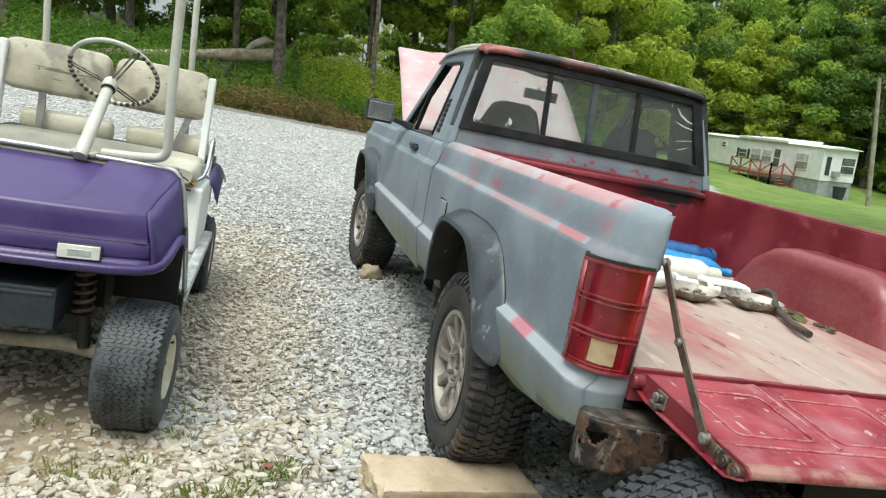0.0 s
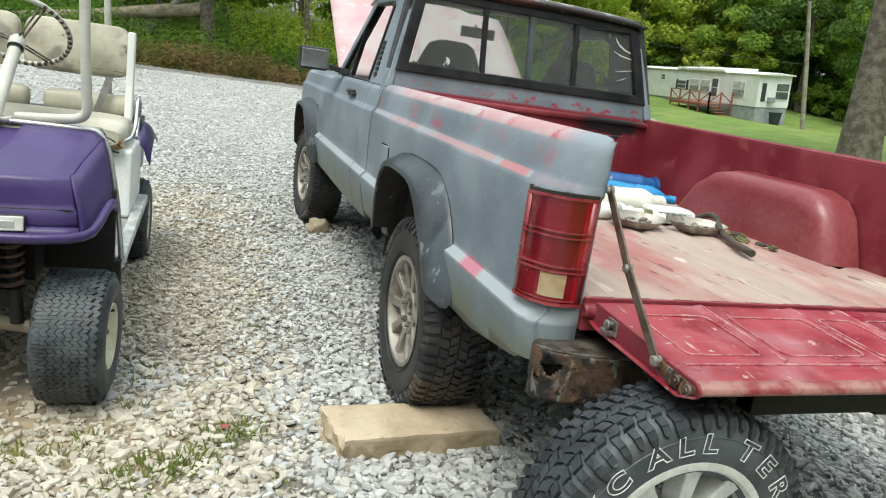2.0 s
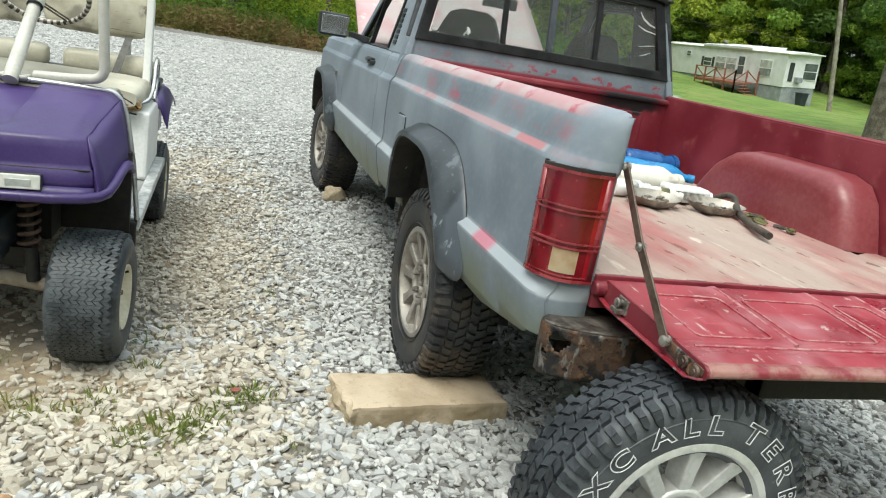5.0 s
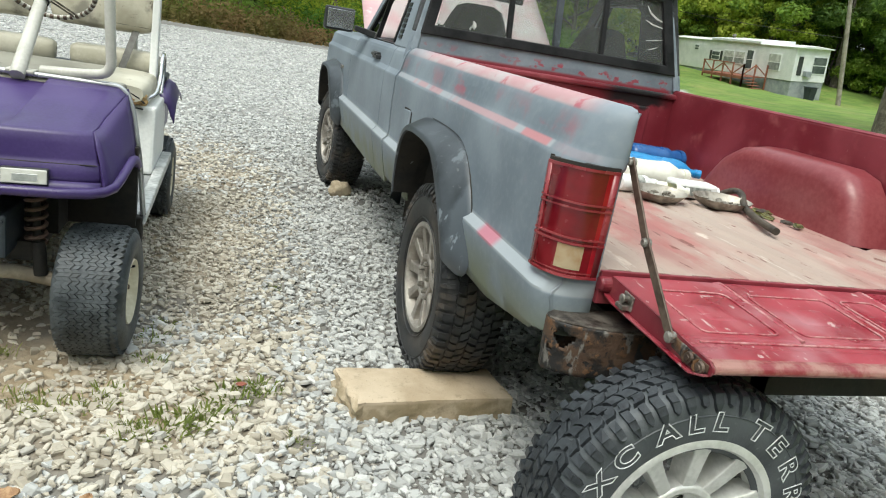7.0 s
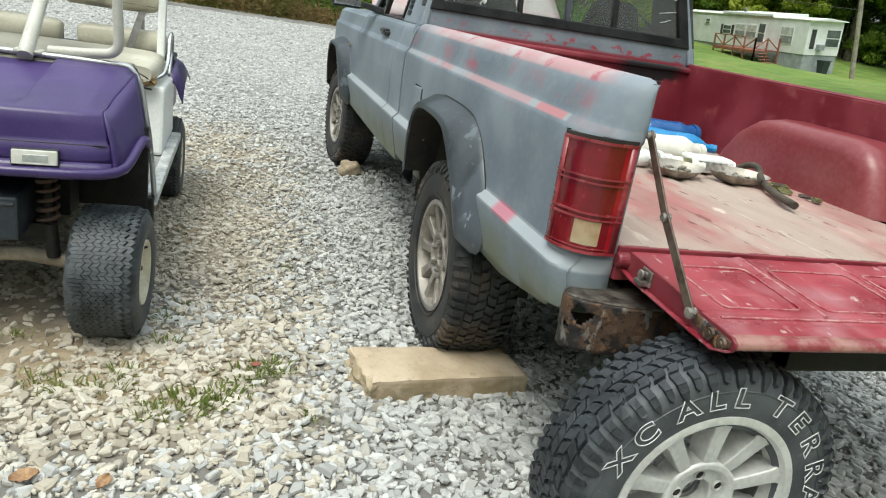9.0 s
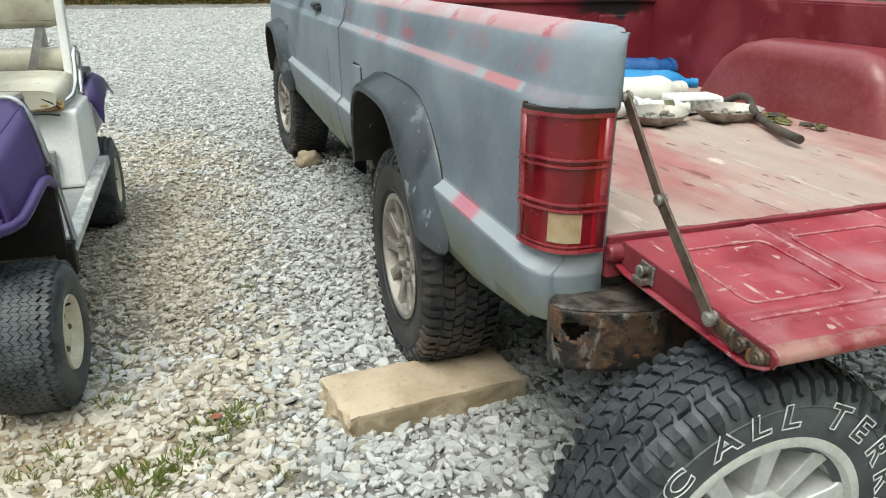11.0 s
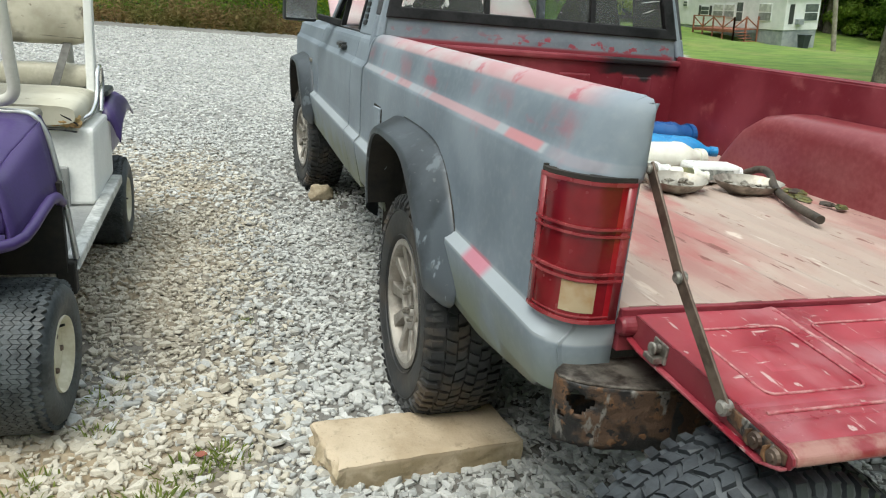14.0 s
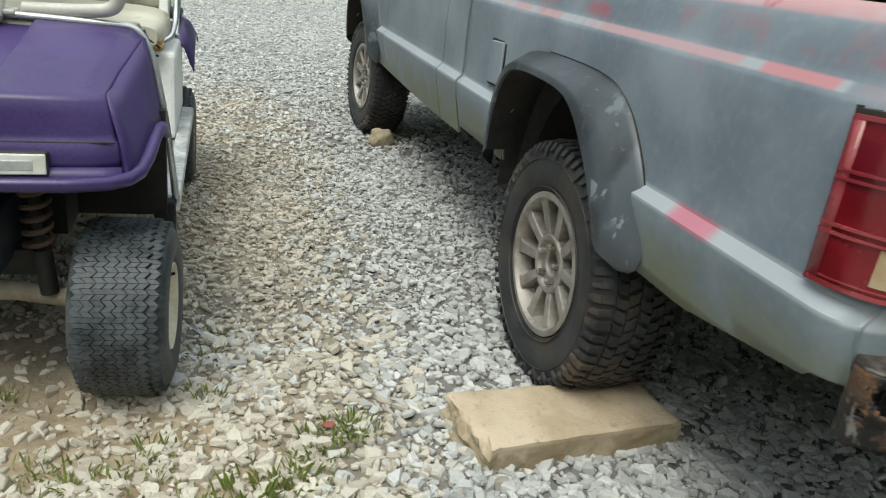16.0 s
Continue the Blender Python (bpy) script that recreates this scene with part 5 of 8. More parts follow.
def build_cab(t):
    for flip in (False, True):
        for name, y0, y1, arch, top in (("cab_corner", 1.925, 2.186, None, cab_top), ("door", 2.194, 3.30, None, cab_top), ("front_fender", 3.308, 4.50, FRONT_Y, fender_top)):
            p = part(name, side_panel(y0, y1, body_bottom, arch, top, flip), PRIMER, t, "grey primered door" if name == "door" else "", thick=(-0.012 if flip else 0.012))
            if name == "door" and not flip:
                door = p
        # seams
        for y in (1.915, 2.19, 3.304):
            bm = bmesh.new()
            box(bm, 0.048, 0.06, y - 0.012, y + 0.012, 0.49, 0.98)
            box(bm, 0.072, 0.082, y - 0.012, y + 0.012, 0.98, 1.07)
            if flip:
                for v in bm.verts:
                    v.co.x = 2 * XC - v.co.x
            part("seam_backing", bm, UNDERBODY, t)
        bm = bmesh.new()
        sheet_side(bm, [(1.935, 1.085), (2.30, 1.085), (2.27, 1.475), (2.33, 1.50), (2.70, 1.505), (3.15, 1.085), (3.27, 1.085), (2.76, 1.575), (2.04, 1.575), (2.015, 1.45), (1.955, 1.17)], flip)
        part("side_frame", bm, PRIMER, t, bevel=0.008)
        bm = bmesh.new()
        sheet_side(bm, [(1.99, 1.085), (2.31, 1.085), (2.28, 1.475), (2.34, 1.50), (2.70, 1.505), (3.15, 1.085), (3.25, 1.085), (2.75, 1.56), (2.06, 1.56)], flip, 0.045, -0.037)
        part("pillar_trim", bm, SEAT_DARK, t, "dark inner pillar trim")
        # door window surround and glass
        bm = bmesh.new()
        sheet_side(bm, [(2.30, 1.10), (2.33, 1.10), (2.305, 1.465), (2.36, 1.488), (2.685, 1.49), (3.065, 1.10), (3.13, 1.10), (2.70, 1.505), (2.33, 1.50), (2.27, 1.475)], flip, 0.03, 0.006)
        part("window_seal", bm, BLACK_RUBBER, t, bevel=0.004)
        bm = bmesh.new()
        sheet_side(bm, [(2.80, 1.10), (2.825, 1.10), (2.825, 1.36), (2.80, 1.385)], flip, 0.02, 0.004)
        part("vent_bar", bm, BLACK_RUBBER, t)
        bm = bmesh.new()
        sheet_side(bm, [(2.825, 1.09), (3.08, 1.09), (2.83, 1.36)], flip, 0.004, -0.015)
        g = part("vent_glass", bm, GLASS, t)
        g.visible_shadow = False
        bm = bmesh.new()
        for k in range(7):
            z = 1.125 + k * 0.026
            y = 2.175 + k * 0.004
            sheet_side(bm, [(y, z), (y + 0.062, z), (y + 0.065, z + 0.018), (y + 0.003, z + 0.018)], flip, 0.012, 0.006)
        part("louvre", bm, BLACK_PLASTIC, t, "black louvred vent")
    # belt capping between door top and glass
    bm = bmesh.new()
    box(bm, 0.088, 0.115, 2.30, 3.2, 1.078, 1.094)
    part("window_sweep", bm, BLACK_RUBBER, t, bevel=0.003)
    # left door handle, keyhole, side marker, mirror
    bm = bmesh.new()
    box(bm, 0.030, 0.05, 2.47, 2.60, 0.998, 1.034)
    part("handle_recess", bm, BLACK_PLASTIC, t, bevel=0.004)
    bm = bmesh.new()
    box(bm, 0.018, 0.034, 2.48, 2.585, 1.012, 1.030)
    box(bm, 0.020, 0.05, 2.44, 2.462, 1.0, 1.022)
    part("door_handle", bm, BLACK_PLASTIC, t, "black door handle", bevel=0.005)
    bm = bmesh.new()
    box(bm, 0.012, 0.03, 3.55, 3.64, 0.852, 0.872)
    part("side_marker", bm, STEEL_BRIGHT, t, bevel=0.004)
    mir = new("door_mirror")
    mir.parent = t
    tagged(mir, "black square door mirror")
    mm = pose(-0.105, 3.02, 1.165, 1, 0, 12)
    bm = bmesh.new()
    box(bm, -0.090, 0.090, 0.0, 0.055, -0.066, 0.066, mm)
    part("mirror_housing", bm, BLACK_PLASTIC, mir, bevel=0.015)
    bm = bmesh.new()
    box(bm, -0.082, 0.082, -0.004, 0.001, -0.052, 0.052, mm)
    part("mirror_glass", bm, MIRROR, mir, "mirror glass", bevel=0.002)
    bm = bmesh.new()
    prism(bm, [(-0.02, 1.115), (0.10, 1.085), (0.11, 1.125), (-0.02, 1.145)], "y", 3.0, 3.04)
    part("mirror_arm", bm, BLACK_PLASTIC, mir, bevel=0.006)
    # back wall with its four-pane sliding window
    bm = bmesh.new()
    back_piece(bm, [(0.055, 0.50), (1.545, 0.50), (1.545, 1.06), (1.518, 1.172), (0.082, 1.172), (0.055, 1.06)])
    part("cab_back_panel", bm, PRIMER, t, "grey primered cab back panel", bevel=0.006)
    for s in (1, -1):
        bm = bmesh.new()
        def q(x):
            return XC + s * (x - XC)
        back_piece(bm, [(q(0.082), 1.172), (q(0.118), 1.172), (q(0.205), 1.552), (q(0.178), 1.575), (q(0.160), 1.555)], 0, 0.03)
        part("cab_back_pillar", bm, OVERSPRAY, t, bevel=0.006)
    win = new("rear_window")
    win.parent = t
    tagged(win, "four-pane sliding rear window in a black rubber frame")
    outer = [(0.118, 1.166), (1.482, 1.166), (1.400, 1.552), (0.200, 1.552)]
    inner = [(0.182, 1.212), (1.418, 1.212), (1.352, 1.512), (0.248, 1.512)]
    bm = bmesh.new()
    for i in range(4):
        j = (i + 1) % 4
        back_piece(bm, [outer[i], outer[j], inner[j], inner[i]], -0.012, 0.022)
    bmesh.ops.remove_doubles(bm, verts=bm.verts[:], dist=1e-5)
    part("window_frame", bm, BLACK_RUBBER, win, "black rubber window frame", bevel=0.006)
    bars = [0.552, 0.80, 1.048]
    for k, x in enumerate(bars):
        bm = bmesh.new()
        w = 0.012 if k != 1 else 0.016
        back_piece(bm, [(x - w, 1.21), (x + w, 1.21), (x + w, 1.514), (x - w, 1.514)], -0.008, 0.018)
        part("mullion", bm, BLACK_RUBBER if k != 1 else FLARE_GREY, win, bevel=0.003)
    edges = [0.19, *bars, 1.41]
    for k in range(4):
        a, b = edges[k], edges[k + 1]
        bm = bmesh.new()
        dy = 0.004 if k in (0, 3) else 0.010
        at, bt = (a + 0.06 if k == 0 else a), (b - 0.06 if k == 3 else b)
        back_piece(bm, [(a, 1.205), (b, 1.205), (bt, 1.517), (at, 1.517)], dy, dy + 0.004)
        g = part("pane", bm, DUSTY_GLASS, win)
        g.visible_shadow = False
    # thin tapered white streaks on the passenger pane
    for pts, r in (([(1.278, 1.482), (1.300, 1.450), (1.340, 1.427), (1.388, 1.414)], 0.0050), ([(1.274, 1.414), (1.320, 1.396), (1.388, 1.386)], 0.0042), ([(1.290, 1.314), (1.345, 1.324), (1.388, 1.331)], 0.0028), ([(1.300, 1.270), (1.330, 1.279), (1.362, 1.292)], 0.0022), ([(1.240, 1.500), (1.243, 1.478)], 0.0030)):
        bm = bmesh.new()
        n = len(pts)
        tube(bm, [(x, back_y(z) + 0.0035, z) for x, z in pts], r, 6, radii=[r * (0.35 if k in (0, n - 1) else 1.0) for k in range(n)])
        for v in bm.verts:
            v.co.y = back_y(v.co.z) + 0.0035 + 0.1 * (v.co.y - back_y(v.co.z) - 0.0035)
        part("dried_smear", bm, PANE_STREAK, win)
    # roof
    bm = bmesh.new()
    rows = []
    for y, dz, dx in ((1.998, -0.010, 0.012), (2.02, 0.0, 0.004), (2.07, 0.016, 0), (2.3, 0.026, 0), (2.55, 0.026, 0), (2.70, 0.012, 0), (2.775, -0.012, 0.006)):
        row = []
        for u in (-1, -0.97, -0.9, -0.7, -0.4, 0, 0.4, 0.7, 0.9, 0.97, 1):
            hw = 0.625 - dx
            z = 1.572 + dz + 0.020 * (1 - u * u) - (0.022 if abs(u) == 1 else 0.004 if abs(u) == 0.97 else 0)
            row.append((XC + u * hw, y, z))
        rows.append(row)
    skin(bm, rows)
    part("roof", bm, ROOF_PAINT, t, "roof patched in black, red and grey", smooth=True, thick=0.02)
    for s in (1, -1):
        bm = bmesh.new()
        xs = XC - s * 0.628
        tube(bm, [(xs, 2.0, 1.552), (xs, 2.4, 1.562), (xs, 2.72, 1.552), (xs - s * 0.02, 2.80, 1.50)], 0.009, 8)
        part("drip_rail", bm, ROOF_PAINT, t, smooth=True)
    # rear roof strip over the window
    bm = bmesh.new()
    back_piece(bm, [(0.165, 1.548), (1.435, 1.548), (1.42, 1.585), (0.18, 1.585)], -0.004, 0.03)
    part("rear_header", bm, ROOF_PAINT, t, bevel=0.008)
    # windscreen
    bm = bmesh.new()
    for a, b in (((3.25, 1.085), (2.765, 1.56)),):
        vs = [bm.verts.new(p) for p in ((0.10, a[0], a[1]), (1.50, a[0], a[1]), (1.385, b[0], b[1]), (0.215, b[0], b[1]))]
        bm.faces.new(vs)
    g = part("windscreen", bm, GLASS, t, thick=0.005)
    g.visible_shadow = False
    bm = bmesh.new()
    box(bm, 0.715, 0.925, 2.83, 2.86, 1.415, 1.475)
    tube(bm, [(0.82, 2.85, 1.46), (0.82, 2.90, 1.49)], 0.008, 8)
    part("rear_view_mirror", bm, BLACK_PLASTIC, t, bevel=0.012)
    # cowl, dashboard, hood standing open, nose
    bm = bmesh.new()
    prism(bm, [(3.20, 1.09), (3.40, 1.085), (3.40, 0.95), (3.20, 0.95)], "x", 0.12, 1.48)
    part("cowl", bm, PRIMER, t, bevel=0.01)
    bm = bmesh.new()
    prism(bm, [(2.80, 1.04), (2.86, 1.10), (3.2, 1.08), (3.2, 0.7), (2.9, 0.75)], "x", 0.12, 1.48)
    part("dashboard", bm, INTERIOR, t, bevel=0.02)
    bm = bmesh.new()
    tube(bm, [(0.45 + 0.19 * math.cos(a), 2.66 + 0.07 * math.sin(a), 1.05 + 0.17 * math.sin(a)) for a in [2 * math.pi * k / 24 for k in range(24)]], 0.012, 8, closed=True)
    part("steering_wheel", bm, BLACK_PLASTIC, t, smooth=True)
    hood = new("hood")
    hood.parent = t
    hood.matrix_local = pose(0, 3.40, 1.085, 36, 0, 0)
    tagged(hood, "raised hood sanded to pink and white")
    bm = bmesh.new()
    rows = []
    for v in [i / 12 for i in range(13)]:
        y = 0.02 + v * 1.0
        row = []
        for u in [i / 16 * 2 - 1 for i in range(17)]:
            z = 0.02 * (1 - u * u) + (0.018 if abs(u) < 0.55 else 0.0) - (0.03 * v ** 6)
            row.append((XC + u * 0.685, y, z))
        rows.append(row)
    skin(bm, rows)
    part("hood_skin", bm, HOOD_PAINT, hood, smooth=True, thick=0.02)
    bm = bmesh.new()
    tube(bm, [(1.3, 4.2, 1.0), (1.28, 4.1, 1.55)], 0.008, 8)
    part("prop_rod", bm, STEEL_WORN, t)
    bm = bmesh.new()
    prism(bm, [(4.46, 0.52), (4.52, 0.60), (4.52, 1.0), (4.46, 1.04), (4.40, 1.04), (4.40, 0.52)], "x", 0.06, 1.54)
    part("nose_panel", bm, PRIMER, t, bevel=0.012)
    bm = bmesh.new()
    box(bm, 0.02, 1.58, 4.52, 4.64, 0.50, 0.64)
    part("front_bumper", bm, RUST_BLACK, t, bevel=0.02)
    bm = bmesh.new()
    box(bm, 0.45, 1.15, 3.55, 4.2, 0.80, 0.98)
    box(bm, 0.6, 1.0, 3.6, 4.1, 0.96, 1.04)
    part("engine", bm, UNDERBODY, t, bevel=0.03)
    # seats
    for x in (0.46, 1.16):
        seat = new("seat")
        seat.parent = t
        tagged(seat, "dark cloth bucket seat")
        bm = bmesh.new()
        box(bm, x - 0.24, x + 0.24, 2.20, 2.72, 0.62, 0.80)
        part("cushion", bm, SEAT_DARK, seat, bevel=0.05)
        bm = bmesh.new()
        rows = []
        for z, hw, y in ((0.72, 0.23, 2.24), (0.95, 0.235, 2.21), (1.10, 0.215, 2.18), (1.22, 0.17, 2.165), (1.28, 0.145, 2.16), (1.325, 0.12, 2.155), (1.345, 0.07, 2.155)):
            rows.append([(x - hw, y + 0.05, z), (x - hw * 0.8, y, z), (x + hw * 0.8, y, z), (x + hw, y + 0.05, z), (x + hw * 0.8, y + 0.11, z), (x - hw * 0.8, y + 0.11, z)])
        skin(bm, rows, close=True, caps=True)
        part("backrest", bm, SEAT_DARK, seat, smooth=True)
    # door cards and headlining inside
    bm = bmesh.new()
    for x0, x1 in ((0.075, 0.10), (1.50, 1.525)):
        box(bm, x0, x1, 2.2, 3.28, 0.52, 1.07)
    part("door_card", bm, INTERIOR, t)


def mirror_material():
    g = Graph("mirror_glass")
    g.set(Base_Color=(0.74, 0.76, 0.76), Metallic=0.8, Roughness=g.ramp(g.noise(30, 3), 0.3, 0.7, 0.10, 0.22))
    return g.mat


MIRROR = mirror_material()
DUSTY_GLASS = glass_material("dusty_window_glass", (0.82, 0.86, 0.85), 0.0, 0.7)
build_cab(TRUCK)

# ---- the golf cart, facing the camera ----
CX = -1.49


def cart_wheel(parent, x, y, out, turn=0):
    w = new("wheel")
    w.parent = parent
    w.matrix_local = pose(x, y, 0.215, 20 + 40 * y, 0, turn if out > 0 else 180 + turn)
    bm = bmesh.new()
    lathe(bm, [(0.075, 0.098), (0.092, 0.105), (0.102, 0.13), (0.106, 0.160), (0.098, 0.186), (0.082, 0.199), (0.06, 0.2035), (0, 0.205), (-0.06, 0.2035), (-0.082, 0.199), (-0.098, 0.188), (-0.106, 0.160), (-0.102, 0.13), (-0.092, 0.105), (-0.075, 0.098)], "x", seg=56)
    tread = bmesh.new()
    # zig-zag ribs of the tread
    count = 54
    for col in range(8):
        x0 = -0.084 + col * 0.0215
        for k in range(count):
            for half in (0, 1):
                a0 = 2 * math.pi * (k + half * 0.5) / count
                a1 = 2 * math.pi * (k + half * 0.5 + 0.46) / count
                s = 0.0055 * (1 if half else -1)
                r0, r1 = (0.200, 0.2135) if 0 < col < 7 else (0.194, 0.2070)
                q = [(x0 - s, a0), (x0 + 0.0186 - s, a0), (x0 + 0.0186 + s, a1), (x0 + s, a1)]
                lo = [tread.verts.new((u, r0 * math.cos(a), r0 * math.sin(a))) for u, a in q]
                hi = [tread.verts.new((u, r1 * math.cos(a), r1 * math.sin(a))) for u, a in q]
                tread.faces.new(hi)
                for i in range(4):
                    j = (i + 1) % 4
                    tread.faces.new((lo[i], lo[j], hi[j], hi[i]))
    rubber = part("tyre", bm, TYRE_GOLF, w, "black golf tyre with zig-zag tread", smooth=True)
    tagged(part("tread", tread, TYRE_GOLF, rubber), kind="stuff")
    bm = bmesh.new()
    lathe(bm, [(0.080, 0.098), (0.094, 0.108), (0.099, 0.106), (0.094, 0.096), (0.070, 0.086), (0.062, 0.055), (0.068, 0.035), (0.078, 0.030), (0.078, 0.0)], "x", seg=40)
    part("rim", bm, CREAM_WHEEL, w, "cream steel wheel", smooth=True)
    bm = bmesh.new()
    for k in range(4):
        a = 2 * math.pi * k / 4 + 0.4
        lathe(bm, [(0.060, 0.0085), (0.078, 0.0085), (0.081, 0.006), (0.081, 0.0)], "x", (0, 0.05 * math.cos(a), 0.05 * math.sin(a)), seg=8)
    part("lug_nut", bm, STEEL_WORN, w)
    bm = bmesh.new()
    tube(bm, [(0.085, 0.07, 0.05), (0.105, 0.075, 0.055)], 0.004, 8)
    part("valve", bm, BLACK_RUBBER, w)
    return w


def cushion(bm, x0, x1, y0, y1, z0, z1, puff=0.03, m=None):
    """A padded block with rounded edges."""
    n = 10
    rows = []
    for i in range(n + 1):
        v = i / n
        row = []
        e = 1 - abs(2 * v - 1) ** 4
        y = y0 + (y1 - y0) * v
        for k in range(20):
            a = 2 * math.pi * k / 20
            c, s = math.cos(a), math.sin(a)
            ex = math.copysign(abs(c) ** 0.24, c)
            ez = math.copysign(abs(s) ** 0.45, s)
            hx, hz = (x1 - x0) / 2 - puff * (1 - e) * 0.6, (z1 - z0) / 2 - puff * (1 - e) * 0.8
            p = Vector(((x0 + x1) / 2 + ex * hx, y, (z0 + z1) / 2 + ez * hz))
            row.append(tuple(m @ p) if m is not None else tuple(p))
        rows.append(row)
    skin(bm, rows, close=True, caps=True)


def build_cart():
    c = thing("golf_cart", TILT @ pose(0, 0, 0), "purple and white golf cart with cream seats, parked on gravel", "golf cart")
    # front cowl: rounded purple body with a ridge across and a centre crease
    # along the cart (y, z, half width at top): top surface rows
    bm = bmesh.new()
    rows = []
    us = [-1, -0.985, -0.95, -0.88, -0.75, -0.5, -0.47, -0.25, 0, 0.25, 0.47, 0.5, 0.75, 0.88, 0.95, 0.985, 1]
    for y, z, hw in ((0.867, 0.583, 0.452), (0.870, 0.605, 0.449), (0.874, 0.638, 0.446), (0.880, 0.645, 0.440), (0.883, 0.658, 0.437), (0.889, 0.695, 0.430), (0.895, 0.722, 0.424), (0.900, 0.730, 0.4215), (0.913, 0.7355, 0.4195), (0.985, 0.744, 0.420), (1.07, 0.770, 0.432), (1.16, 0.792, 0.447), (1.23, 0.813, 0.460), (1.275, 0.828, 0.468)):
        row = []
        for u in us:
            au = abs(u)
            bow = 0.035 * au ** 2 if y < 1.0 else 0.035 * au ** 2 * max(0, (1.25 - y) / 0.25)
            zz = z
            if y > 0.93:
                zz += -0.010 if au < 0.485 else 0.006
                zz -= 0.02 * bump01(au, 0.93, 1.0)
            x = CX + u * hw
            row.append((x, y + bow + (0.015 * bump01(au, 0.9, 1.0) if y < 1 else 0), zz))
        rows.append(row)
    skin(bm, rows)
    part("front_cowl", bm, PURPLE, c, "purple plastic front cowl", smooth=True, thick=0.006)
    # sides of the cowl, cut over the front wheel
    for s in (1, -1):
        bm = bmesh.new()
        top = [(0.919, 0.590, 0.4525), (0.925, 0.638, 0.446), (0.938, 0.690, 0.4305), (0.950, 0.728, 0.4215), (0.964, 0.734, 0.4195), (1.035, 0.730, 0.420), (1.095, 0.756, 0.432), (1.172, 0.778, 0.447), (1.233, 0.799, 0.460), (1.275, 0.812, 0.468)]
        low = [(0.893, 0.571, 0.458), (0.902, 0.571, 0.464), (0.915, 0.572, 0.470), (0.93, 0.573, 0.474), (0.955, 0.578, 0.479), (0.985, 0.583, 0.484), (1.06, 0.601, 0.492), (1.14, 0.612, 0.498), (1.21, 0.606, 0.503), (1.275, 0.585, 0.506)]
        rows = []
        for (ya, za, ha), (yb, zb, hb) in zip(top, low):
            rows.append([(CX + s * (ha + (hb - ha) * t ** 0.8), ya + (yb - ya) * t, za + (zb - za) * t) for t in (0, 0.25, 0.5, 0.75, 1.0)])
        skin(bm, rows)
        part("cowl_side", bm, PURPLE, c, smooth=True, thick=0.005)
        # the seam runs on round the side, rising towards the rear
        seam = []
        for (ya, za, ha), (yb, zb, hb), t in zip(top[2:], low[2:], (0.42, 0.56, 0.57, 0.50, 0.52, 0.50, 0.51, 0.49)):
            seam.append((CX + s * (ha + (hb - ha) * t ** 0.8 + 0.0015), ya + (yb - ya) * t, za + (zb - za) * t))
        bm = bmesh.new()
        tube(bm, seam, 0.0024, 6)
        part("side_seam", bm, UNDERBODY, c)
        # rolled fender lip
        bm = bmesh.new()
        lip = [(CX, 0.848, 0.563), (CX + s * 0.2, 0.850, 0.563), (CX + s * 0.35, 0.857, 0.564), (CX + s * 0.425, 0.872, 0.566), (CX + s * 0.462, 0.898, 0.568), (CX + s * 0.482, 0.94, 0.572), (CX + s * 0.493, 1.0, 0.586), (CX + s * 0.500, 1.08, 0.604), (CX + s * 0.505, 1.15, 0.614), (CX + s * 0.508, 1.22, 0.604), (CX + s * 0.510, 1.27, 0.575)]
        tube(bm, lip, 0.016, 10)
        part("fender_lip", bm, PURPLE, c, smooth=True)
        # aluminium edge strip
        bm = bmesh.new()
        tube(bm, arc_pts([(CX, 1.285, 0.840), (CX + s * 0.455, 1.285, 0.836), (CX + s * 0.487, 1.285, 0.77), (CX + s * 0.515, 1.285, 0.60), (CX + s * 0.535, 1.29, 0.392)], 0.05), 0.009, 8)
        part("edge_trim", bm, ALU_TRIM, c, "aluminium edge strip", smooth=True)
        bm = bmesh.new()
        skin(bm, [[(CX + s * h, y, z) for h, y, z in r] for r in (((0.46, 1.29, 0.826), (0.46, 1.30, 0.826)), ((0.482, 1.29, 0.77), (0.482, 1.30, 0.77)), ((0.508, 1.29, 0.60), (0.508, 1.30, 0.60)), ((0.527, 1.29, 0.36), (0.527, 1.30, 0.36)))])
        part("trim_backing", bm, PURPLE, c, thick=0.01)
        # front wheel well, dark
        bm = bmesh.new()
        box(bm, *sorted((CX + s * 0.30, CX + s * 0.515)), 1.245, 1.275, 0.36, 0.64)
        box(bm, *sorted((CX + s * 0.25, CX + s * 0.30)), 1.14, 1.275, 0.42, 0.66)
        part("wheel_well", bm, UNDERBODY, c)
        # headlight
        hl = new("headlight")
        hl.parent = c
        tagged(hl, "rectangular clear headlight")
        hm = pose(CX + s * 0.258, 0.873, 0.603, -6, 0, s * 5)
        bm = bmesh.new()
        box(bm, -0.061, 0.061, -0.010, 0.03, -0.024, 0.024, hm)
        part("surround", bm, BLACK_PLASTIC, hl, bevel=0.004)
        bm = bmesh.new()
        box(bm, -0.058, 0.058, -0.017, -0.011, -0.021, 0.021, hm)
        part("lens", bm, HEADLIGHT, hl, "clear ribbed lens", bevel=0.003)
        bm = bmesh.new()
        box(bm, -0.03, 0.034, -0.0185, -0.0165, -0.012, 0.008, hm)
        part("bulb_shield", bm, ALU_TRIM, hl, bevel=0.002)
        # sill
        bm = bmesh.new()
        prism(bm, [(1.275, 0.358), (1.305, 0.396), (2.36, 0.408), (2.36, 0.368)], "x", *sorted((CX + s * 0.50, CX + s * 0.545)))
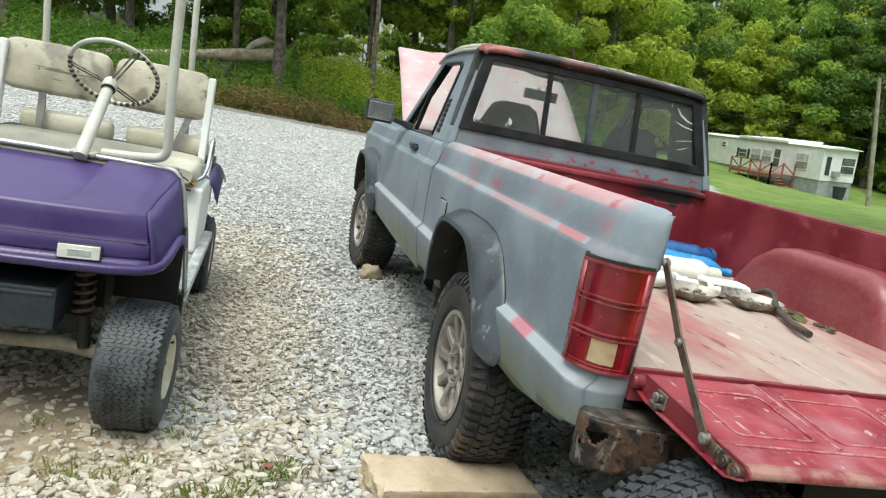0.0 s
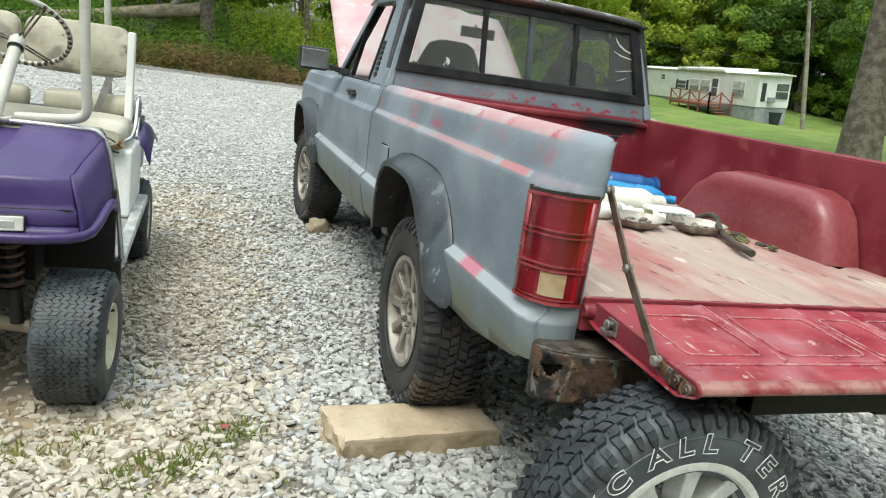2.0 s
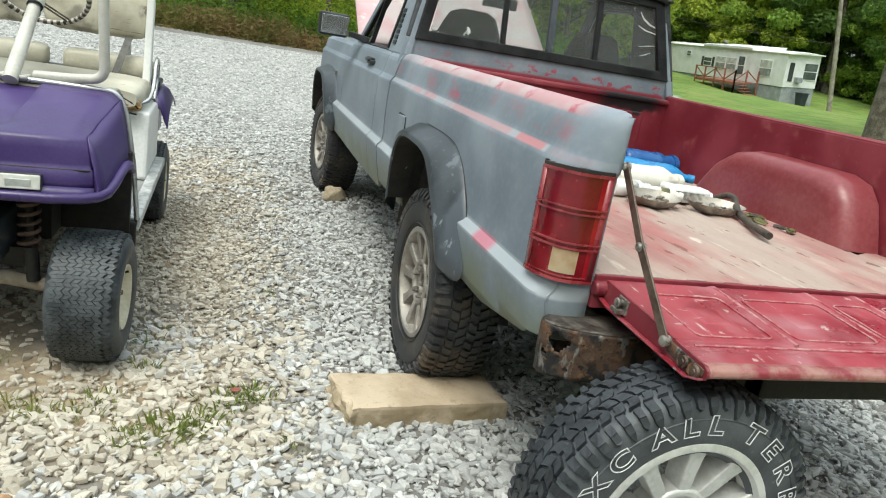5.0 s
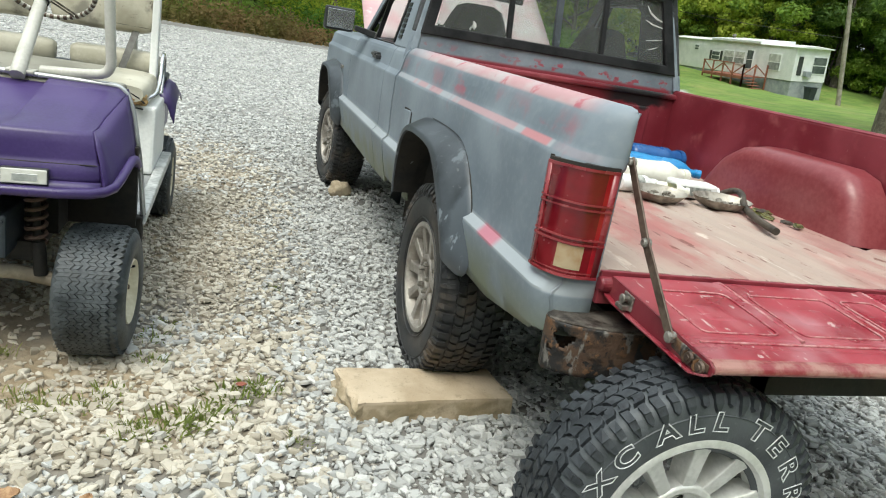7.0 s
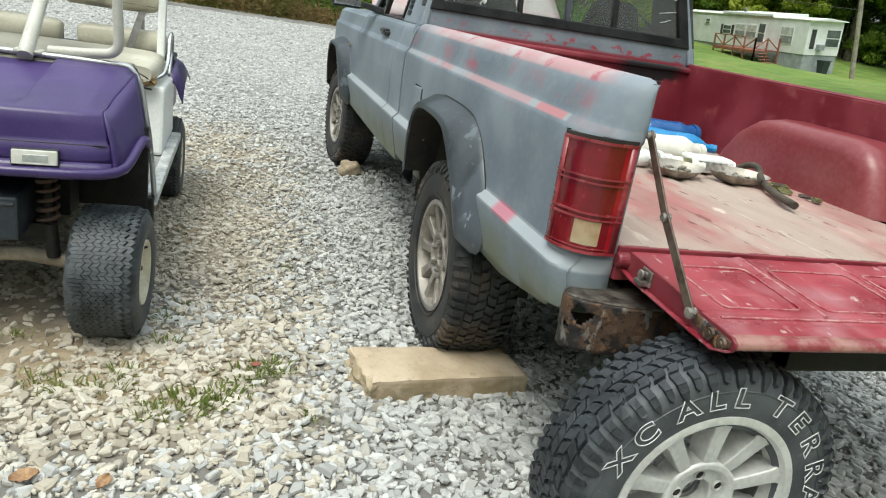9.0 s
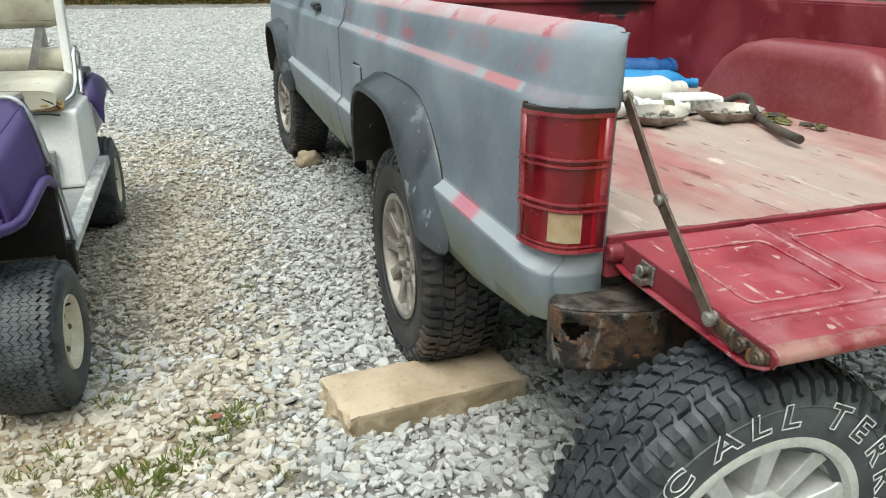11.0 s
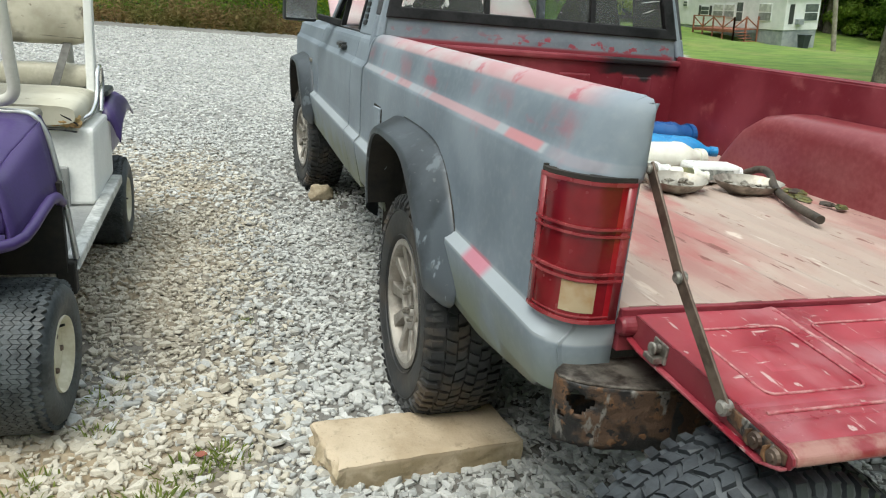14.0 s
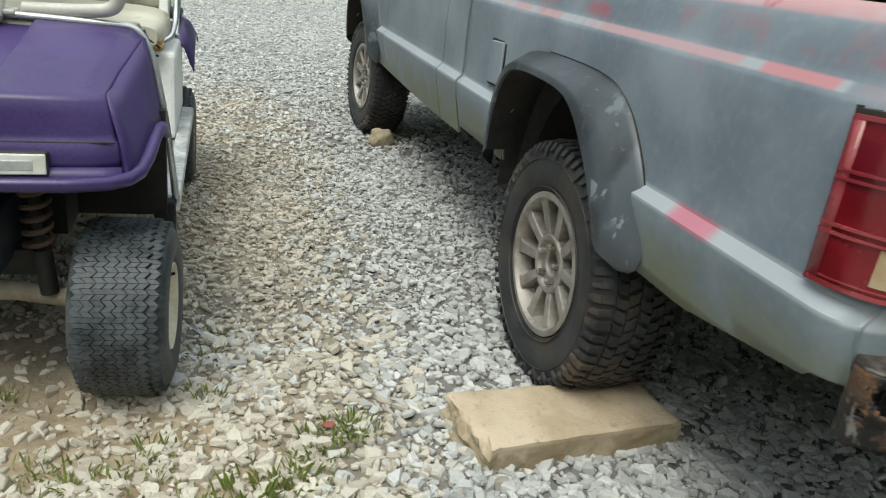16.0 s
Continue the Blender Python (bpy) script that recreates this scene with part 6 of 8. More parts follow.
        part("sill", bm, SILL_WORN, c, "scuffed grey-white side sill", bevel=0.006)
        bm = bmesh.new()
        box(bm, *sorted((CX + s * 0.48, CX + s * 0.535)), 1.255, 1.30, 0.285, 0.39)
        part("sill_bracket", bm, UNDERBODY, c, bevel=0.006)
        # chrome arm loop
        bm = bmesh.new()
        loop = [(CX + s * 0.455, 2.03, 0.700), (CX + s * 0.485, 2.07, 0.715), (CX + s * 0.495, 2.16, 0.76), (CX + s * 0.495, 2.21, 0.875), (CX + s * 0.495, 2.30, 0.880), (CX + s * 0.495, 2.32, 0.80), (CX + s * 0.49, 2.27, 0.70)]
        tube(bm, arc_pts(loop, 0.045), 0.0095, 8)
        part("arm_rail", bm, CHROME, c, "chromed arm rail", smooth=True)
        # rear posts
        bm = bmesh.new()
        prism(bm, [(2.36, 0.62), (2.43, 0.62), (2.50, 1.15), (2.48, 1.165), (2.45, 1.165)], "x", *sorted((CX - 0.033 + s * 0.455, CX - 0.033 + s * 0.49)))
        part("seat_post", bm, WHITE_PANEL, c, "white seat post", bevel=0.008)
        bm = bmesh.new()
        px = CX + (0.31 if s > 0 else -0.385)
        tube(bm, [(px + 0.02, 2.66, 0.62), (px, 2.66, 1.2), (px - 0.03, 2.64, 1.95)], 0.016, 10)
        part("roof_post", bm, CREAM_PAINT, c, smooth=True)
        bm = bmesh.new()
        foot, head = ((0.295, 0.76), (0.360, 0.98)) if s > 0 else ((-0.312, 0.74), (-0.322, 0.97))
        skin(bm, [[(CX + foot[0] + dx, 2.40 + dy, foot[1]) for dx, dy in ((-0.016, 0), (0.016, 0), (0.016, 0.008), (-0.016, 0.008))], [(CX + head[0] + dx, 2.46 + dy, head[1]) for dx, dy in ((-0.016, 0), (0.016, 0), (0.016, 0.008), (-0.016, 0.008))]], close=True, caps=True)
        part("backrest_stay", bm, BARREL, c, "dull steel backrest stay")
        # front roof strut: comes down and bends in over the dash
        bm = bmesh.new()
        tube(bm, arc_pts([(CX + s * 0.20, 1.32, 0.850), (CX + s * 0.32, 1.300, 0.858), (CX + s * 0.42, 1.27, 0.872), (CX + s * 0.412, 1.240, 1.10), (CX + s * 0.40, 1.20, 1.95)], 0.12, 8), 0.0165, 12)
        part("front_strut", bm, CREAM_PAINT, c, "bent cream roof strut", smooth=True)
        # rear fender
        bm = bmesh.new()
        arch = [(2.37, 0.56), (2.42, 0.605), (2.50, 0.640), (2.64, 0.660), (2.78, 0.645), (2.90, 0.605)]
        edge = [(2.36, 0.66), (2.41, 0.705), (2.50, 0.73), (2.64, 0.73), (2.80, 0.715), (2.94, 0.68)]
        rows = []
        for (y0, z0), (y1, z1) in zip(arch, edge):
            rows.append([(CX + s * 0.549, y0, z0 - 0.012), (CX + s * 0.548, y0, z0), (CX + s * 0.536, y0, z0 + 0.02), (CX + s * 0.528, (y0 + y1) / 2, (z0 + z1) / 2), (CX + s * 0.515, y1, z1 - 0.02), (CX + s * 0.48, y1, z1)])
        skin(bm, rows)
        part("rear_fender", bm, PURPLE, c, "purple rear fender", smooth=True, thick=0.006)
    # lower apron under the ridge
    bm = bmesh.new()
    rows = []
    for z, d in ((0.592, 0.022), (0.574, 0.014), (0.562, 0.010)):
        rows.append([(CX + u * 0.452, 0.845 + d + 0.035 * u * u, z) for u in [i / 12 - 1 for i in range(25)]])
    skin(bm, rows)
    part("front_apron", bm, PURPLE, c, smooth=True, thick=0.006)
    bm = bmesh.new()
    tube(bm, [(CX + u * 0.440, 0.879 + 0.034 * u * u, 0.6415) for u in [i / 12 - 1 for i in range(25)]], 0.0022, 6)
    part("cowl_seam", bm, UNDERBODY, c)
    # dash, floor, seat box
    bm = bmesh.new()
    prism(bm, [(1.275, 0.81), (1.295, 0.838), (1.34, 0.838), (1.42, 0.832), (1.44, 0.815), (1.42, 0.79), (1.30, 0.77)], "x", CX - 0.45, CX + 0.45)
    part("dash_top", bm, DASH_DIRTY, c, "stained cream dash", bevel=0.012)
    bm = bmesh.new()
    box(bm, CX - 0.50, CX + 0.50, 1.285, 1.31, 0.36, 0.80)
    for v in bm.verts:
        v.co.x = CX + math.copysign(0.435 if v.co.z > 0.6 else 0.485, v.co.x - CX)
    part("firewall", bm, UNDERBODY, c)
    bm = bmesh.new()
    box(bm, CX - 0.505, CX + 0.505, 1.30, 2.0, 0.355, 0.378)
    part("floor_mat", bm, FLOOR_MAT, c, "grey rubber floor mat", bevel=0.004)
    bm = bmesh.new()
    prism(bm, [(1.94, 0.38), (1.99, 0.67), (2.45, 0.67), (2.45, 0.39)], "x", CX - 0.50, CX + 0.50)
    part("seat_box", bm, WHITE_PANEL, c, "white seat box", bevel=0.015)
    bm = bmesh.new()
    box(bm, CX + 0.20, CX + 0.41, 1.925, 1.96, 0.379, 0.53)
    part("kick_plate", bm, FLOOR_MAT, c, bevel=0.004)
    bm = bmesh.new()
    cushion(bm, CX - 0.47, CX + 0.47, 1.94, 2.44, 0.66, 0.79, 0.035)
    part("seat_cushion", bm, BENCH, c, "cream vinyl bench with a torn corner", smooth=True)
    bm = bmesh.new()
    rnd = random.Random(3)
    ring = [(CX + 0.405 + 0.052 * math.cos(a) * rnd.uniform(0.75, 1.15), 1.962 + 0.02 * math.sin(a), 0.700 + 0.022 * math.sin(a) * rnd.uniform(0.6, 1.2)) for a in [2 * math.pi * k / 14 for k in range(14)]]
    cen = bm.verts.new((CX + 0.405, 1.938, 0.702))
    vs = [bm.verts.new(p) for p in ring]
    for i in range(14):
        bm.faces.new((cen, vs[i], vs[(i + 1) % 14]))
    for v in vs:
        v.co.y = 1.945
    blob(bm, scaled(CX + 0.440, 1.972, 0.700, 0.026, 0.026, 0.024), 3, 0.5, 2)
    part("torn_foam", bm, FOAM, c, "yellow foam in the torn seat corner")
    bm = bmesh.new()
    tube(bm, [(CX + 0.36, 1.955, 0.735), (CX + 0.40, 1.943, 0.728), (CX + 0.43, 1.942, 0.712), (CX + 0.455, 1.948, 0.69)], 0.004, 6)
    tube(bm, [(CX + 0.33, 1.948, 0.672), (CX + 0.40, 1.942, 0.672), (CX + 0.45, 1.95, 0.664)], 0.004, 6)
    part("torn_edge", bm, BLACK_RUBBER, c)
    for x0, x1 in ((CX - 0.42, CX + 0.0), (CX + 0.06, CX + 0.46)):
        bm = bmesh.new()
        cushion(bm, x0, x1, 2.46, 2.56, 0.752, 0.862, 0.03)
        part("rear_bolster", bm, CREAM_VINYL, c, "cream vinyl bolster", smooth=True)
    for x0, x1 in ((CX - 0.520, CX - 0.034), (CX - 0.020, CX + 0.432)):
        bm = bmesh.new()
        cushion(bm, x0, x1, 2.47, 2.55, 0.970, 1.215, 0.02, pose(0, -0.5, 0.28, -12, 0, 0))
        bmesh.ops.translate(bm, verts=bm.verts[:], vec=(0, 0.32, 0.235))
        part("backrest", bm, BACKREST, c, "cream vinyl backrest, cracked and stained", smooth=True)
    # steering
    bm = bmesh.new()
    tube(bm, [(-1.347, 1.262, 0.832), (-1.331, 1.500, 1.061)], 0.022, 16, radii=[0.0235, 0.0200])
    part("steering_column", bm, CREAM_PAINT, c, "cream steering column", smooth=True)
    bm = bmesh.new()
    box(bm, -1.385, -1.300, 1.272, 1.330, 0.838, 0.850)
    part("column_flange", bm, CREAM_PAINT, c, bevel=0.004)
    wheel = new("steering_wheel")
    wheel.parent = c
    # columns of the turn: across the rim, up the rim, along the column
    wheel.matrix_local = Matrix(((-0.998, -0.039, 0.042, -1.326), (0.057, -0.679, 0.732, 1.560), (0.0, 0.733, 0.680, 1.121), (0, 0, 0, 1)))
    tagged(wheel, "dirty cream three-spoke steering wheel with dark finger grips")
    bm = bmesh.new()
    n = 72
    tube(bm, [(0.155 * math.cos(2 * math.pi * k / n), 0.155 * math.sin(2 * math.pi * k / n), 0) for k in range(n)], 0.0085, 10, closed=True)
    part("rim", bm, CREAM_PAINT, wheel, smooth=True)
    # worn finger grips, dark in the hollows of the lower rim
    rnd = random.Random(12)
    for k in range(30):
        a = radians(128 + k * 8.6)
        w = radians(rnd.uniform(1.6, 2.6))
        bm = bmesh.new()
        tube(bm, [(0.1545 * math.cos(a + f * w), 0.1545 * math.sin(a + f * w), -0.0012) for f in (-1, 0, 1)], 0.0088, 8)
        part("grip_hollow", bm, STEEL_WORN, wheel, smooth=True)
    for a in (6, 127, 242):
        a = radians(a)
        bm = bmesh.new()
        for o in (-0.007, 0.007):
            ox, oy = -math.sin(a) * o, math.cos(a) * o
            tube(bm, [(0.018 * math.cos(a) + ox, 0.018 * math.sin(a) + oy, -0.050), (0.153 * math.cos(a) + ox, 0.153 * math.sin(a) + oy, -0.002)], 0.0034, 8)
        part("spoke", bm, SPOKE_STEEL, wheel, smooth=True)
    bm = bmesh.new()
    lathe(bm, [(-0.092, 0.0225), (-0.088, 0.0255), (-0.083, 0.0255), (-0.080, 0.022)], "z", (0, 0, 0), 24)
    part("collar", bm, BLACK_RUBBER, wheel)
    bm = bmesh.new()
    lathe(bm, [(-0.081, 0.0), (-0.081, 0.024), (-0.066, 0.027), (-0.050, 0.026), (-0.038, 0.020), (-0.034, 0.0)], "z", (0, 0, 0), 24)
    part("hub", bm, CREAM_PAINT, wheel, smooth=True)
    # rear body
    bm = bmesh.new()
    box(bm, CX - 0.47, CX + 0.47, 2.45, 3.05, 0.42, 0.66)
    part("rear_body", bm, PURPLE, c, "purple rear body", bevel=0.03)
    bm = bmesh.new()
    box(bm, CX - 0.50, CX + 0.50, 2.43, 2.62, 0.735, 0.765)
    part("rear_deck", bm, FLARE_GREY, c, bevel=0.01)
    # running gear
    bm = bmesh.new()
    tube(bm, [(CX - 0.42, 1.0, 0.22), (CX - 0.2, 1.0, 0.26), (CX + 0.2, 1.0, 0.26), (CX + 0.42, 1.0, 0.22)], 0.024, 10)
    part("front_axle", bm, AXLE_TAN, c, "tan dusty front axle", smooth=True)
    bm = bmesh.new()
    tube(bm, [(CX - 0.42, 2.65, 0.215), (CX + 0.42, 2.65, 0.215)], 0.035, 10)
    box(bm, CX - 0.15, CX + 0.15, 2.5, 2.8, 0.2, 0.42)
    part("rear_axle", bm, UNDERBODY, c)
    for s in (1, -1):
        bm = bmesh.new()
        tube(bm, [(CX + s * 0.262 + 0.028 * math.cos(a), 0.985 + 0.028 * math.sin(a), 0.365 + a * 0.0048) for a in [k * 0.5 for k in range(64)]], 0.0065, 6)
        part("coil_spring", bm, SPRING_RUST, c, "rusty coil spring", smooth=True)
        bm = bmesh.new()
        tube(bm, [(CX + s * 0.275, 0.985, 0.26), (CX + s * 0.268, 0.985, 0.37)], 0.02, 10)
        tube(bm, [(CX + s * 0.264, 0.985, 0.36), (CX + s * 0.26, 0.985, 0.54)], 0.012, 10)
        part("shock_absorber", bm, UNDERBODY, c, smooth=True)
    bm = bmesh.new()
    box(bm, CX - 0.24, CX + 0.205, 0.885, 1.10, 0.34, 0.475)
    box(bm, CX - 0.235, CX + 0.20, 0.878, 1.105, 0.445, 0.462)
    part("battery_box", bm, BOX_BLUE, c, "dark blue-black plastic box", bevel=0.012)
    bm = bmesh.new()
    box(bm, CX - 0.25, CX + 0.25, 1.0, 3.0, 0.30, 0.36)
    box(bm, CX - 0.30, CX + 0.30, 1.10, 1.28, 0.36, 0.60)
    part("chassis", bm, UNDERBODY, c)
    for s in (1, -1):
        cart_wheel(c, CX + s * 0.443, 1.0, s, -3)
        cart_wheel(c, CX + s * 0.435, 2.65, s)
    return c


HEADLIGHT = lens_material("clear_headlight_lens", (0.55, 0.55, 0.50), (0.72, 0.72, 0.68))
BOX_BLUE = simple("dark_blue_black_plastic", (0.018, 0.026, 0.036), (0.04, 0.052, 0.062), 0.45, 0, 6, 60, 0.15)
build_cart()

# ---- house trailer, trees, brush ----
def leaf_material(name, a, b, c):
    g = Graph(name)
    r = g.island()
    col = g.mix(g.ramp(r, 0.0, 1.0), a, b)
    col = g.mix(g.ramp(g.noise(0.35, 3), 0.45, 0.68, 0, 0.8), col, c)
    g.set(Base_Color=col, Roughness=0.6)
    g.bsdf.inputs["Specular IOR Level"].default_value = 0.3
    n, l = g.n, g.nt.links
    tr = n.new("ShaderNodeBsdfTranslucent")
    l.new(col, tr.inputs[0])
    mx = n.new("ShaderNodeMixShader")
    mx.inputs[0].default_value = 0.58
    l.new(g.bsdf.outputs[0], mx.inputs[1])
    l.new(tr.outputs[0], mx.inputs[2])
    l.new(mx.outputs[0], n["Material Output"].inputs[0])
    return g.mat


LEAF_MID = leaf_material("green_leaves", (0.13, 0.23, 0.04), (0.27, 0.41, 0.07), (0.38, 0.50, 0.085))
LEAF_DARK = leaf_material("dark_green_leaves", (0.06, 0.12, 0.027), (0.14, 0.23, 0.05), (0.19, 0.29, 0.06))
LEAF_YELLOW = leaf_material("yellow_green_leaves", (0.24, 0.34, 0.04), (0.42, 0.50, 0.07), (0.50, 0.53, 0.09))
BARK = simple("grey_brown_bark", (0.075, 0.062, 0.048), (0.19, 0.165, 0.135), 0.95, 0, 5, 28, 0.9, 0.03)


def leaf_cloud(rng, centres, radii, count, size):
    """Leaf quads scattered through clumps."""
    centres, radii = np.array(centres), np.array(radii)
    w = radii.prod(axis=1) ** (2 / 3)
    pick = rng.choice(len(centres), count, p=w / w.sum())
    d = rng.normal(size=(count, 3))
    d /= np.linalg.norm(d, axis=1)[:, None]
    r = rng.uniform(0.35, 1.0, count) ** 0.6
    p = centres[pick] + d * r[:, None] * radii[pick]
    u = rng.normal(size=(count, 3))
    u /= np.linalg.norm(u, axis=1)[:, None]
    nrm = d * 0.7 + rng.normal(size=(count, 3)) * 0.5 + np.array((0, 0, 0.4))
    v = np.cross(nrm, u)
    v /= np.linalg.norm(v, axis=1)[:, None]
    u = np.cross(v, nrm)
    u /= np.linalg.norm(u, axis=1)[:, None]
    s = rng.uniform(0.6, 1.3, count)[:, None] * size
    u, v = u * s, v * s * 0.6
    verts = np.stack((p - u, p - v * 0.9 + u * 0.1, p + u * 1.1, p + v), axis=1).reshape(-1, 3)
    return verts, np.arange(count * 4).reshape(-1, 4)


def tree_thing(seed, height, spread, material, leaves, leaf, label, clear=0.3, trunk_r=0.18, lean=0.0):
    rng, rnd = np.random.default_rng(seed), random.Random(seed)
    t = thing("tree", pose(0, 0, 0), label, "tree", "woodland trees")
    bm = bmesh.new()
    top = Vector((lean * height, 0, height * 0.9))
    bend = [Vector((rnd.uniform(-0.15, 0.15), rnd.uniform(-0.15, 0.15), 0)) for _ in range(7)]
    spine = [top * (k / 6) + bend[k] * (k / 6) for k in range(7)]
    spine[0].z = -0.6
    tube(bm, spine, trunk_r, 9, radii=[trunk_r * (1.5 if k == 0 else 1 - 0.13 * k) for k in range(7)])
    centres, radii = [], []
    for k in range(16):
        f = clear + (1 - clear) * (k + 0.5) / 16
        a = k * 2.4 + rnd.uniform(-0.5, 0.5)
        shape = math.sin(math.pi * min(1, (f - clear) / (1 - clear) * 0.8 + 0.2)) ** 0.7
        reach = spread * shape * rnd.uniform(0.55, 1.0)
        base = spine[0].lerp(top, f * 0.85)
        end = base + Vector((math.cos(a) * reach, math.sin(a) * reach, rnd.uniform(0.1, 0.35) * reach + 0.2))
        mid = base.lerp(end, 0.5) + Vector((0, 0, 0.12 * reach))
        tube(bm, [base, mid, end], 0.05, 5, radii=[trunk_r * 0.34, trunk_r * 0.2, trunk_r * 0.06])
        for q, sc in ((end, 1.0), (base.lerp(end, 0.55), 0.8)):
            centres.append(tuple(q + Vector((rnd.uniform(-0.3, 0.3), rnd.uniform(-0.3, 0.3), rnd.uniform(-0.2, 0.3)))))
            rr = spread * 0.30 * sc * rnd.uniform(0.7, 1.25)
            radii.append((rr, rr, rr * 0.62))
    centres.append(tuple(top))
    radii.append((spread * 0.35, spread * 0.35, spread * 0.35))
    part("trunk", bm, BARK, t, smooth=True)
    v, f = leaf_cloud(rng, centres, radii, leaves, leaf)
    crown = mesh_np("crown", v, f, material)
    crown.parent = t
    return t


def put_trees():
    rnd = random.Random(11)
    kinds = [
        tree_thing(1, 15, 4.2, LEAF_MID, 9000, 0.17, "tall leafy green hardwood tree", 0.22, 0.20),
        tree_thing(2, 12, 3.6, LEAF_YELLOW, 8000, 0.15, "bright yellow-green leafy tree", 0.12, 0.14),
        tree_thing(3, 17, 4.6, LEAF_DARK, 9000, 0.18, "tall dark green hardwood tree", 0.30, 0.24),
        tree_thing(4, 8, 3.4, LEAF_MID, 7000, 0.14, "low spreading green tree", 0.05, 0.10, 0.05),
    ]
    spots = []
    def add(k, x, y, s=1.0):
        spots.append((k, x, y, s, rnd.uniform(0, 360)))
    # woods beyond the road
    for k, x, y, s in ((2, -0.6, 29.5, 1.0), (0, -12, 34, 1.0), (2, -7.5, 36, 0.9), (0, -16, 38, 1.1), (0, 3.9, 36.5, 0.8), (1, 9.0, 36, 0.9), (0, 11, 36, 1.0), (2, 6, 40, 1.0), (1, 14, 34, 0.9), (3, 10, 31, 0.8), (1, 18, 38, 1.1), (0, 20, 43, 1.1), (2, 15, 46, 1.1), (1, 24, 45, 1.0), (3, 20, 35, 1.0), (0, -1, 44, 1.0), (2, -9, 47, 1.1), (0, -18, 48, 1.1), (2, 9, 52, 1.2), (0, 27, 55, 1.1), (1, 30, 62, 1.2), (2, 22, 60, 1.2), (3, -14, 37, 0.9), (3, -19, 36, 1.0), (2, -24, 40, 1.0), (0, -28, 36, 1.1), (0, -22, 54, 1.2), (2, 0, 58, 1.0)):
        add(k, x, y, s)
    # behind and beside the house
    for k in range(26):
        a = radians(24 + k * 1.55)
        d = 78 + rnd.uniform(-4, 14)
        add(rnd.choice((0, 1, 2, 0)), d * math.sin(a), d * math.cos(a), rnd.uniform(1.0, 1.35))
    for k, x, y, s in ((2, 52, 44, 1.0), (0, 57, 50, 1.1), (2, 50, 58, 1.1), (0, 60, 40, 1.0), (3, 55, 36, 1.0), (2, 64, 46, 1.1), (0, 48, 66, 1.2), (1, 47.5, 57, 0.85), (1, 49, 63, 1.0), (1, 36, 72, 1.2), (1, 33, 66, 1.1), (2, 42, 76, 1.2), (0, 68, 36, 1.1)):
        add(k, x, y, s)
    # out of view: trees added to close the horizon and block low sky light
    for k in range(44):
        a = radians(70 + k * 5.2)
        d = rnd.uniform(27, 40) + (14 if k < 8 else 0)
        add(rnd.choice((0, 2, 3)), d * math.sin(a), d * math.cos(a), 1.15)
    # more of the woods: filling the gaps behind
    for k in range(30):
        x, y = rnd.uniform(-42, 34), rnd.uniform(44, 72)
        add(rnd.choice((0, 0, 2, 3, 1)), x, y, rnd.uniform(0.9, 1.3))
    for k in range(22):
        x, y = -34 + k * 2.6 + rnd.uniform(-0.8, 0.8), rnd.uniform(39, 44)
        add(3, x, y, rnd.uniform(0.55, 0.95))
    for k in range(16):
        a = radians(14 + k * 1.05)
        d = rnd.uniform(46, 66)
        add(rnd.choice((0, 1, 2, 1)), d * math.sin(a), d * math.cos(a), rnd.uniform(1.1, 1.35))
    for k in range(14):
        a = radians(27 + k * 1.6)
        add(rnd.choice((0, 1, 0)), 92 * math.sin(a), 92 * math.cos(a), 1.6)
    # low growth closing the foot of the woods behind the house
    for k in range(24):
        a = radians(31 + k * 1.15)
        d = 79 + rnd.uniform(-1.5, 5)
        add(3, d * math.sin(a), d * math.cos(a), rnd.uniform(0.8, 1.2))
    # bright crowns standing before them
    for a, d, sc in ((29.5, 77.5, 1.15), (32.5, 77, 1.25), (35.5, 77.5, 1.2), (38.0, 78, 1.1)):
        add(1, d * math.sin(radians(a)), d * math.cos(radians(a)), sc)
    # pale low growth beyond the clearing
    for a, d, sc in ((2.6, 84, 0.62), (4.4, 88, 0.55), (6.0, 84, 0.66), (7.7, 90, 0.6), (9.2, 83, 0.7)):
        add(1, d * math.sin(radians(a)), d * math.cos(radians(a)), sc)
    used = set()
    for k, x, y, s, turn in spots:
        # a clearing opens through the woods
        if 36.6 < y < 78 and 3.0 < math.degrees(math.atan2(x + 0.6, y + 1.4)) < 9.0:
            continue
        # keep the view to the house open
        if y > 10 and x > 0.55 * y and math.hypot(x, y) < 76 and x < 47:
            continue
        m = pose(x, y, ground_z(x, y), 0, 0, turn) @ Matrix.Scale(s, 4)
        if k not in used:
            used.add(k)
            kinds[k].matrix_world = m
        else:
            o = copy_thing(kinds[k], pose(x, y, ground_z(x, y), 0, 0, turn))
            o.matrix_world = m


put_trees()
big = tree_thing(8, 19, 5.0, LEAF_MID, 8000, 0.16, "thick-trunked old shade tree on the lawn", 0.45, 0.40)
big.matrix_world = pose(15.3, 12.9, ground_z(15.3, 12.9))


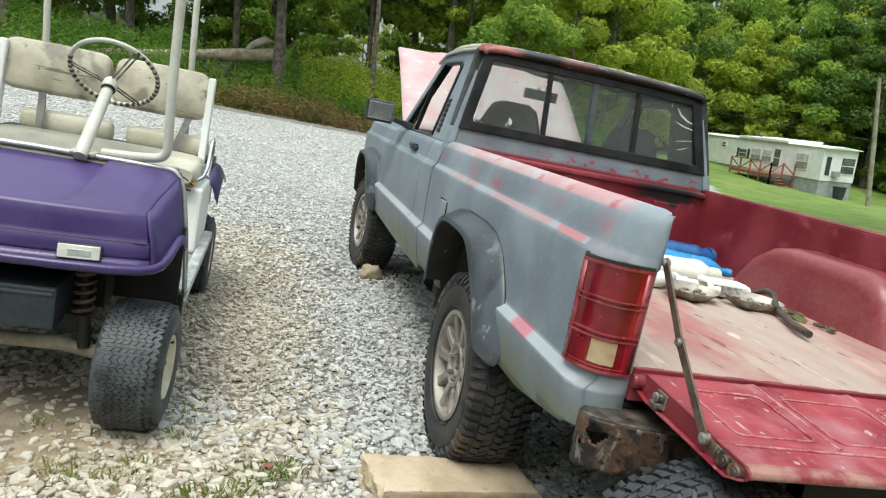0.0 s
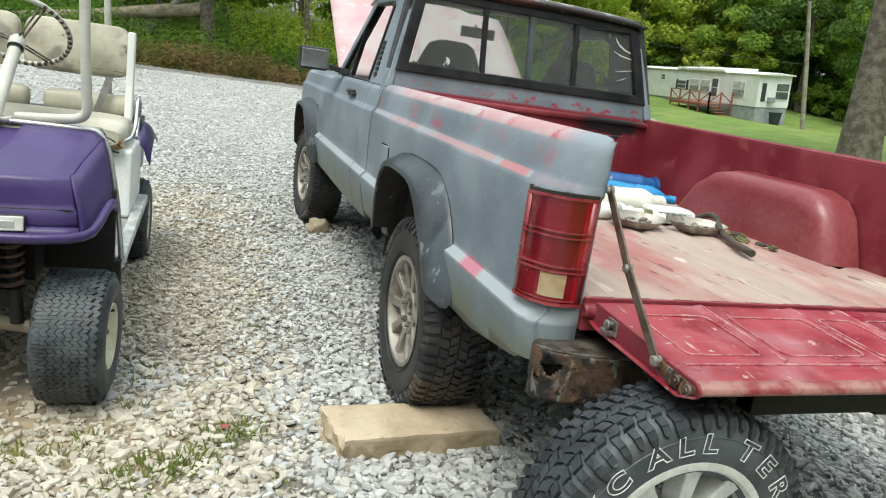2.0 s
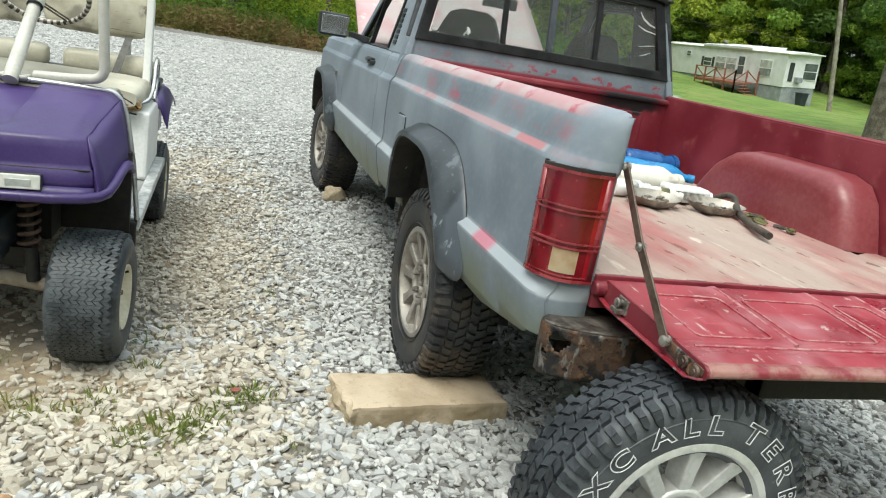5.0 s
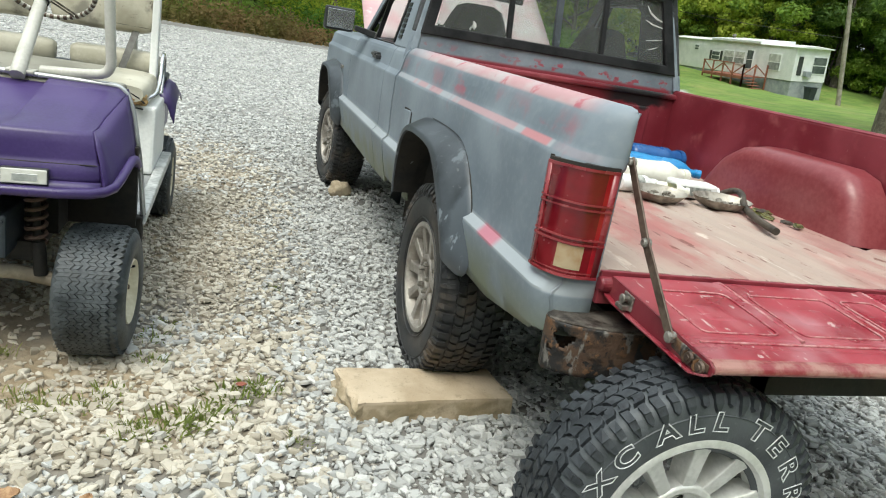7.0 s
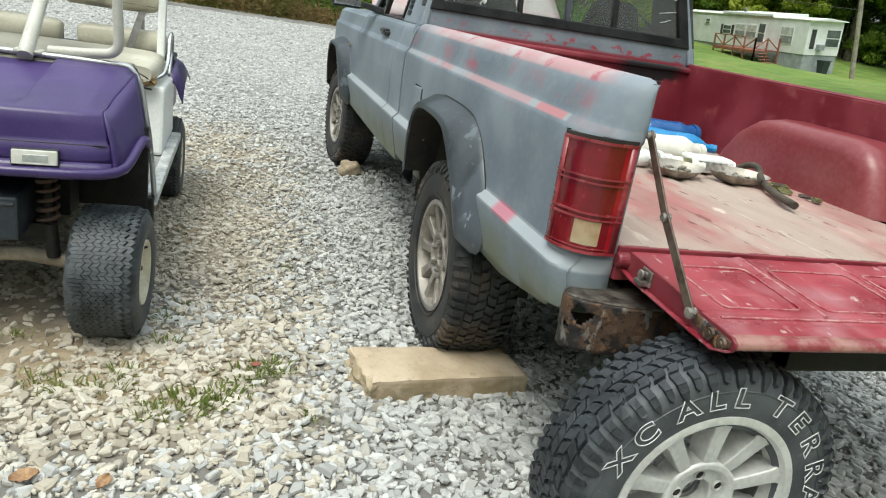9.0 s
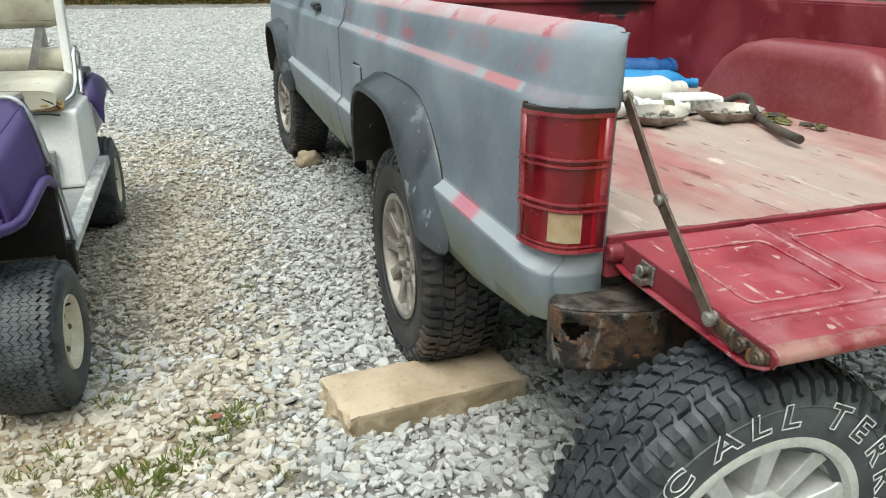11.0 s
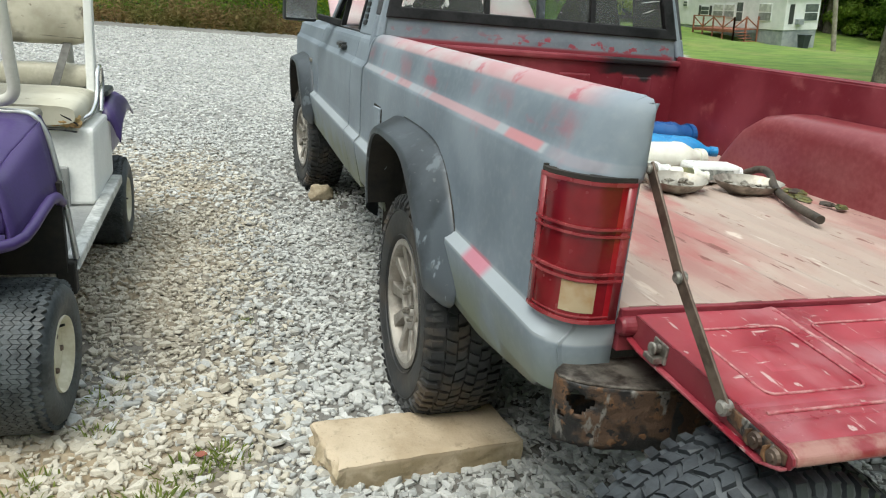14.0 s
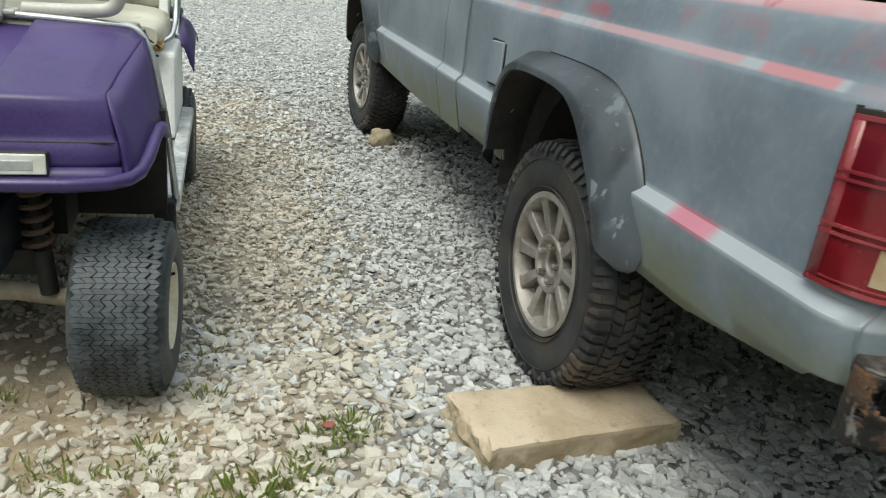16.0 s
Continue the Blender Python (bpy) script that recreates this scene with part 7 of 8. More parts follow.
def brush(name, seed, count, area, height, blade, material, label, dens=None):
    """Upright weeds and stalks scattered over an area."""
    rng = np.random.default_rng(seed)
    x = rng.uniform(area[0], area[1], count)
    y = rng.uniform(area[2], area[3], count)
    clump = np.array([noise.noise(Vector((a * 0.5, b * 0.5, seed))) for a, b in zip(x, y)])
    keep = rng.uniform(-0.6, 0.4, count) < clump
    x, y, clump = x[keep], y[keep], clump[keep]
    n = len(x)
    z = np.array([ground_z(a, b) for a, b in zip(x, y)]) - 0.03
    h = rng.uniform(height[0], height[1], n) * (1 + 0.5 * clump)
    # several leaves up each stalk
    per = 5
    f = np.tile(np.linspace(0.15, 1.0, per), n)
    bx, by, bz, bh = (np.repeat(q, per) for q in (x, y, z, h))
    lean = np.repeat(rng.normal(size=(n, 2)) * 0.22, per, axis=0)
    p = np.stack((bx + lean[:, 0] * bh * f, by + lean[:, 1] * bh * f, bz + bh * f), axis=1)
    k = len(p)
    d = rng.normal(size=(k, 3)) * np.array((1, 1, 0.5)) + np.array((0, 0, 0.5))
    d /= np.linalg.norm(d, axis=1)[:, None]
    s = np.cross(d, rng.normal(size=(k, 3)))
    s /= np.linalg.norm(s, axis=1)[:, None]
    ln = rng.uniform(0.6, 1.4, k)[:, None] * blade
    verts = np.stack((p - d * ln * 0.6, p + s * ln * 0.22, p + d * ln, p - s * ln * 0.22), axis=1).reshape(-1, 3)
    ob = mesh_np(name, verts, np.arange(k * 4).reshape(-1, 4), material)
    return tagged(ob, label, "weeds", kind="stuff")


DRY = leaf_material("dry_brown_weeds", (0.22, 0.145, 0.07), (0.36, 0.26, 0.12), (0.17, 0.19, 0.05))
WEED = leaf_material("green_weeds", (0.085, 0.19, 0.03), (0.17, 0.31, 0.05), (0.24, 0.36, 0.06))
GOLDEN = leaf_material("yellow_green_weeds", (0.26, 0.37, 0.03), (0.42, 0.50, 0.06), (0.48, 0.50, 0.08))
brush("dry_weeds", 1, 5000, (-16, 14, 26.1, 27.6), (0.35, 0.8), 0.13, DRY, "dry brown roadside weeds")
brush("green_weeds", 2, 15000, (-18, 16, 27.2, 34), (0.5, 1.1), 0.14, WEED, "dense green weeds on the bank")
brush("goldenrod", 3, 7000, (0.5, 11, 28.2, 34), (0.8, 1.5), 0.12, GOLDEN, "yellow-green goldenrod patch")


WHITE_SIDING = simple("white_vinyl_siding", (0.68, 0.71, 0.72), (0.79, 0.81, 0.82), 0.6, 0, 1.5, 20, 0.1)
SKIRTING = simple("grey_block_skirting", (0.22, 0.25, 0.27), (0.34, 0.37, 0.38), 0.85, 0, 2, 18, 0.3)
DECK_WOOD = simple("red_brown_deck_wood", (0.20, 0.07, 0.045), (0.33, 0.14, 0.09), 0.8, 0, 3, 30, 0.3)
WINDOW_DARK = simple("dark_window_glass", (0.05, 0.065, 0.07), (0.13, 0.15, 0.15), 0.12, 0, 0.8, 10, 0.02)
CURTAIN = simple("pale_curtain_behind_glass", (0.42, 0.44, 0.42), (0.58, 0.60, 0.57), 0.25, 0, 3, 14, 0.1)
SHUTTER = simple("dark_shutter", (0.02, 0.025, 0.025), (0.045, 0.05, 0.05), 0.6, 0, 3, 30, 0.1)
POLE_WOOD = simple("weathered_pole_wood", (0.20, 0.18, 0.15), (0.34, 0.31, 0.27), 0.9, 0, 3, 30, 0.4)


def house_window(h, side, a, z0, w, hgt, curtain=True, shutters=False):
    """A window on the long side ('w', along y) or on the end ('s', along x)."""
    wn_ = new("window")
    wn_.parent = h
    def rect(u0, u1, za, zb, d0, d1):
        bm = bmesh.new()
        if side == "w":
            box(bm, HX0 - d1, HX0 - d0, u0, u1, za, zb)
        else:
            box(bm, u0, u1, HY0 - d1, HY0 - d0, za, zb)
        return bm
    part("frame", rect(a, a + w, z0, z0 + hgt, 0.0, 0.05), WHITE_SIDING, wn_, bevel=0.01)
    half = z0 + hgt * 0.5
    part("pane", rect(a + 0.06, a + w - 0.06, half + 0.03, z0 + hgt - 0.06, 0.045, 0.06), CURTAIN if curtain else WINDOW_DARK, wn_)
    part("pane", rect(a + 0.06, a + w - 0.06, z0 + 0.06, half - 0.03, 0.045, 0.056), WINDOW_DARK if not curtain else CURTAIN_DIM, wn_)
    if shutters:
        for u in (a - 0.32, a + w + 0.02):
            part("shutter", rect(u, u + 0.3, z0 - 0.03, z0 + hgt + 0.03, 0.0, 0.04), SHUTTER, wn_, bevel=0.008)


CURTAIN_DIM = simple("shaded_curtain_behind_glass", (0.20, 0.22, 0.22), (0.32, 0.34, 0.33), 0.2, 0, 3, 14, 0.1)
HX0, HX1, HY0, HY1 = 40.0, 43.1, 45.3, 62.5
DECK_Y = 48.0
HZ0, HZ1 = -1.75, 0.72


def build_house():
    h = thing("mobile_home", pose(0, 0, 0), "white mobile home with a wooden deck, on a grassy slope", "mobile home")
    bm = bmesh.new()
    box(bm, HX0, HX1, HY0, HY1, HZ0, HZ1)
    part("wall", bm, WHITE_SIDING, h, bevel=0.02)
    for k in range(12):
        bm = bmesh.new()
        z = HZ0 + 0.2 * (k + 1)
        box(bm, HX0 - 0.008, HX0 + 0.01, HY0, HY1, z, z + 0.015)
        box(bm, HX0, HX1, HY0 - 0.008, HY0 + 0.01, z, z + 0.015)
        part("siding_lap", bm, WHITE_SIDING, h)
    bm = bmesh.new()
    box(bm, HX0 + 0.05, HX1 - 0.05, HY0 + 0.05, HY1 - 0.05, HZ0 - 1.6, HZ0)
    part("skirting", bm, SKIRTING, h)
    bm = bmesh.new()
    prism(bm, [(HX0 - 0.08, HZ1 - 0.02), (HX0 - 0.08, HZ1 + 0.05), ((HX0 + HX1) / 2, HZ1 + 0.20), (HX1 + 0.12, HZ1 + 0.05), (HX1 + 0.12, HZ1 - 0.02)], "y", HY0 - 0.30, HY1 + 0.2)
    part("roof", bm, WHITE_SIDING, h, "low white metal roof", bevel=0.02)
    bm = bmesh.new()
    prism(bm, [(HX0 - 0.15, HZ1 + 0.06), (HX0 - 0.15, HZ1 + 0.26), (HX1 + 0.1, HZ1 + 0.40), (HX1 + 0.1, HZ1 + 0.20)], "y", HY0 + 4.0, HY0 + 10.5)
    part("porch_roof", bm, WHITE_SIDING, h, bevel=0.02)
    bm = bmesh.new()
    lathe(bm, [(0, 0.0), (0, 0.12), (0.35, 0.12), (0.36, 0.2), (0.5, 0.16), (0.52, 0)], "z", (HX0 + 1.0, HY0 + 9.0, HZ1 + 0.15), 12)
    part("roof_vent", bm, STEEL_BRIGHT, h)
    house_window(h, "w", HY0 + 1.45, -1.15, 1.45, 1.30)
    house_window(h, "w", HY0 + 4.70, -1.30, 0.85, 1.55, False)
    house_window(h, "w", HY0 + 5.75, -1.0, 1.35, 1.05)
    house_window(h, "w", HY0 + 7.20, -1.0, 1.35, 1.05)
    house_window(h, "w", HY0 + 9.10, -0.88, 1.15, 0.75, False, True)
    house_window(h, "w", HY0 + 12.3, -0.25, 0.65, 0.52, False)
    house_window(h, "s", HX0 + 1.65, -1.15, 1.30, 1.30, False, False)
    bm = bmesh.new()
    box(bm, HX0 + 0.35, HX0 + 0.75, HY0 - 0.04, HY0, -1.30, 0.10)
    part("dark_panel", bm, SHUTTER, h)
    bm = bmesh.new()
    box(bm, HX0 + 0.95, HX0 + 1.50, HY0 - 0.35, HY0, -1.35, -0.95)
    part("window_cooler", bm, SKIRTING, h, bevel=0.03)
    # deck with rails and steps
    deck = tagged(new("deck"), "red-brown wooden deck with cross-braced rails", "deck")
    bm = bmesh.new()
    n = 14
    for k in range(n):
        x = HX0 - 2.3 + k * 2.2 / n
        box(bm, x, x + 0.14, DECK_Y, DECK_Y + 5.2, HZ0 - 0.06, HZ0)
    part("deck_boards", bm, DECK_WOOD, deck)
    for y in [DECK_Y + 1.3 * k for k in range(5)]:
        bm = bmesh.new()
        box(bm, HX0 - 2.35, HX0 - 2.25, y - 0.05, y + 0.05, HZ0 - 1.4, HZ0 + 0.95)
        part("post", bm, DECK_WOOD, deck)
    for k in range(4):
        y = DECK_Y + 1.3 * k
        bm = bmesh.new()
        tube(bm, [(HX0 - 2.3, y, HZ0 + (0.1 if k % 2 else 0.85)), (HX0 - 2.3, y + 1.3, HZ0 + (0.85 if k % 2 else 0.1))], 0.05, 4)
        part("brace", bm, DECK_WOOD, deck)
    bm = bmesh.new()
    box(bm, HX0 - 2.36, HX0 - 2.24, DECK_Y + 1.3, DECK_Y + 5.2, HZ0 + 0.9, HZ0 + 0.97)
    box(bm, HX0 - 2.36, HX0 - 2.24, DECK_Y, DECK_Y + 5.2, HZ0 - 0.22, HZ0 - 0.04)
    part("rail", bm, DECK_WOOD, deck)
    for x in (HX0 - 2.3, HX0 - 1.2, HX0 - 0.1):
        bm = bmesh.new()
        box(bm, x - 0.05, x + 0.05, DECK_Y - 0.05, (DECK_Y + 0.05), HZ0 - 1.4, HZ0 + 0.95)
        part("post", bm, DECK_WOOD, deck)
    for k in range(2):
        bm = bmesh.new()
        tube(bm, [(HX0 - 2.3 + 1.1 * k, DECK_Y, HZ0 + (0.9 if k else 0.1)), (HX0 - 1.2 + 1.1 * k, DECK_Y, HZ0 + (0.1 if k else 0.9))], 0.05, 4)
        part("brace", bm, DECK_WOOD, deck)
    bm = bmesh.new()
    for k in range(4):
        z = HZ0 - 0.2 * (k + 1)
        y = DECK_Y - 0.28 * (k + 1)
        box(bm, HX0 - 2.2, HX0 - 1.2, y, y + 0.3, z - 0.05, z)
    part("steps", bm, DECK_WOOD, deck)
    # bin beside the end wall
    gx, gy = HX0 + 1.2, HY0 - 0.9
    gz = ground_z(gx, gy)
    b = thing("wheelie_bin", pose(gx, gy, gz), "dark plastic wheeled bin beside the house", "bin")
    bm = bmesh.new()
    skin(bm, [[(-0.24, -0.26, 0), (0.24, -0.26, 0), (0.24, 0.26, 0), (-0.24, 0.26, 0)], [(-0.32, -0.36, 1.0), (0.32, -0.36, 1.0), (0.32, 0.36, 1.0), (-0.32, 0.36, 1.0)]], close=True, caps=True)
    part("body", bm, BOX_BLUE, b, bevel=0.03)
    bm = bmesh.new()
    box(bm, -0.35, 0.35, -0.40, 0.40, 1.0, 1.08)
    part("lid", bm, BOX_BLUE, b, bevel=0.03)


build_house()


def pole(x, y, hgt, r, name, label, cat, mat, lean=-0.05):
    bm = bmesh.new()
    z = ground_z(x, y)
    tube(bm, [(x, y, z - 0.3), (x + lean * 0.5 + 0.03, y, z + hgt * 0.5), (x + lean, y, z + hgt)], r, 10, radii=[r * 1.1, r, r * 0.8])
    return solo(name, bm, mat, Matrix(), label, cat, smooth=True)


pole(41.0, 41.2, 9.0, 0.16, "utility_pole", "weathered grey wooden utility pole", "pole", POLE_WOOD, -1.4)


LOG_BARK = simple("weathered_tan_bark", (0.17, 0.145, 0.105), (0.36, 0.31, 0.235), 0.95, 0, 4, 24, 0.9, 0.03)


def fallen_log():
    t = thing("fallen_log", pose(0, 0, 0), "weathered fallen tree trunk lying on the bank", "log")
    bm = bmesh.new()
    pts = [(-8.5, 30.0, 1.62), (-7.0, 29.9, 1.78), (-5.2, 29.8, 1.93), (-3.8, 29.8, 2.10), (-2.2, 29.8, 2.27), (-0.75, 29.75, 2.40)]
    tube(bm, pts, 0.2, 12, radii=[0.19, 0.22, 0.23, 0.25, 0.27, 0.30])
    for v in bm.verts:
        v.co += Vector((0.0, 0.03, 0.04)) * noise.noise(v.co * 2.5)
    part("trunk", bm, LOG_BARK, t, smooth=True)
    bm = bmesh.new()
    tube(bm, [(-2.0, 29.75, 2.35), (-1.6, 29.7, 2.75), (-1.15, 29.6, 2.98), (-0.85, 29.6, 2.92)], 0.12, 8, radii=[0.12, 0.16, 0.15, 0.05])
    part("branch_stub", bm, POLE_WOOD, t, smooth=True)


fallen_log()
for k, (x, y, h, r) in enumerate(((3.3, 29.5, 9.0, 0.10), (-2.4, 31, 10, 0.13), (-11.0, 30.5, 11, 0.16), (8.0, 36, 12, 0.2))):
    pole(x, y, h, r, "bare_trunk", "slim bare grey tree trunk among the weeds", "tree trunk", BARK)


def cable(a, b, sag, r=0.02):
    bm = bmesh.new()
    a, b = Vector(a), Vector(b)
    tube(bm, [a.lerp(b, k / 16) - Vector((0, 0, sag * 4 * (k / 16) * (1 - k / 16))) for k in range(17)], r, 5)
    solo("overhead_cable", bm, BLACK_RUBBER, Matrix(), "thin black overhead service cable", "cable")


cable((40.6, 41.2, 1.6), (24, 62, 5.2), 0.5)

# ---- gravel and small things on the ground ----
def stone_material():
    g = Graph("crushed_limestone_chips")
    r = g.island()
    x, y = g.axis(0), g.axis(1)
    grey = g.mix(g.ramp(r, 0.0, 1.0), (0.345, 0.351, 0.345), (0.53, 0.534, 0.520))
    fr = g.math("FRACT", g.math("MULTIPLY", r, 7.31))
    grey = g.mix(g.ramp(fr, 0.82, 0.95), grey, (0.60, 0.60, 0.585))
    tan = g.mix(g.ramp(r, 0.0, 1.0), (0.375, 0.335, 0.268), (0.545, 0.503, 0.425))
    lane = g.math("MULTIPLY", g.band(x, -2.9, -0.40, 0.40), g.math("MULTIPLY", g.ramp(y, -0.20, 0.75, 0.30, 1), g.ramp(y, 3.2, 5.8, 1, 0)))
    wet = g.math("MULTIPLY", lane, g.ramp(g.noise(1.3, 5), 0.22, 0.55))
    pick = g.ramp(g.math("SUBTRACT", wet, g.math("MULTIPLY", g.math("FRACT", g.math("MULTIPLY", r, 3.7)), 0.80)), -0.05, 0.25)
    col = g.mix(pick, grey, tan)
    col = g.mix(g.ramp(g.noise(120, 3), 0.5, 0.75, 0, 0.35), col, (0.26, 0.24, 0.20))
    g.set(Base_Color=col, Roughness=0.85)
    g.bump(g.noise(160, 3), 0.3, 0.003)
    return g.mat


def scatter_stones(name, seed, regions, label):
    """Flat chips: a ring of five points at the foot, one at the shoulder and one drawn in on top."""
    rng = np.random.default_rng(seed)
    xs, ys, ls = [], [], []
    for x0, x1, y0, y1, per, lo, hi in regions:
        n = int((x1 - x0) * (y1 - y0) * per)
        xs.append(rng.uniform(x0, x1, n))
        ys.append(rng.uniform(y0, y1, n))
        ls.append(lo * (hi / lo) ** (rng.uniform(0, 1, n) ** 1.5))
    x, y, ln = np.concatenate(xs), np.concatenate(ys), np.concatenate(ls)
    # fewer chips where the ground is bare mud
    bare = np.array([noise.noise(Vector((a * 1.1 + 5, b * 1.1, 0.7))) for a, b in zip(x, y)])
    lane = np.clip(1.4 - np.abs(x + 1.50) / 0.58, 0, 1) * np.clip(1.5 - np.abs(y - 0.92) / 0.42, 0, 1)
    keep = rng.uniform(0, 1, len(x)) > np.clip(lane * 0.62 + bare * lane * 1.6, 0, 0.93)
    # none on the lawn
    keep &= x - 0.60 * y + rng.normal(size=len(x)) * 0.15 < 2.25
    x, y, ln, lane = x[keep], y[keep], ln[keep], lane[keep]
    n = len(x)
    k = 5
    ang = np.linspace(0, 2 * np.pi, k, endpoint=False)[None, :] + rng.uniform(-0.42, 0.42, (n, k)) + rng.uniform(0, 6.28, (n, 1))
    rad = rng.uniform(0.45, 1.25, (n, k)) * ln[:, None] * 0.5
    asp = rng.uniform(0.45, 0.85, n)[:, None]
    th = (ln * rng.uniform(0.12, 0.30, n))[:, None]
    bx, by = rad * np.cos(ang), rad * np.sin(ang) * asp
    sh = rng.uniform(0.62, 0.86, (n, k))
    foot = np.stack((bx * 0.96, by * 0.96, np.zeros((n, k)) - th * 0.4), axis=2)
    shoulder = np.stack((bx, by, th * rng.uniform(0.50, 0.74, (n, k))), axis=2)
    top = np.stack((bx * sh, by * sh, th * rng.uniform(0.94, 1.03, (n, k))), axis=2)
    pts = np.concatenate((foot, shoulder, top), axis=1)
    a, b = rng.normal(size=n) * 0.24, rng.normal(size=n) * 0.24
    spin = rng.uniform(0, 6.28, n)
    def rot(p, t, i, j):
        c, s = np.cos(t)[:, None], np.sin(t)[:, None]
        u, v = p[:, :, i] * c - p[:, :, j] * s, p[:, :, i] * s + p[:, :, j] * c
        p[:, :, i], p[:, :, j] = u, v
    rot(pts, spin, 0, 1)
    rot(pts, a, 1, 2)
    rot(pts, b, 0, 2)
    base = rng.uniform(-0.003, 0.012, n) * (1 - 0.8 * lane) - th[:, 0] * 0.15
    rise = np.array([ground_z(a, b) - flat_z(a) for a, b in zip(x, y)])
    pts += np.stack((x, y, base + rise), axis=1)[:, None, :]
    faces = []
    for i in range(k):
        j = (i + 1) % k
        faces += [(i, j, k + j), (i, k + j, k + i), (k + i, k + j, 2 * k + j), (k + i, 2 * k + j, 2 * k + i)]
    faces += [(2 * k, 2 * k + 1, 2 * k + 2), (2 * k, 2 * k + 2, 2 * k + 3), (2 * k, 2 * k + 3, 2 * k + 4)]
    f = (np.array(faces)[None, :, :] + (np.arange(n) * 3 * k)[:, None, None]).reshape(-1, 3)
    ob = mesh_np(name, pts.reshape(-1, 3), f, STONE, TILT)
    return tagged(ob, label, "gravel", kind="stuff")


STONE = stone_material()
scatter_stones("gravel", 5, [(-2.4, 2.0, -0.7, 1.2, 4000, 0.018, 0.064), (-2.4, 2.0, 1.2, 3.2, 3600, 0.016, 0.052), (-3.0, 2.6, 3.2, 6.5, 1300, 0.026, 0.060), (-5.0, 5.0, 6.5, 13.0, 330, 0.035, 0.075), (-4.2, -2.4, -3.5, 6.5, 420, 0.03, 0.07), (2.0, 3.4, -3.5, 6.5, 420, 0.03, 0.07), (-2.4, 2.0, -3.5, -0.7, 420, 0.03, 0.07), (-7.0, 7.0, 13.0, 23.8, 80, 0.05, 0.11)], "loose grey and tan crushed stone")


def slab():
    bm = bmesh.new()
    corners = [(-0.246, 0.532), (0.276, 0.572), (0.247, 0.773), (-0.290, 0.758)]
    nx, ny, nz = 40, 16, 6
    def at(u, v, w):
        a = Vector(corners[0]).lerp(Vector(corners[1]), u)
        b = Vector(corners[3]).lerp(Vector(corners[2]), u)
        p = a.lerp(b, v)
        q = Vector((p.x, p.y, -0.012 + 0.094 * w))
        rough = 0.0025 * noise.noise(q * 9) + 0.0012 * noise.noise(q * 60)
        e = min(u * 0.55, (1 - u) * 0.55, v * 0.23, (1 - v) * 0.23)
        cut = (0.005 + 0.004 * noise.noise(q * 14)) * max(0, 1 - e / 0.020) ** 1.5 if w == 1 else 0
        out = Vector((u - 0.5, (v - 0.5), 0))
        if u in (0, 1) or v in (0, 1):
            chip = (0.034 if u == 0 else 0.0035) * noise.noise(Vector((q.x * 20, q.y * 20, q.z * 34))) + (0.012 * (1 - w) if u == 0 else 0)
            q += out.normalized() * chip
        q.z += rough - cut
        return tuple(q)
    grid = lambda f, n, m: skin(bm, [[f(i / n, j / m) for j in range(m + 1)] for i in range(n + 1)])
    grid(lambda u, v: at(u, v, 1), nx, ny)
    grid(lambda u, w: at(u, 0, w), nx, nz)
    grid(lambda u, w: at(u, 1, w), nx, nz)
    grid(lambda v, w: at(0, v, w), ny, nz)
    grid(lambda v, w: at(1, v, w), ny, nz)
    bmesh.ops.remove_doubles(bm, verts=bm.verts[:], dist=0.0015)
    g = Graph("weathered_sandstone")
    a, b, c = g.noise(5, 6), g.noise(30, 5), g.noise(110, 3)
    col = g.mix(g.ramp(a, 0.35, 0.66), (0.40, 0.312, 0.212), (0.56, 0.458, 0.338))
    col = g.mix(g.ramp(b, 0.56, 0.72, 0, 0.55), col, (0.27, 0.22, 0.15))
    col = g.mix(g.ramp(c, 0.62, 0.74, 0, 0.5), col, (0.16, 0.13, 0.095))
    # sides turn darker olive brown below the top edge, in noise patches
    side = g.math("MULTIPLY", g.ramp(g.axis(2), 0.062, 0.072, 1, 0), g.ramp(g.noise(14, 5, shift=6), 0.40, 0.60, 0.25, 0.9))
    col = g.mix(g.math("MULTIPLY", side, 0.7), col, (0.21, 0.165, 0.085))
    g.set(Base_Color=col, Roughness=0.9)
    g.bump(g.math("ADD", b, g.math("MULTIPLY", c, 0.6)), 0.4, 0.008)
    solo("stone_slab", bm, g.mat, TILT, "flat tan sandstone slab chocked behind the rear wheel", "stone slab")


slab()


def rock(x, y, z, sx, sy, sz, rz, label):
    bm = bmesh.new()
    blob(bm, scaled(0, 0, 0, sx, sy, sz), 3, 0.35, 3)
    for v in bm.verts:
        v.co.z = max(v.co.z, -sz * 0.75)
        v.co += v.co.normalized() * 0.006 * noise.noise(v.co * 30)
    solo("rock", bm, simple("tan_rock", (0.30, 0.24, 0.16), (0.46, 0.385, 0.28), 0.9, 0, 9, 60, 0.5, 0.006), TILT @ pose(x, y, z, 0, 0, rz), label, "rock", smooth=True)


rock(0.085, 3.455, 0.045, 0.085, 0.06, 0.065, 15, "tan rock chocking the front wheel")


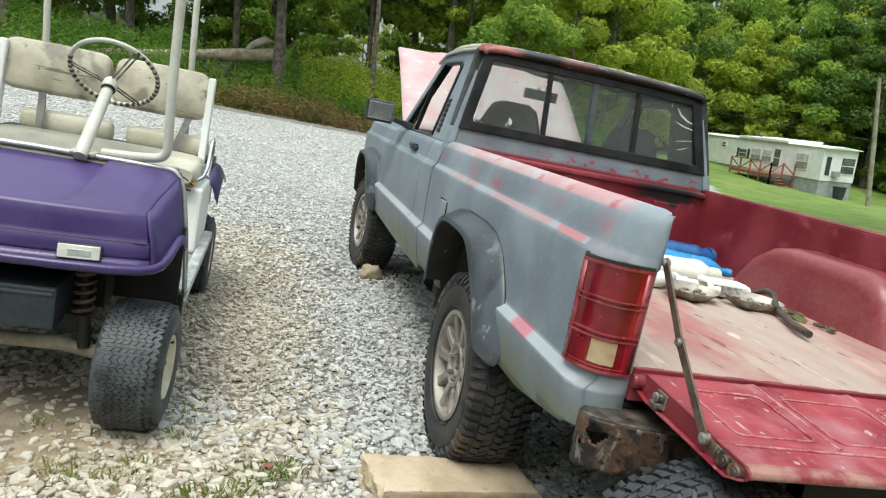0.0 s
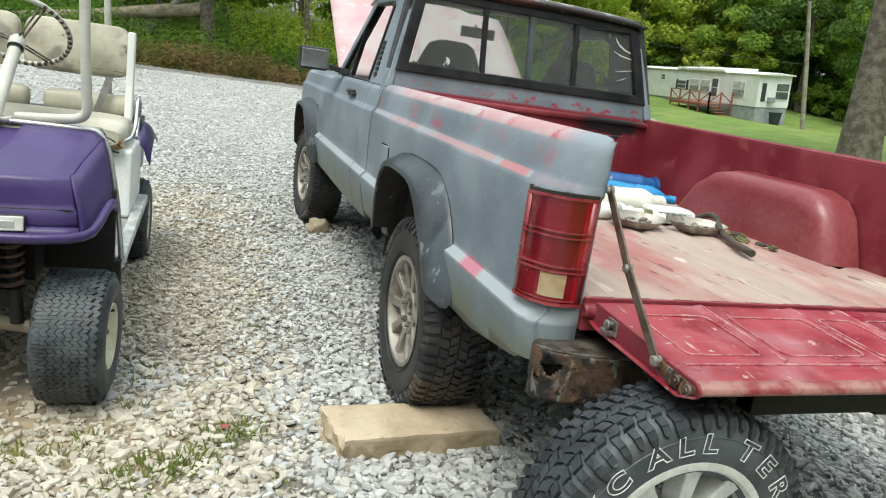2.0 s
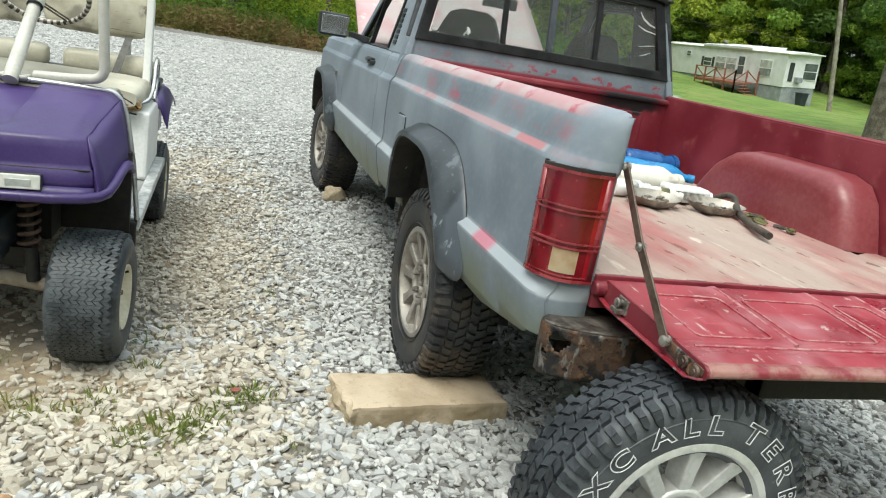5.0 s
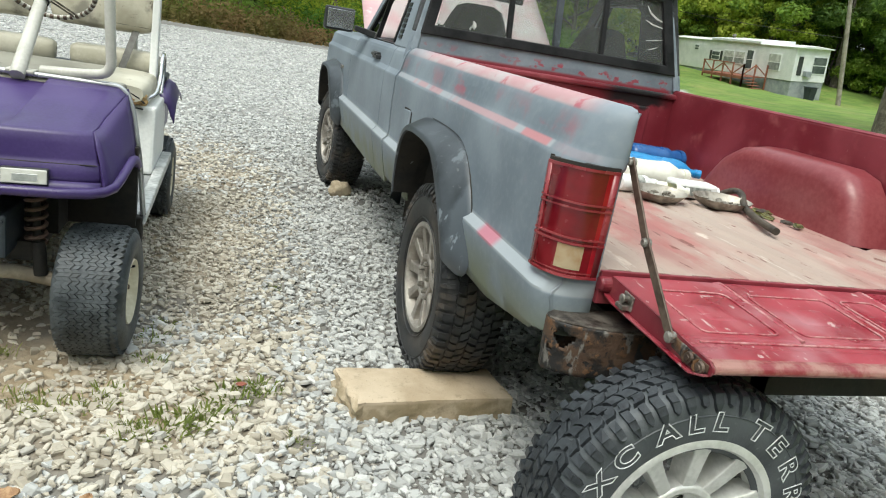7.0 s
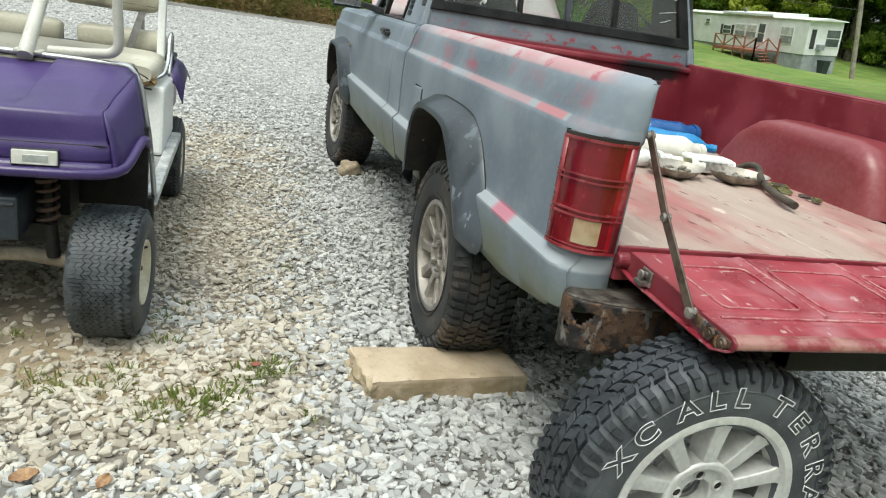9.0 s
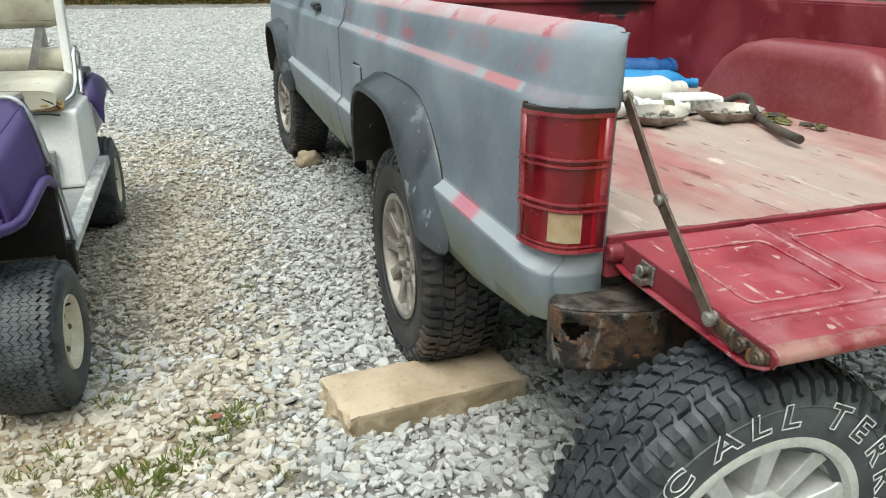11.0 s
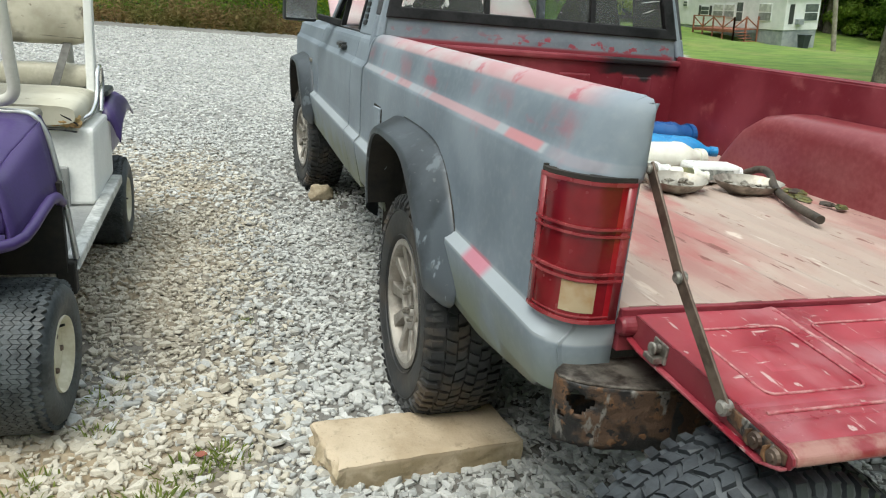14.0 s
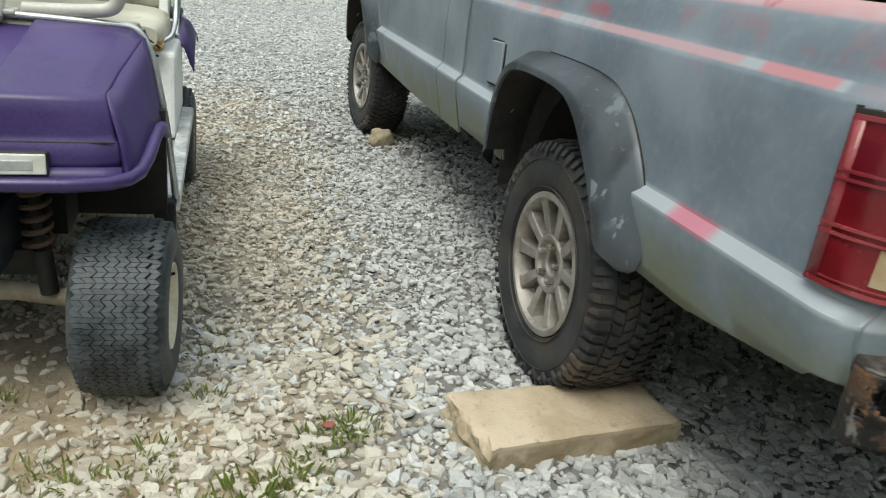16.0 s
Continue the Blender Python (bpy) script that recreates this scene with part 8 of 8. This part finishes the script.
def tuft(x, y, s, seed, m=None):
    rng = np.random.default_rng(seed)
    n = 46
    a = rng.uniform(0, 6.28, n)
    r = rng.uniform(0, 0.085, n) * s
    base = np.stack((r * np.cos(a), r * np.sin(a), np.full(n, 0.006)), axis=1)
    ln = rng.uniform(0.015, 0.048, n) * s
    lean = rng.uniform(0.3, 1.2, n)
    d = np.stack((np.cos(a + rng.normal(size=n) * 0.8) * lean, np.sin(a + rng.normal(size=n) * 0.8) * lean, np.ones(n)), axis=1)
    d /= np.linalg.norm(d, axis=1)[:, None]
    side = np.cross(d, np.array((0, 0, 1.0)))
    side /= np.linalg.norm(side, axis=1)[:, None]
    w = rng.uniform(0.0011, 0.0036, n)[:, None] * s
    mid = base + d * ln[:, None] * 0.55
    tip = base + d * ln[:, None] - np.array((0, 0, 1)) * (ln * lean * 0.22)[:, None]
    v = np.stack((base - side * w, base + side * w, mid + side * w * 0.9, tip, mid - side * w * 0.9), axis=1).reshape(-1, 3)
    return v + np.array((x, y, 0.0))


GRASS_BLADE = leaf_material("grass_blades", (0.15, 0.20, 0.045), (0.27, 0.33, 0.085), (0.33, 0.34, 0.13))
TUFTS = ((-1.13, 0.60, 1.0), (-0.98, 0.68, 0.9), (-0.74, 0.54, 1.25), (-0.80, 0.48, 1.2), (-0.86, 0.47, 0.9), (-0.63, 0.70, 1.1), (-0.60, 0.66, 0.9), (-0.54, 0.74, 1.0), (-0.51, 0.71, 0.8), (-0.88, 1.09, 0.8), (-0.87, 0.90, 0.8), (-0.69, 0.54, 1.1), (-0.71, 0.57, 1.0), (-0.90, 0.52, 0.7), (-1.02, 0.62, 0.8), (-0.86, 1.20, 0.6), (-1.20, 0.66, 0.7), (-0.43, 0.43, 0.6), (-0.45, 1.62, 0.5), (-1.32, 0.93, 0.7))
blades = np.concatenate([tuft(x, y, s, 40 + k) for k, (x, y, s) in enumerate(TUFTS)])
tagged(mesh_np("grass", blades, np.arange(len(blades)).reshape(-1, 5), GRASS_BLADE, TILT), "small tufts of green grass growing through gravel", "grass", kind="stuff")


def dead_leaf(x, y, s, turn, mat):
    """A curled dry leaf with a toothed outline."""
    bm = bmesh.new()
    rows = []
    for i in range(9):
        u = i / 8
        w = s * 0.34 * math.sin(math.pi * min(1, u * 0.96 + 0.03)) ** 0.8 * (1.12 if i % 2 else 0.9)
        rows.append([(s * (u - 0.5), w * v, 0.010 + s * (0.16 * v * v + 0.10 * (u - 0.5) ** 2)) for v in (-1, -0.5, 0, 0.5, 1)])
    skin(bm, rows)
    ob = solo("dead_leaf", bm, mat, TILT @ pose(x, y, 0.012, 8, -6, turn), "curled dry brown leaf lying on the gravel", "leaf", "dry leaves on the gravel", smooth=True)
    mod = ob.modifiers.new("thickness", "SOLIDIFY")
    mod.thickness = 0.0006


DEAD_BROWN = simple("dry_brown_leaf", (0.24, 0.13, 0.06), (0.42, 0.27, 0.15), 0.7, 0, 40, 120, 0.2)
DEAD_RED = simple("dry_red_brown_leaf", (0.20, 0.06, 0.04), (0.30, 0.10, 0.06), 0.7, 0, 40, 120, 0.2)
dead_leaf(-1.111, 0.199, 0.062, 15, DEAD_BROWN)
dead_leaf(-0.943, 0.170, 0.048, 70, DEAD_BROWN)
dead_leaf(-0.588, 0.730, 0.035, -20, DEAD_RED)


# ---- spare wheel standing under the open tailgate ----
def spare():
    s = thing("spare_wheel", TILT @ pose(0.228, -0.272, 0.325, 0, 0, 90), "spare wheel with white-lettered all-terrain tyre, standing on gravel", "wheel")
    build_wheel(s, None, TYRE_CLEAN, ALLOY, drum=False, nuts_in=False, kind="thing", tread_mat=TREAD_DARK)
    tyre = [o for o in s.children if o.name.startswith("tyre")][0]
    tyre.scale = (0.74, 0.872, 0.872)
    tyre.location.x = -0.019
    for o in s.children:
        if o is not tyre:
            o.scale = (0.97, 0.965, 0.965)
            o.location.z = 0.006
    paint = simple("white_letter_rubber", (0.55, 0.56, 0.57), (0.70, 0.71, 0.72), 0.6, 0, 20, 90, 0.1)
    for ch, a in (("X", -62), ("C", -46), ("A", -25), ("L", -11), ("L", 2), ("T", 24), ("E", 39), ("R", 55), ("R", 71), ("A", 86), ("I", 97), ("N", 107)):
        cu = bpy.data.curves.new("letter", "FONT")
        cu.body = ch
        cu.size = 0.064
        cu.align_x, cu.align_y = "CENTER", "CENTER"
        cu.offset = 0.0022
        cu.fill_mode = "NONE"
        cu.bevel_depth = 0.0013
        cu.bevel_resolution = 1
        cu.materials.append(paint)
        ob = new("letter", cu)
        ob.parent = tyre
        r = radians(a)
        # the tyre's face looks to -x; up is z, and the reader's right is -y
        rad = 0.283
        ob.matrix_local = Matrix.Translation((-0.1200, -rad * math.sin(r), rad * math.cos(r))) @ Matrix.Rotation(r, 4, "X") @ pose(0, 0, 0, 90, 0, -90) @ Matrix.Diagonal((1.25, 1, 1, 1))


spare()


# ---- loose things in the truck bed ----
FLOOR_Z = 0.737
JUG_WHITE = simple("milky_white_plastic", (0.62, 0.61, 0.52), (0.74, 0.73, 0.66), 0.4, 0, 8, 60, 0.05)
JUG_PURE = simple("white_plastic", (0.70, 0.71, 0.70), (0.80, 0.81, 0.80), 0.35, 0, 8, 60, 0.05)
JUG_BLUE = simple("bright_blue_plastic", (0.010, 0.17, 0.42), (0.02, 0.24, 0.52), 0.3, 0, 8, 60, 0.04)
JUG_NAVY = simple("deep_blue_plastic", (0.012, 0.07, 0.24), (0.02, 0.11, 0.32), 0.3, 0, 8, 60, 0.04)
LABEL_GREY = simple("printed_label", (0.18, 0.19, 0.18), (0.45, 0.46, 0.42), 0.5, 0, 60, 150, 0.02)
LABEL_DARK = simple("dark_olive_label", (0.05, 0.055, 0.02), (0.16, 0.15, 0.05), 0.5, 0, 40, 150, 0.02)
SCRAP = simple("grey_brown_scraps", (0.10, 0.085, 0.065), (0.30, 0.28, 0.24), 0.6, 0.2, 40, 120, 0.2)
DISH = simple("dull_dented_aluminium", (0.20, 0.18, 0.15), (0.42, 0.39, 0.34), 0.45, 0.55, 16, 60, 0.4, 0.006)
HOSE = simple("dusty_black_hose", (0.035, 0.028, 0.022), (0.09, 0.072, 0.055), 0.7, 0, 12, 70, 0.3)


def jug(x, y, z, length, r, flat, mat, turn, label, name="bottle", neck=0.35, tilt=0, labelled=None):
    """A bottle lying on its side, the neck along +x of its own frame."""
    j = thing(name, TILT @ pose(x, y, z, 0, tilt, turn), label, "bottle", "bottles in the truck bed")
    bm = bmesh.new()
    prof = [(0, 0.0), (0.004, r * 0.8), (0.014, r * 0.97), (0.03, r), (length * 0.30, r), (length * 0.33, r * 0.965), (length * 0.62, r * 0.965), (length * 0.65, r), (length * 0.72, r * 0.97), (length * 0.82, r * 0.72), (length * 0.90, r * neck), (length * 0.97, r * neck * 0.9), (length * 0.97, 0)]
    lathe(bm, prof, "x", seg=28)
    for v in bm.verts:
        v.co.z = v.co.z * flat
        v.co.z += r * flat
    part("body", bm, mat, j, smooth=True)
    bm = bmesh.new()
    lathe(bm, [(length * 0.95, 0.0), (length * 0.95, r * neck * 1.15), (length * 1.03, r * neck * 1.1), (length * 1.035, 0)], "x", seg=20)
    for v in bm.verts:
        v.co.z = v.co.z * flat + r * flat
    part("cap", bm, mat, j)
    if labelled:
        bm = bmesh.new()
        lathe(bm, [(length * 0.34, r * 0.975), (length * 0.61, r * 0.975)], "x", seg=28)
        for v in bm.verts:
            v.co.z = v.co.z * flat + r * flat
        part("label", bm, labelled, j, smooth=True)
    return j


jug(1.15, 1.68, FLOOR_Z, 0.28, 0.062, 0.80, JUG_NAVY, -4, "deep blue plastic bottle lying on the bed floor", neck=0.8)
jug(0.95, 1.40, FLOOR_Z, 0.34, 0.060, 0.80, JUG_BLUE, -24, "bright blue plastic bottle lying on its side")
jug(0.76, 1.08, FLOOR_Z, 0.33, 0.060, 0.90, JUG_WHITE, 6, "milky white plastic bottle lying on its side", neck=0.5)
jug(0.70, 0.95, FLOOR_Z, 0.17, 0.032, 1.0, JUG_PURE, 10, "small white bottle with a printed label", neck=0.6, labelled=LABEL_GREY)
jug(0.86, 0.96, FLOOR_Z, 0.13, 0.026, 1.0, JUG_WHITE, -15, "small bottle with a dark olive label", neck=0.6, labelled=LABEL_DARK)


def dish(x, y, turn, sx, sy, label):
    d = thing("metal_dish", TILT @ pose(x, y, FLOOR_Z, 6, 0, turn), label, "dish", "metal dishes in the truck bed")
    bm = bmesh.new()
    lathe(bm, [(0.002, 0.0), (0.002, 0.6), (0.014, 0.82), (0.034, 0.97), (0.038, 1.0), (0.036, 0.98), (0.018, 0.82), (0.006, 0.6), (0.006, 0.0)], "z", seg=30)
    for v in bm.verts:
        k = 1 + 0.05 * noise.noise(v.co * 3)
        v.co.x, v.co.y = v.co.x * sx * k, v.co.y * sy * k
    part("bowl", bm, DISH, d, smooth=True)
    bm = bmesh.new()
    rnd = random.Random(int(x * 100))
    for _ in range(14):
        a, r = rnd.uniform(0, 6.28), rnd.uniform(0, 0.7)
        blob(bm, scaled(sx * r * math.cos(a), sy * r * math.sin(a), 0.022, rnd.uniform(0.008, 0.022), rnd.uniform(0.006, 0.014), 0.006, rnd.uniform(-40, 40), 0, rnd.uniform(0, 180)), 1, 0.4, rnd.random() * 9)
    tagged(part("scraps", bm, SCRAP, d, "rusty scraps in the dish"), kind="stuff")


dish(0.815, 0.85, 10, 0.115, 0.075, "dented metal dish holding scraps")
dish(1.07, 0.83, -12, 0.115, 0.070, "tarnished metal dish holding scraps")

c = thing("plastic_carton", TILT @ pose(1.05, 0.985, FLOOR_Z, 0, 0, -6), "white plastic carton lying on the bed floor", "carton")
bm = bmesh.new()
box(bm, -0.10, 0.08, -0.045, 0.045, 0.0, 0.06)
part("body", bm, JUG_PURE, c, bevel=0.012)
bm = bmesh.new()
box(bm, -0.07, 0.05, -0.047, -0.044, 0.012, 0.045)
part("label", bm, LABEL_GREY, c)
bm = bmesh.new()
lathe(bm, [(0.08, 0.0), (0.08, 0.02), (0.105, 0.019), (0.106, 0)], "x", (0, 0, 0.03), seg=16)
part("cap", bm, JUG_PURE, c)
bm = bmesh.new()
box(bm, -0.06, 0.06, -0.02, 0.02, 0, 0.03)
solo("small_carton", bm, JUG_PURE, TILT @ pose(1.15, 0.93, FLOOR_Z, 0, 0, -20), "small white carton beside the metal dish", "carton", bevel=0.006)

bm = bmesh.new()
path = arc_pts([(1.20, 1.02, FLOOR_Z + 0.015), (1.225, 0.965, FLOOR_Z + 0.05), (1.21, 0.90, FLOOR_Z + 0.05), (1.15, 0.80, FLOOR_Z + 0.020), (1.10, 0.70, FLOOR_Z + 0.017), (1.05, 0.59, FLOOR_Z + 0.017), (1.01, 0.46, FLOOR_Z + 0.017)], 0.06, 5)
tube(bm, path, 0.0125, 14)
solo("rubber_hose", bm, HOSE, TILT, "dusty dark rubber hose curling over the bed floor", "hose", smooth=True)
rnd = random.Random(21)
for k in range(7):
    bm = bmesh.new()
    blob(bm, scaled(0, 0, 0, rnd.uniform(0.02, 0.05), rnd.uniform(0.012, 0.025), 0.008), 2, 0.6, k)
    solo("debris_scrap", bm, HOSE if k % 2 else LABEL_DARK, TILT @ pose(rnd.uniform(1.2, 1.29), rnd.uniform(0.6, 1.02), FLOOR_Z + 0.006, 0, 0, rnd.uniform(0, 180)), "small dark scrap of debris in the bed", "debris", "scraps in the truck bed")
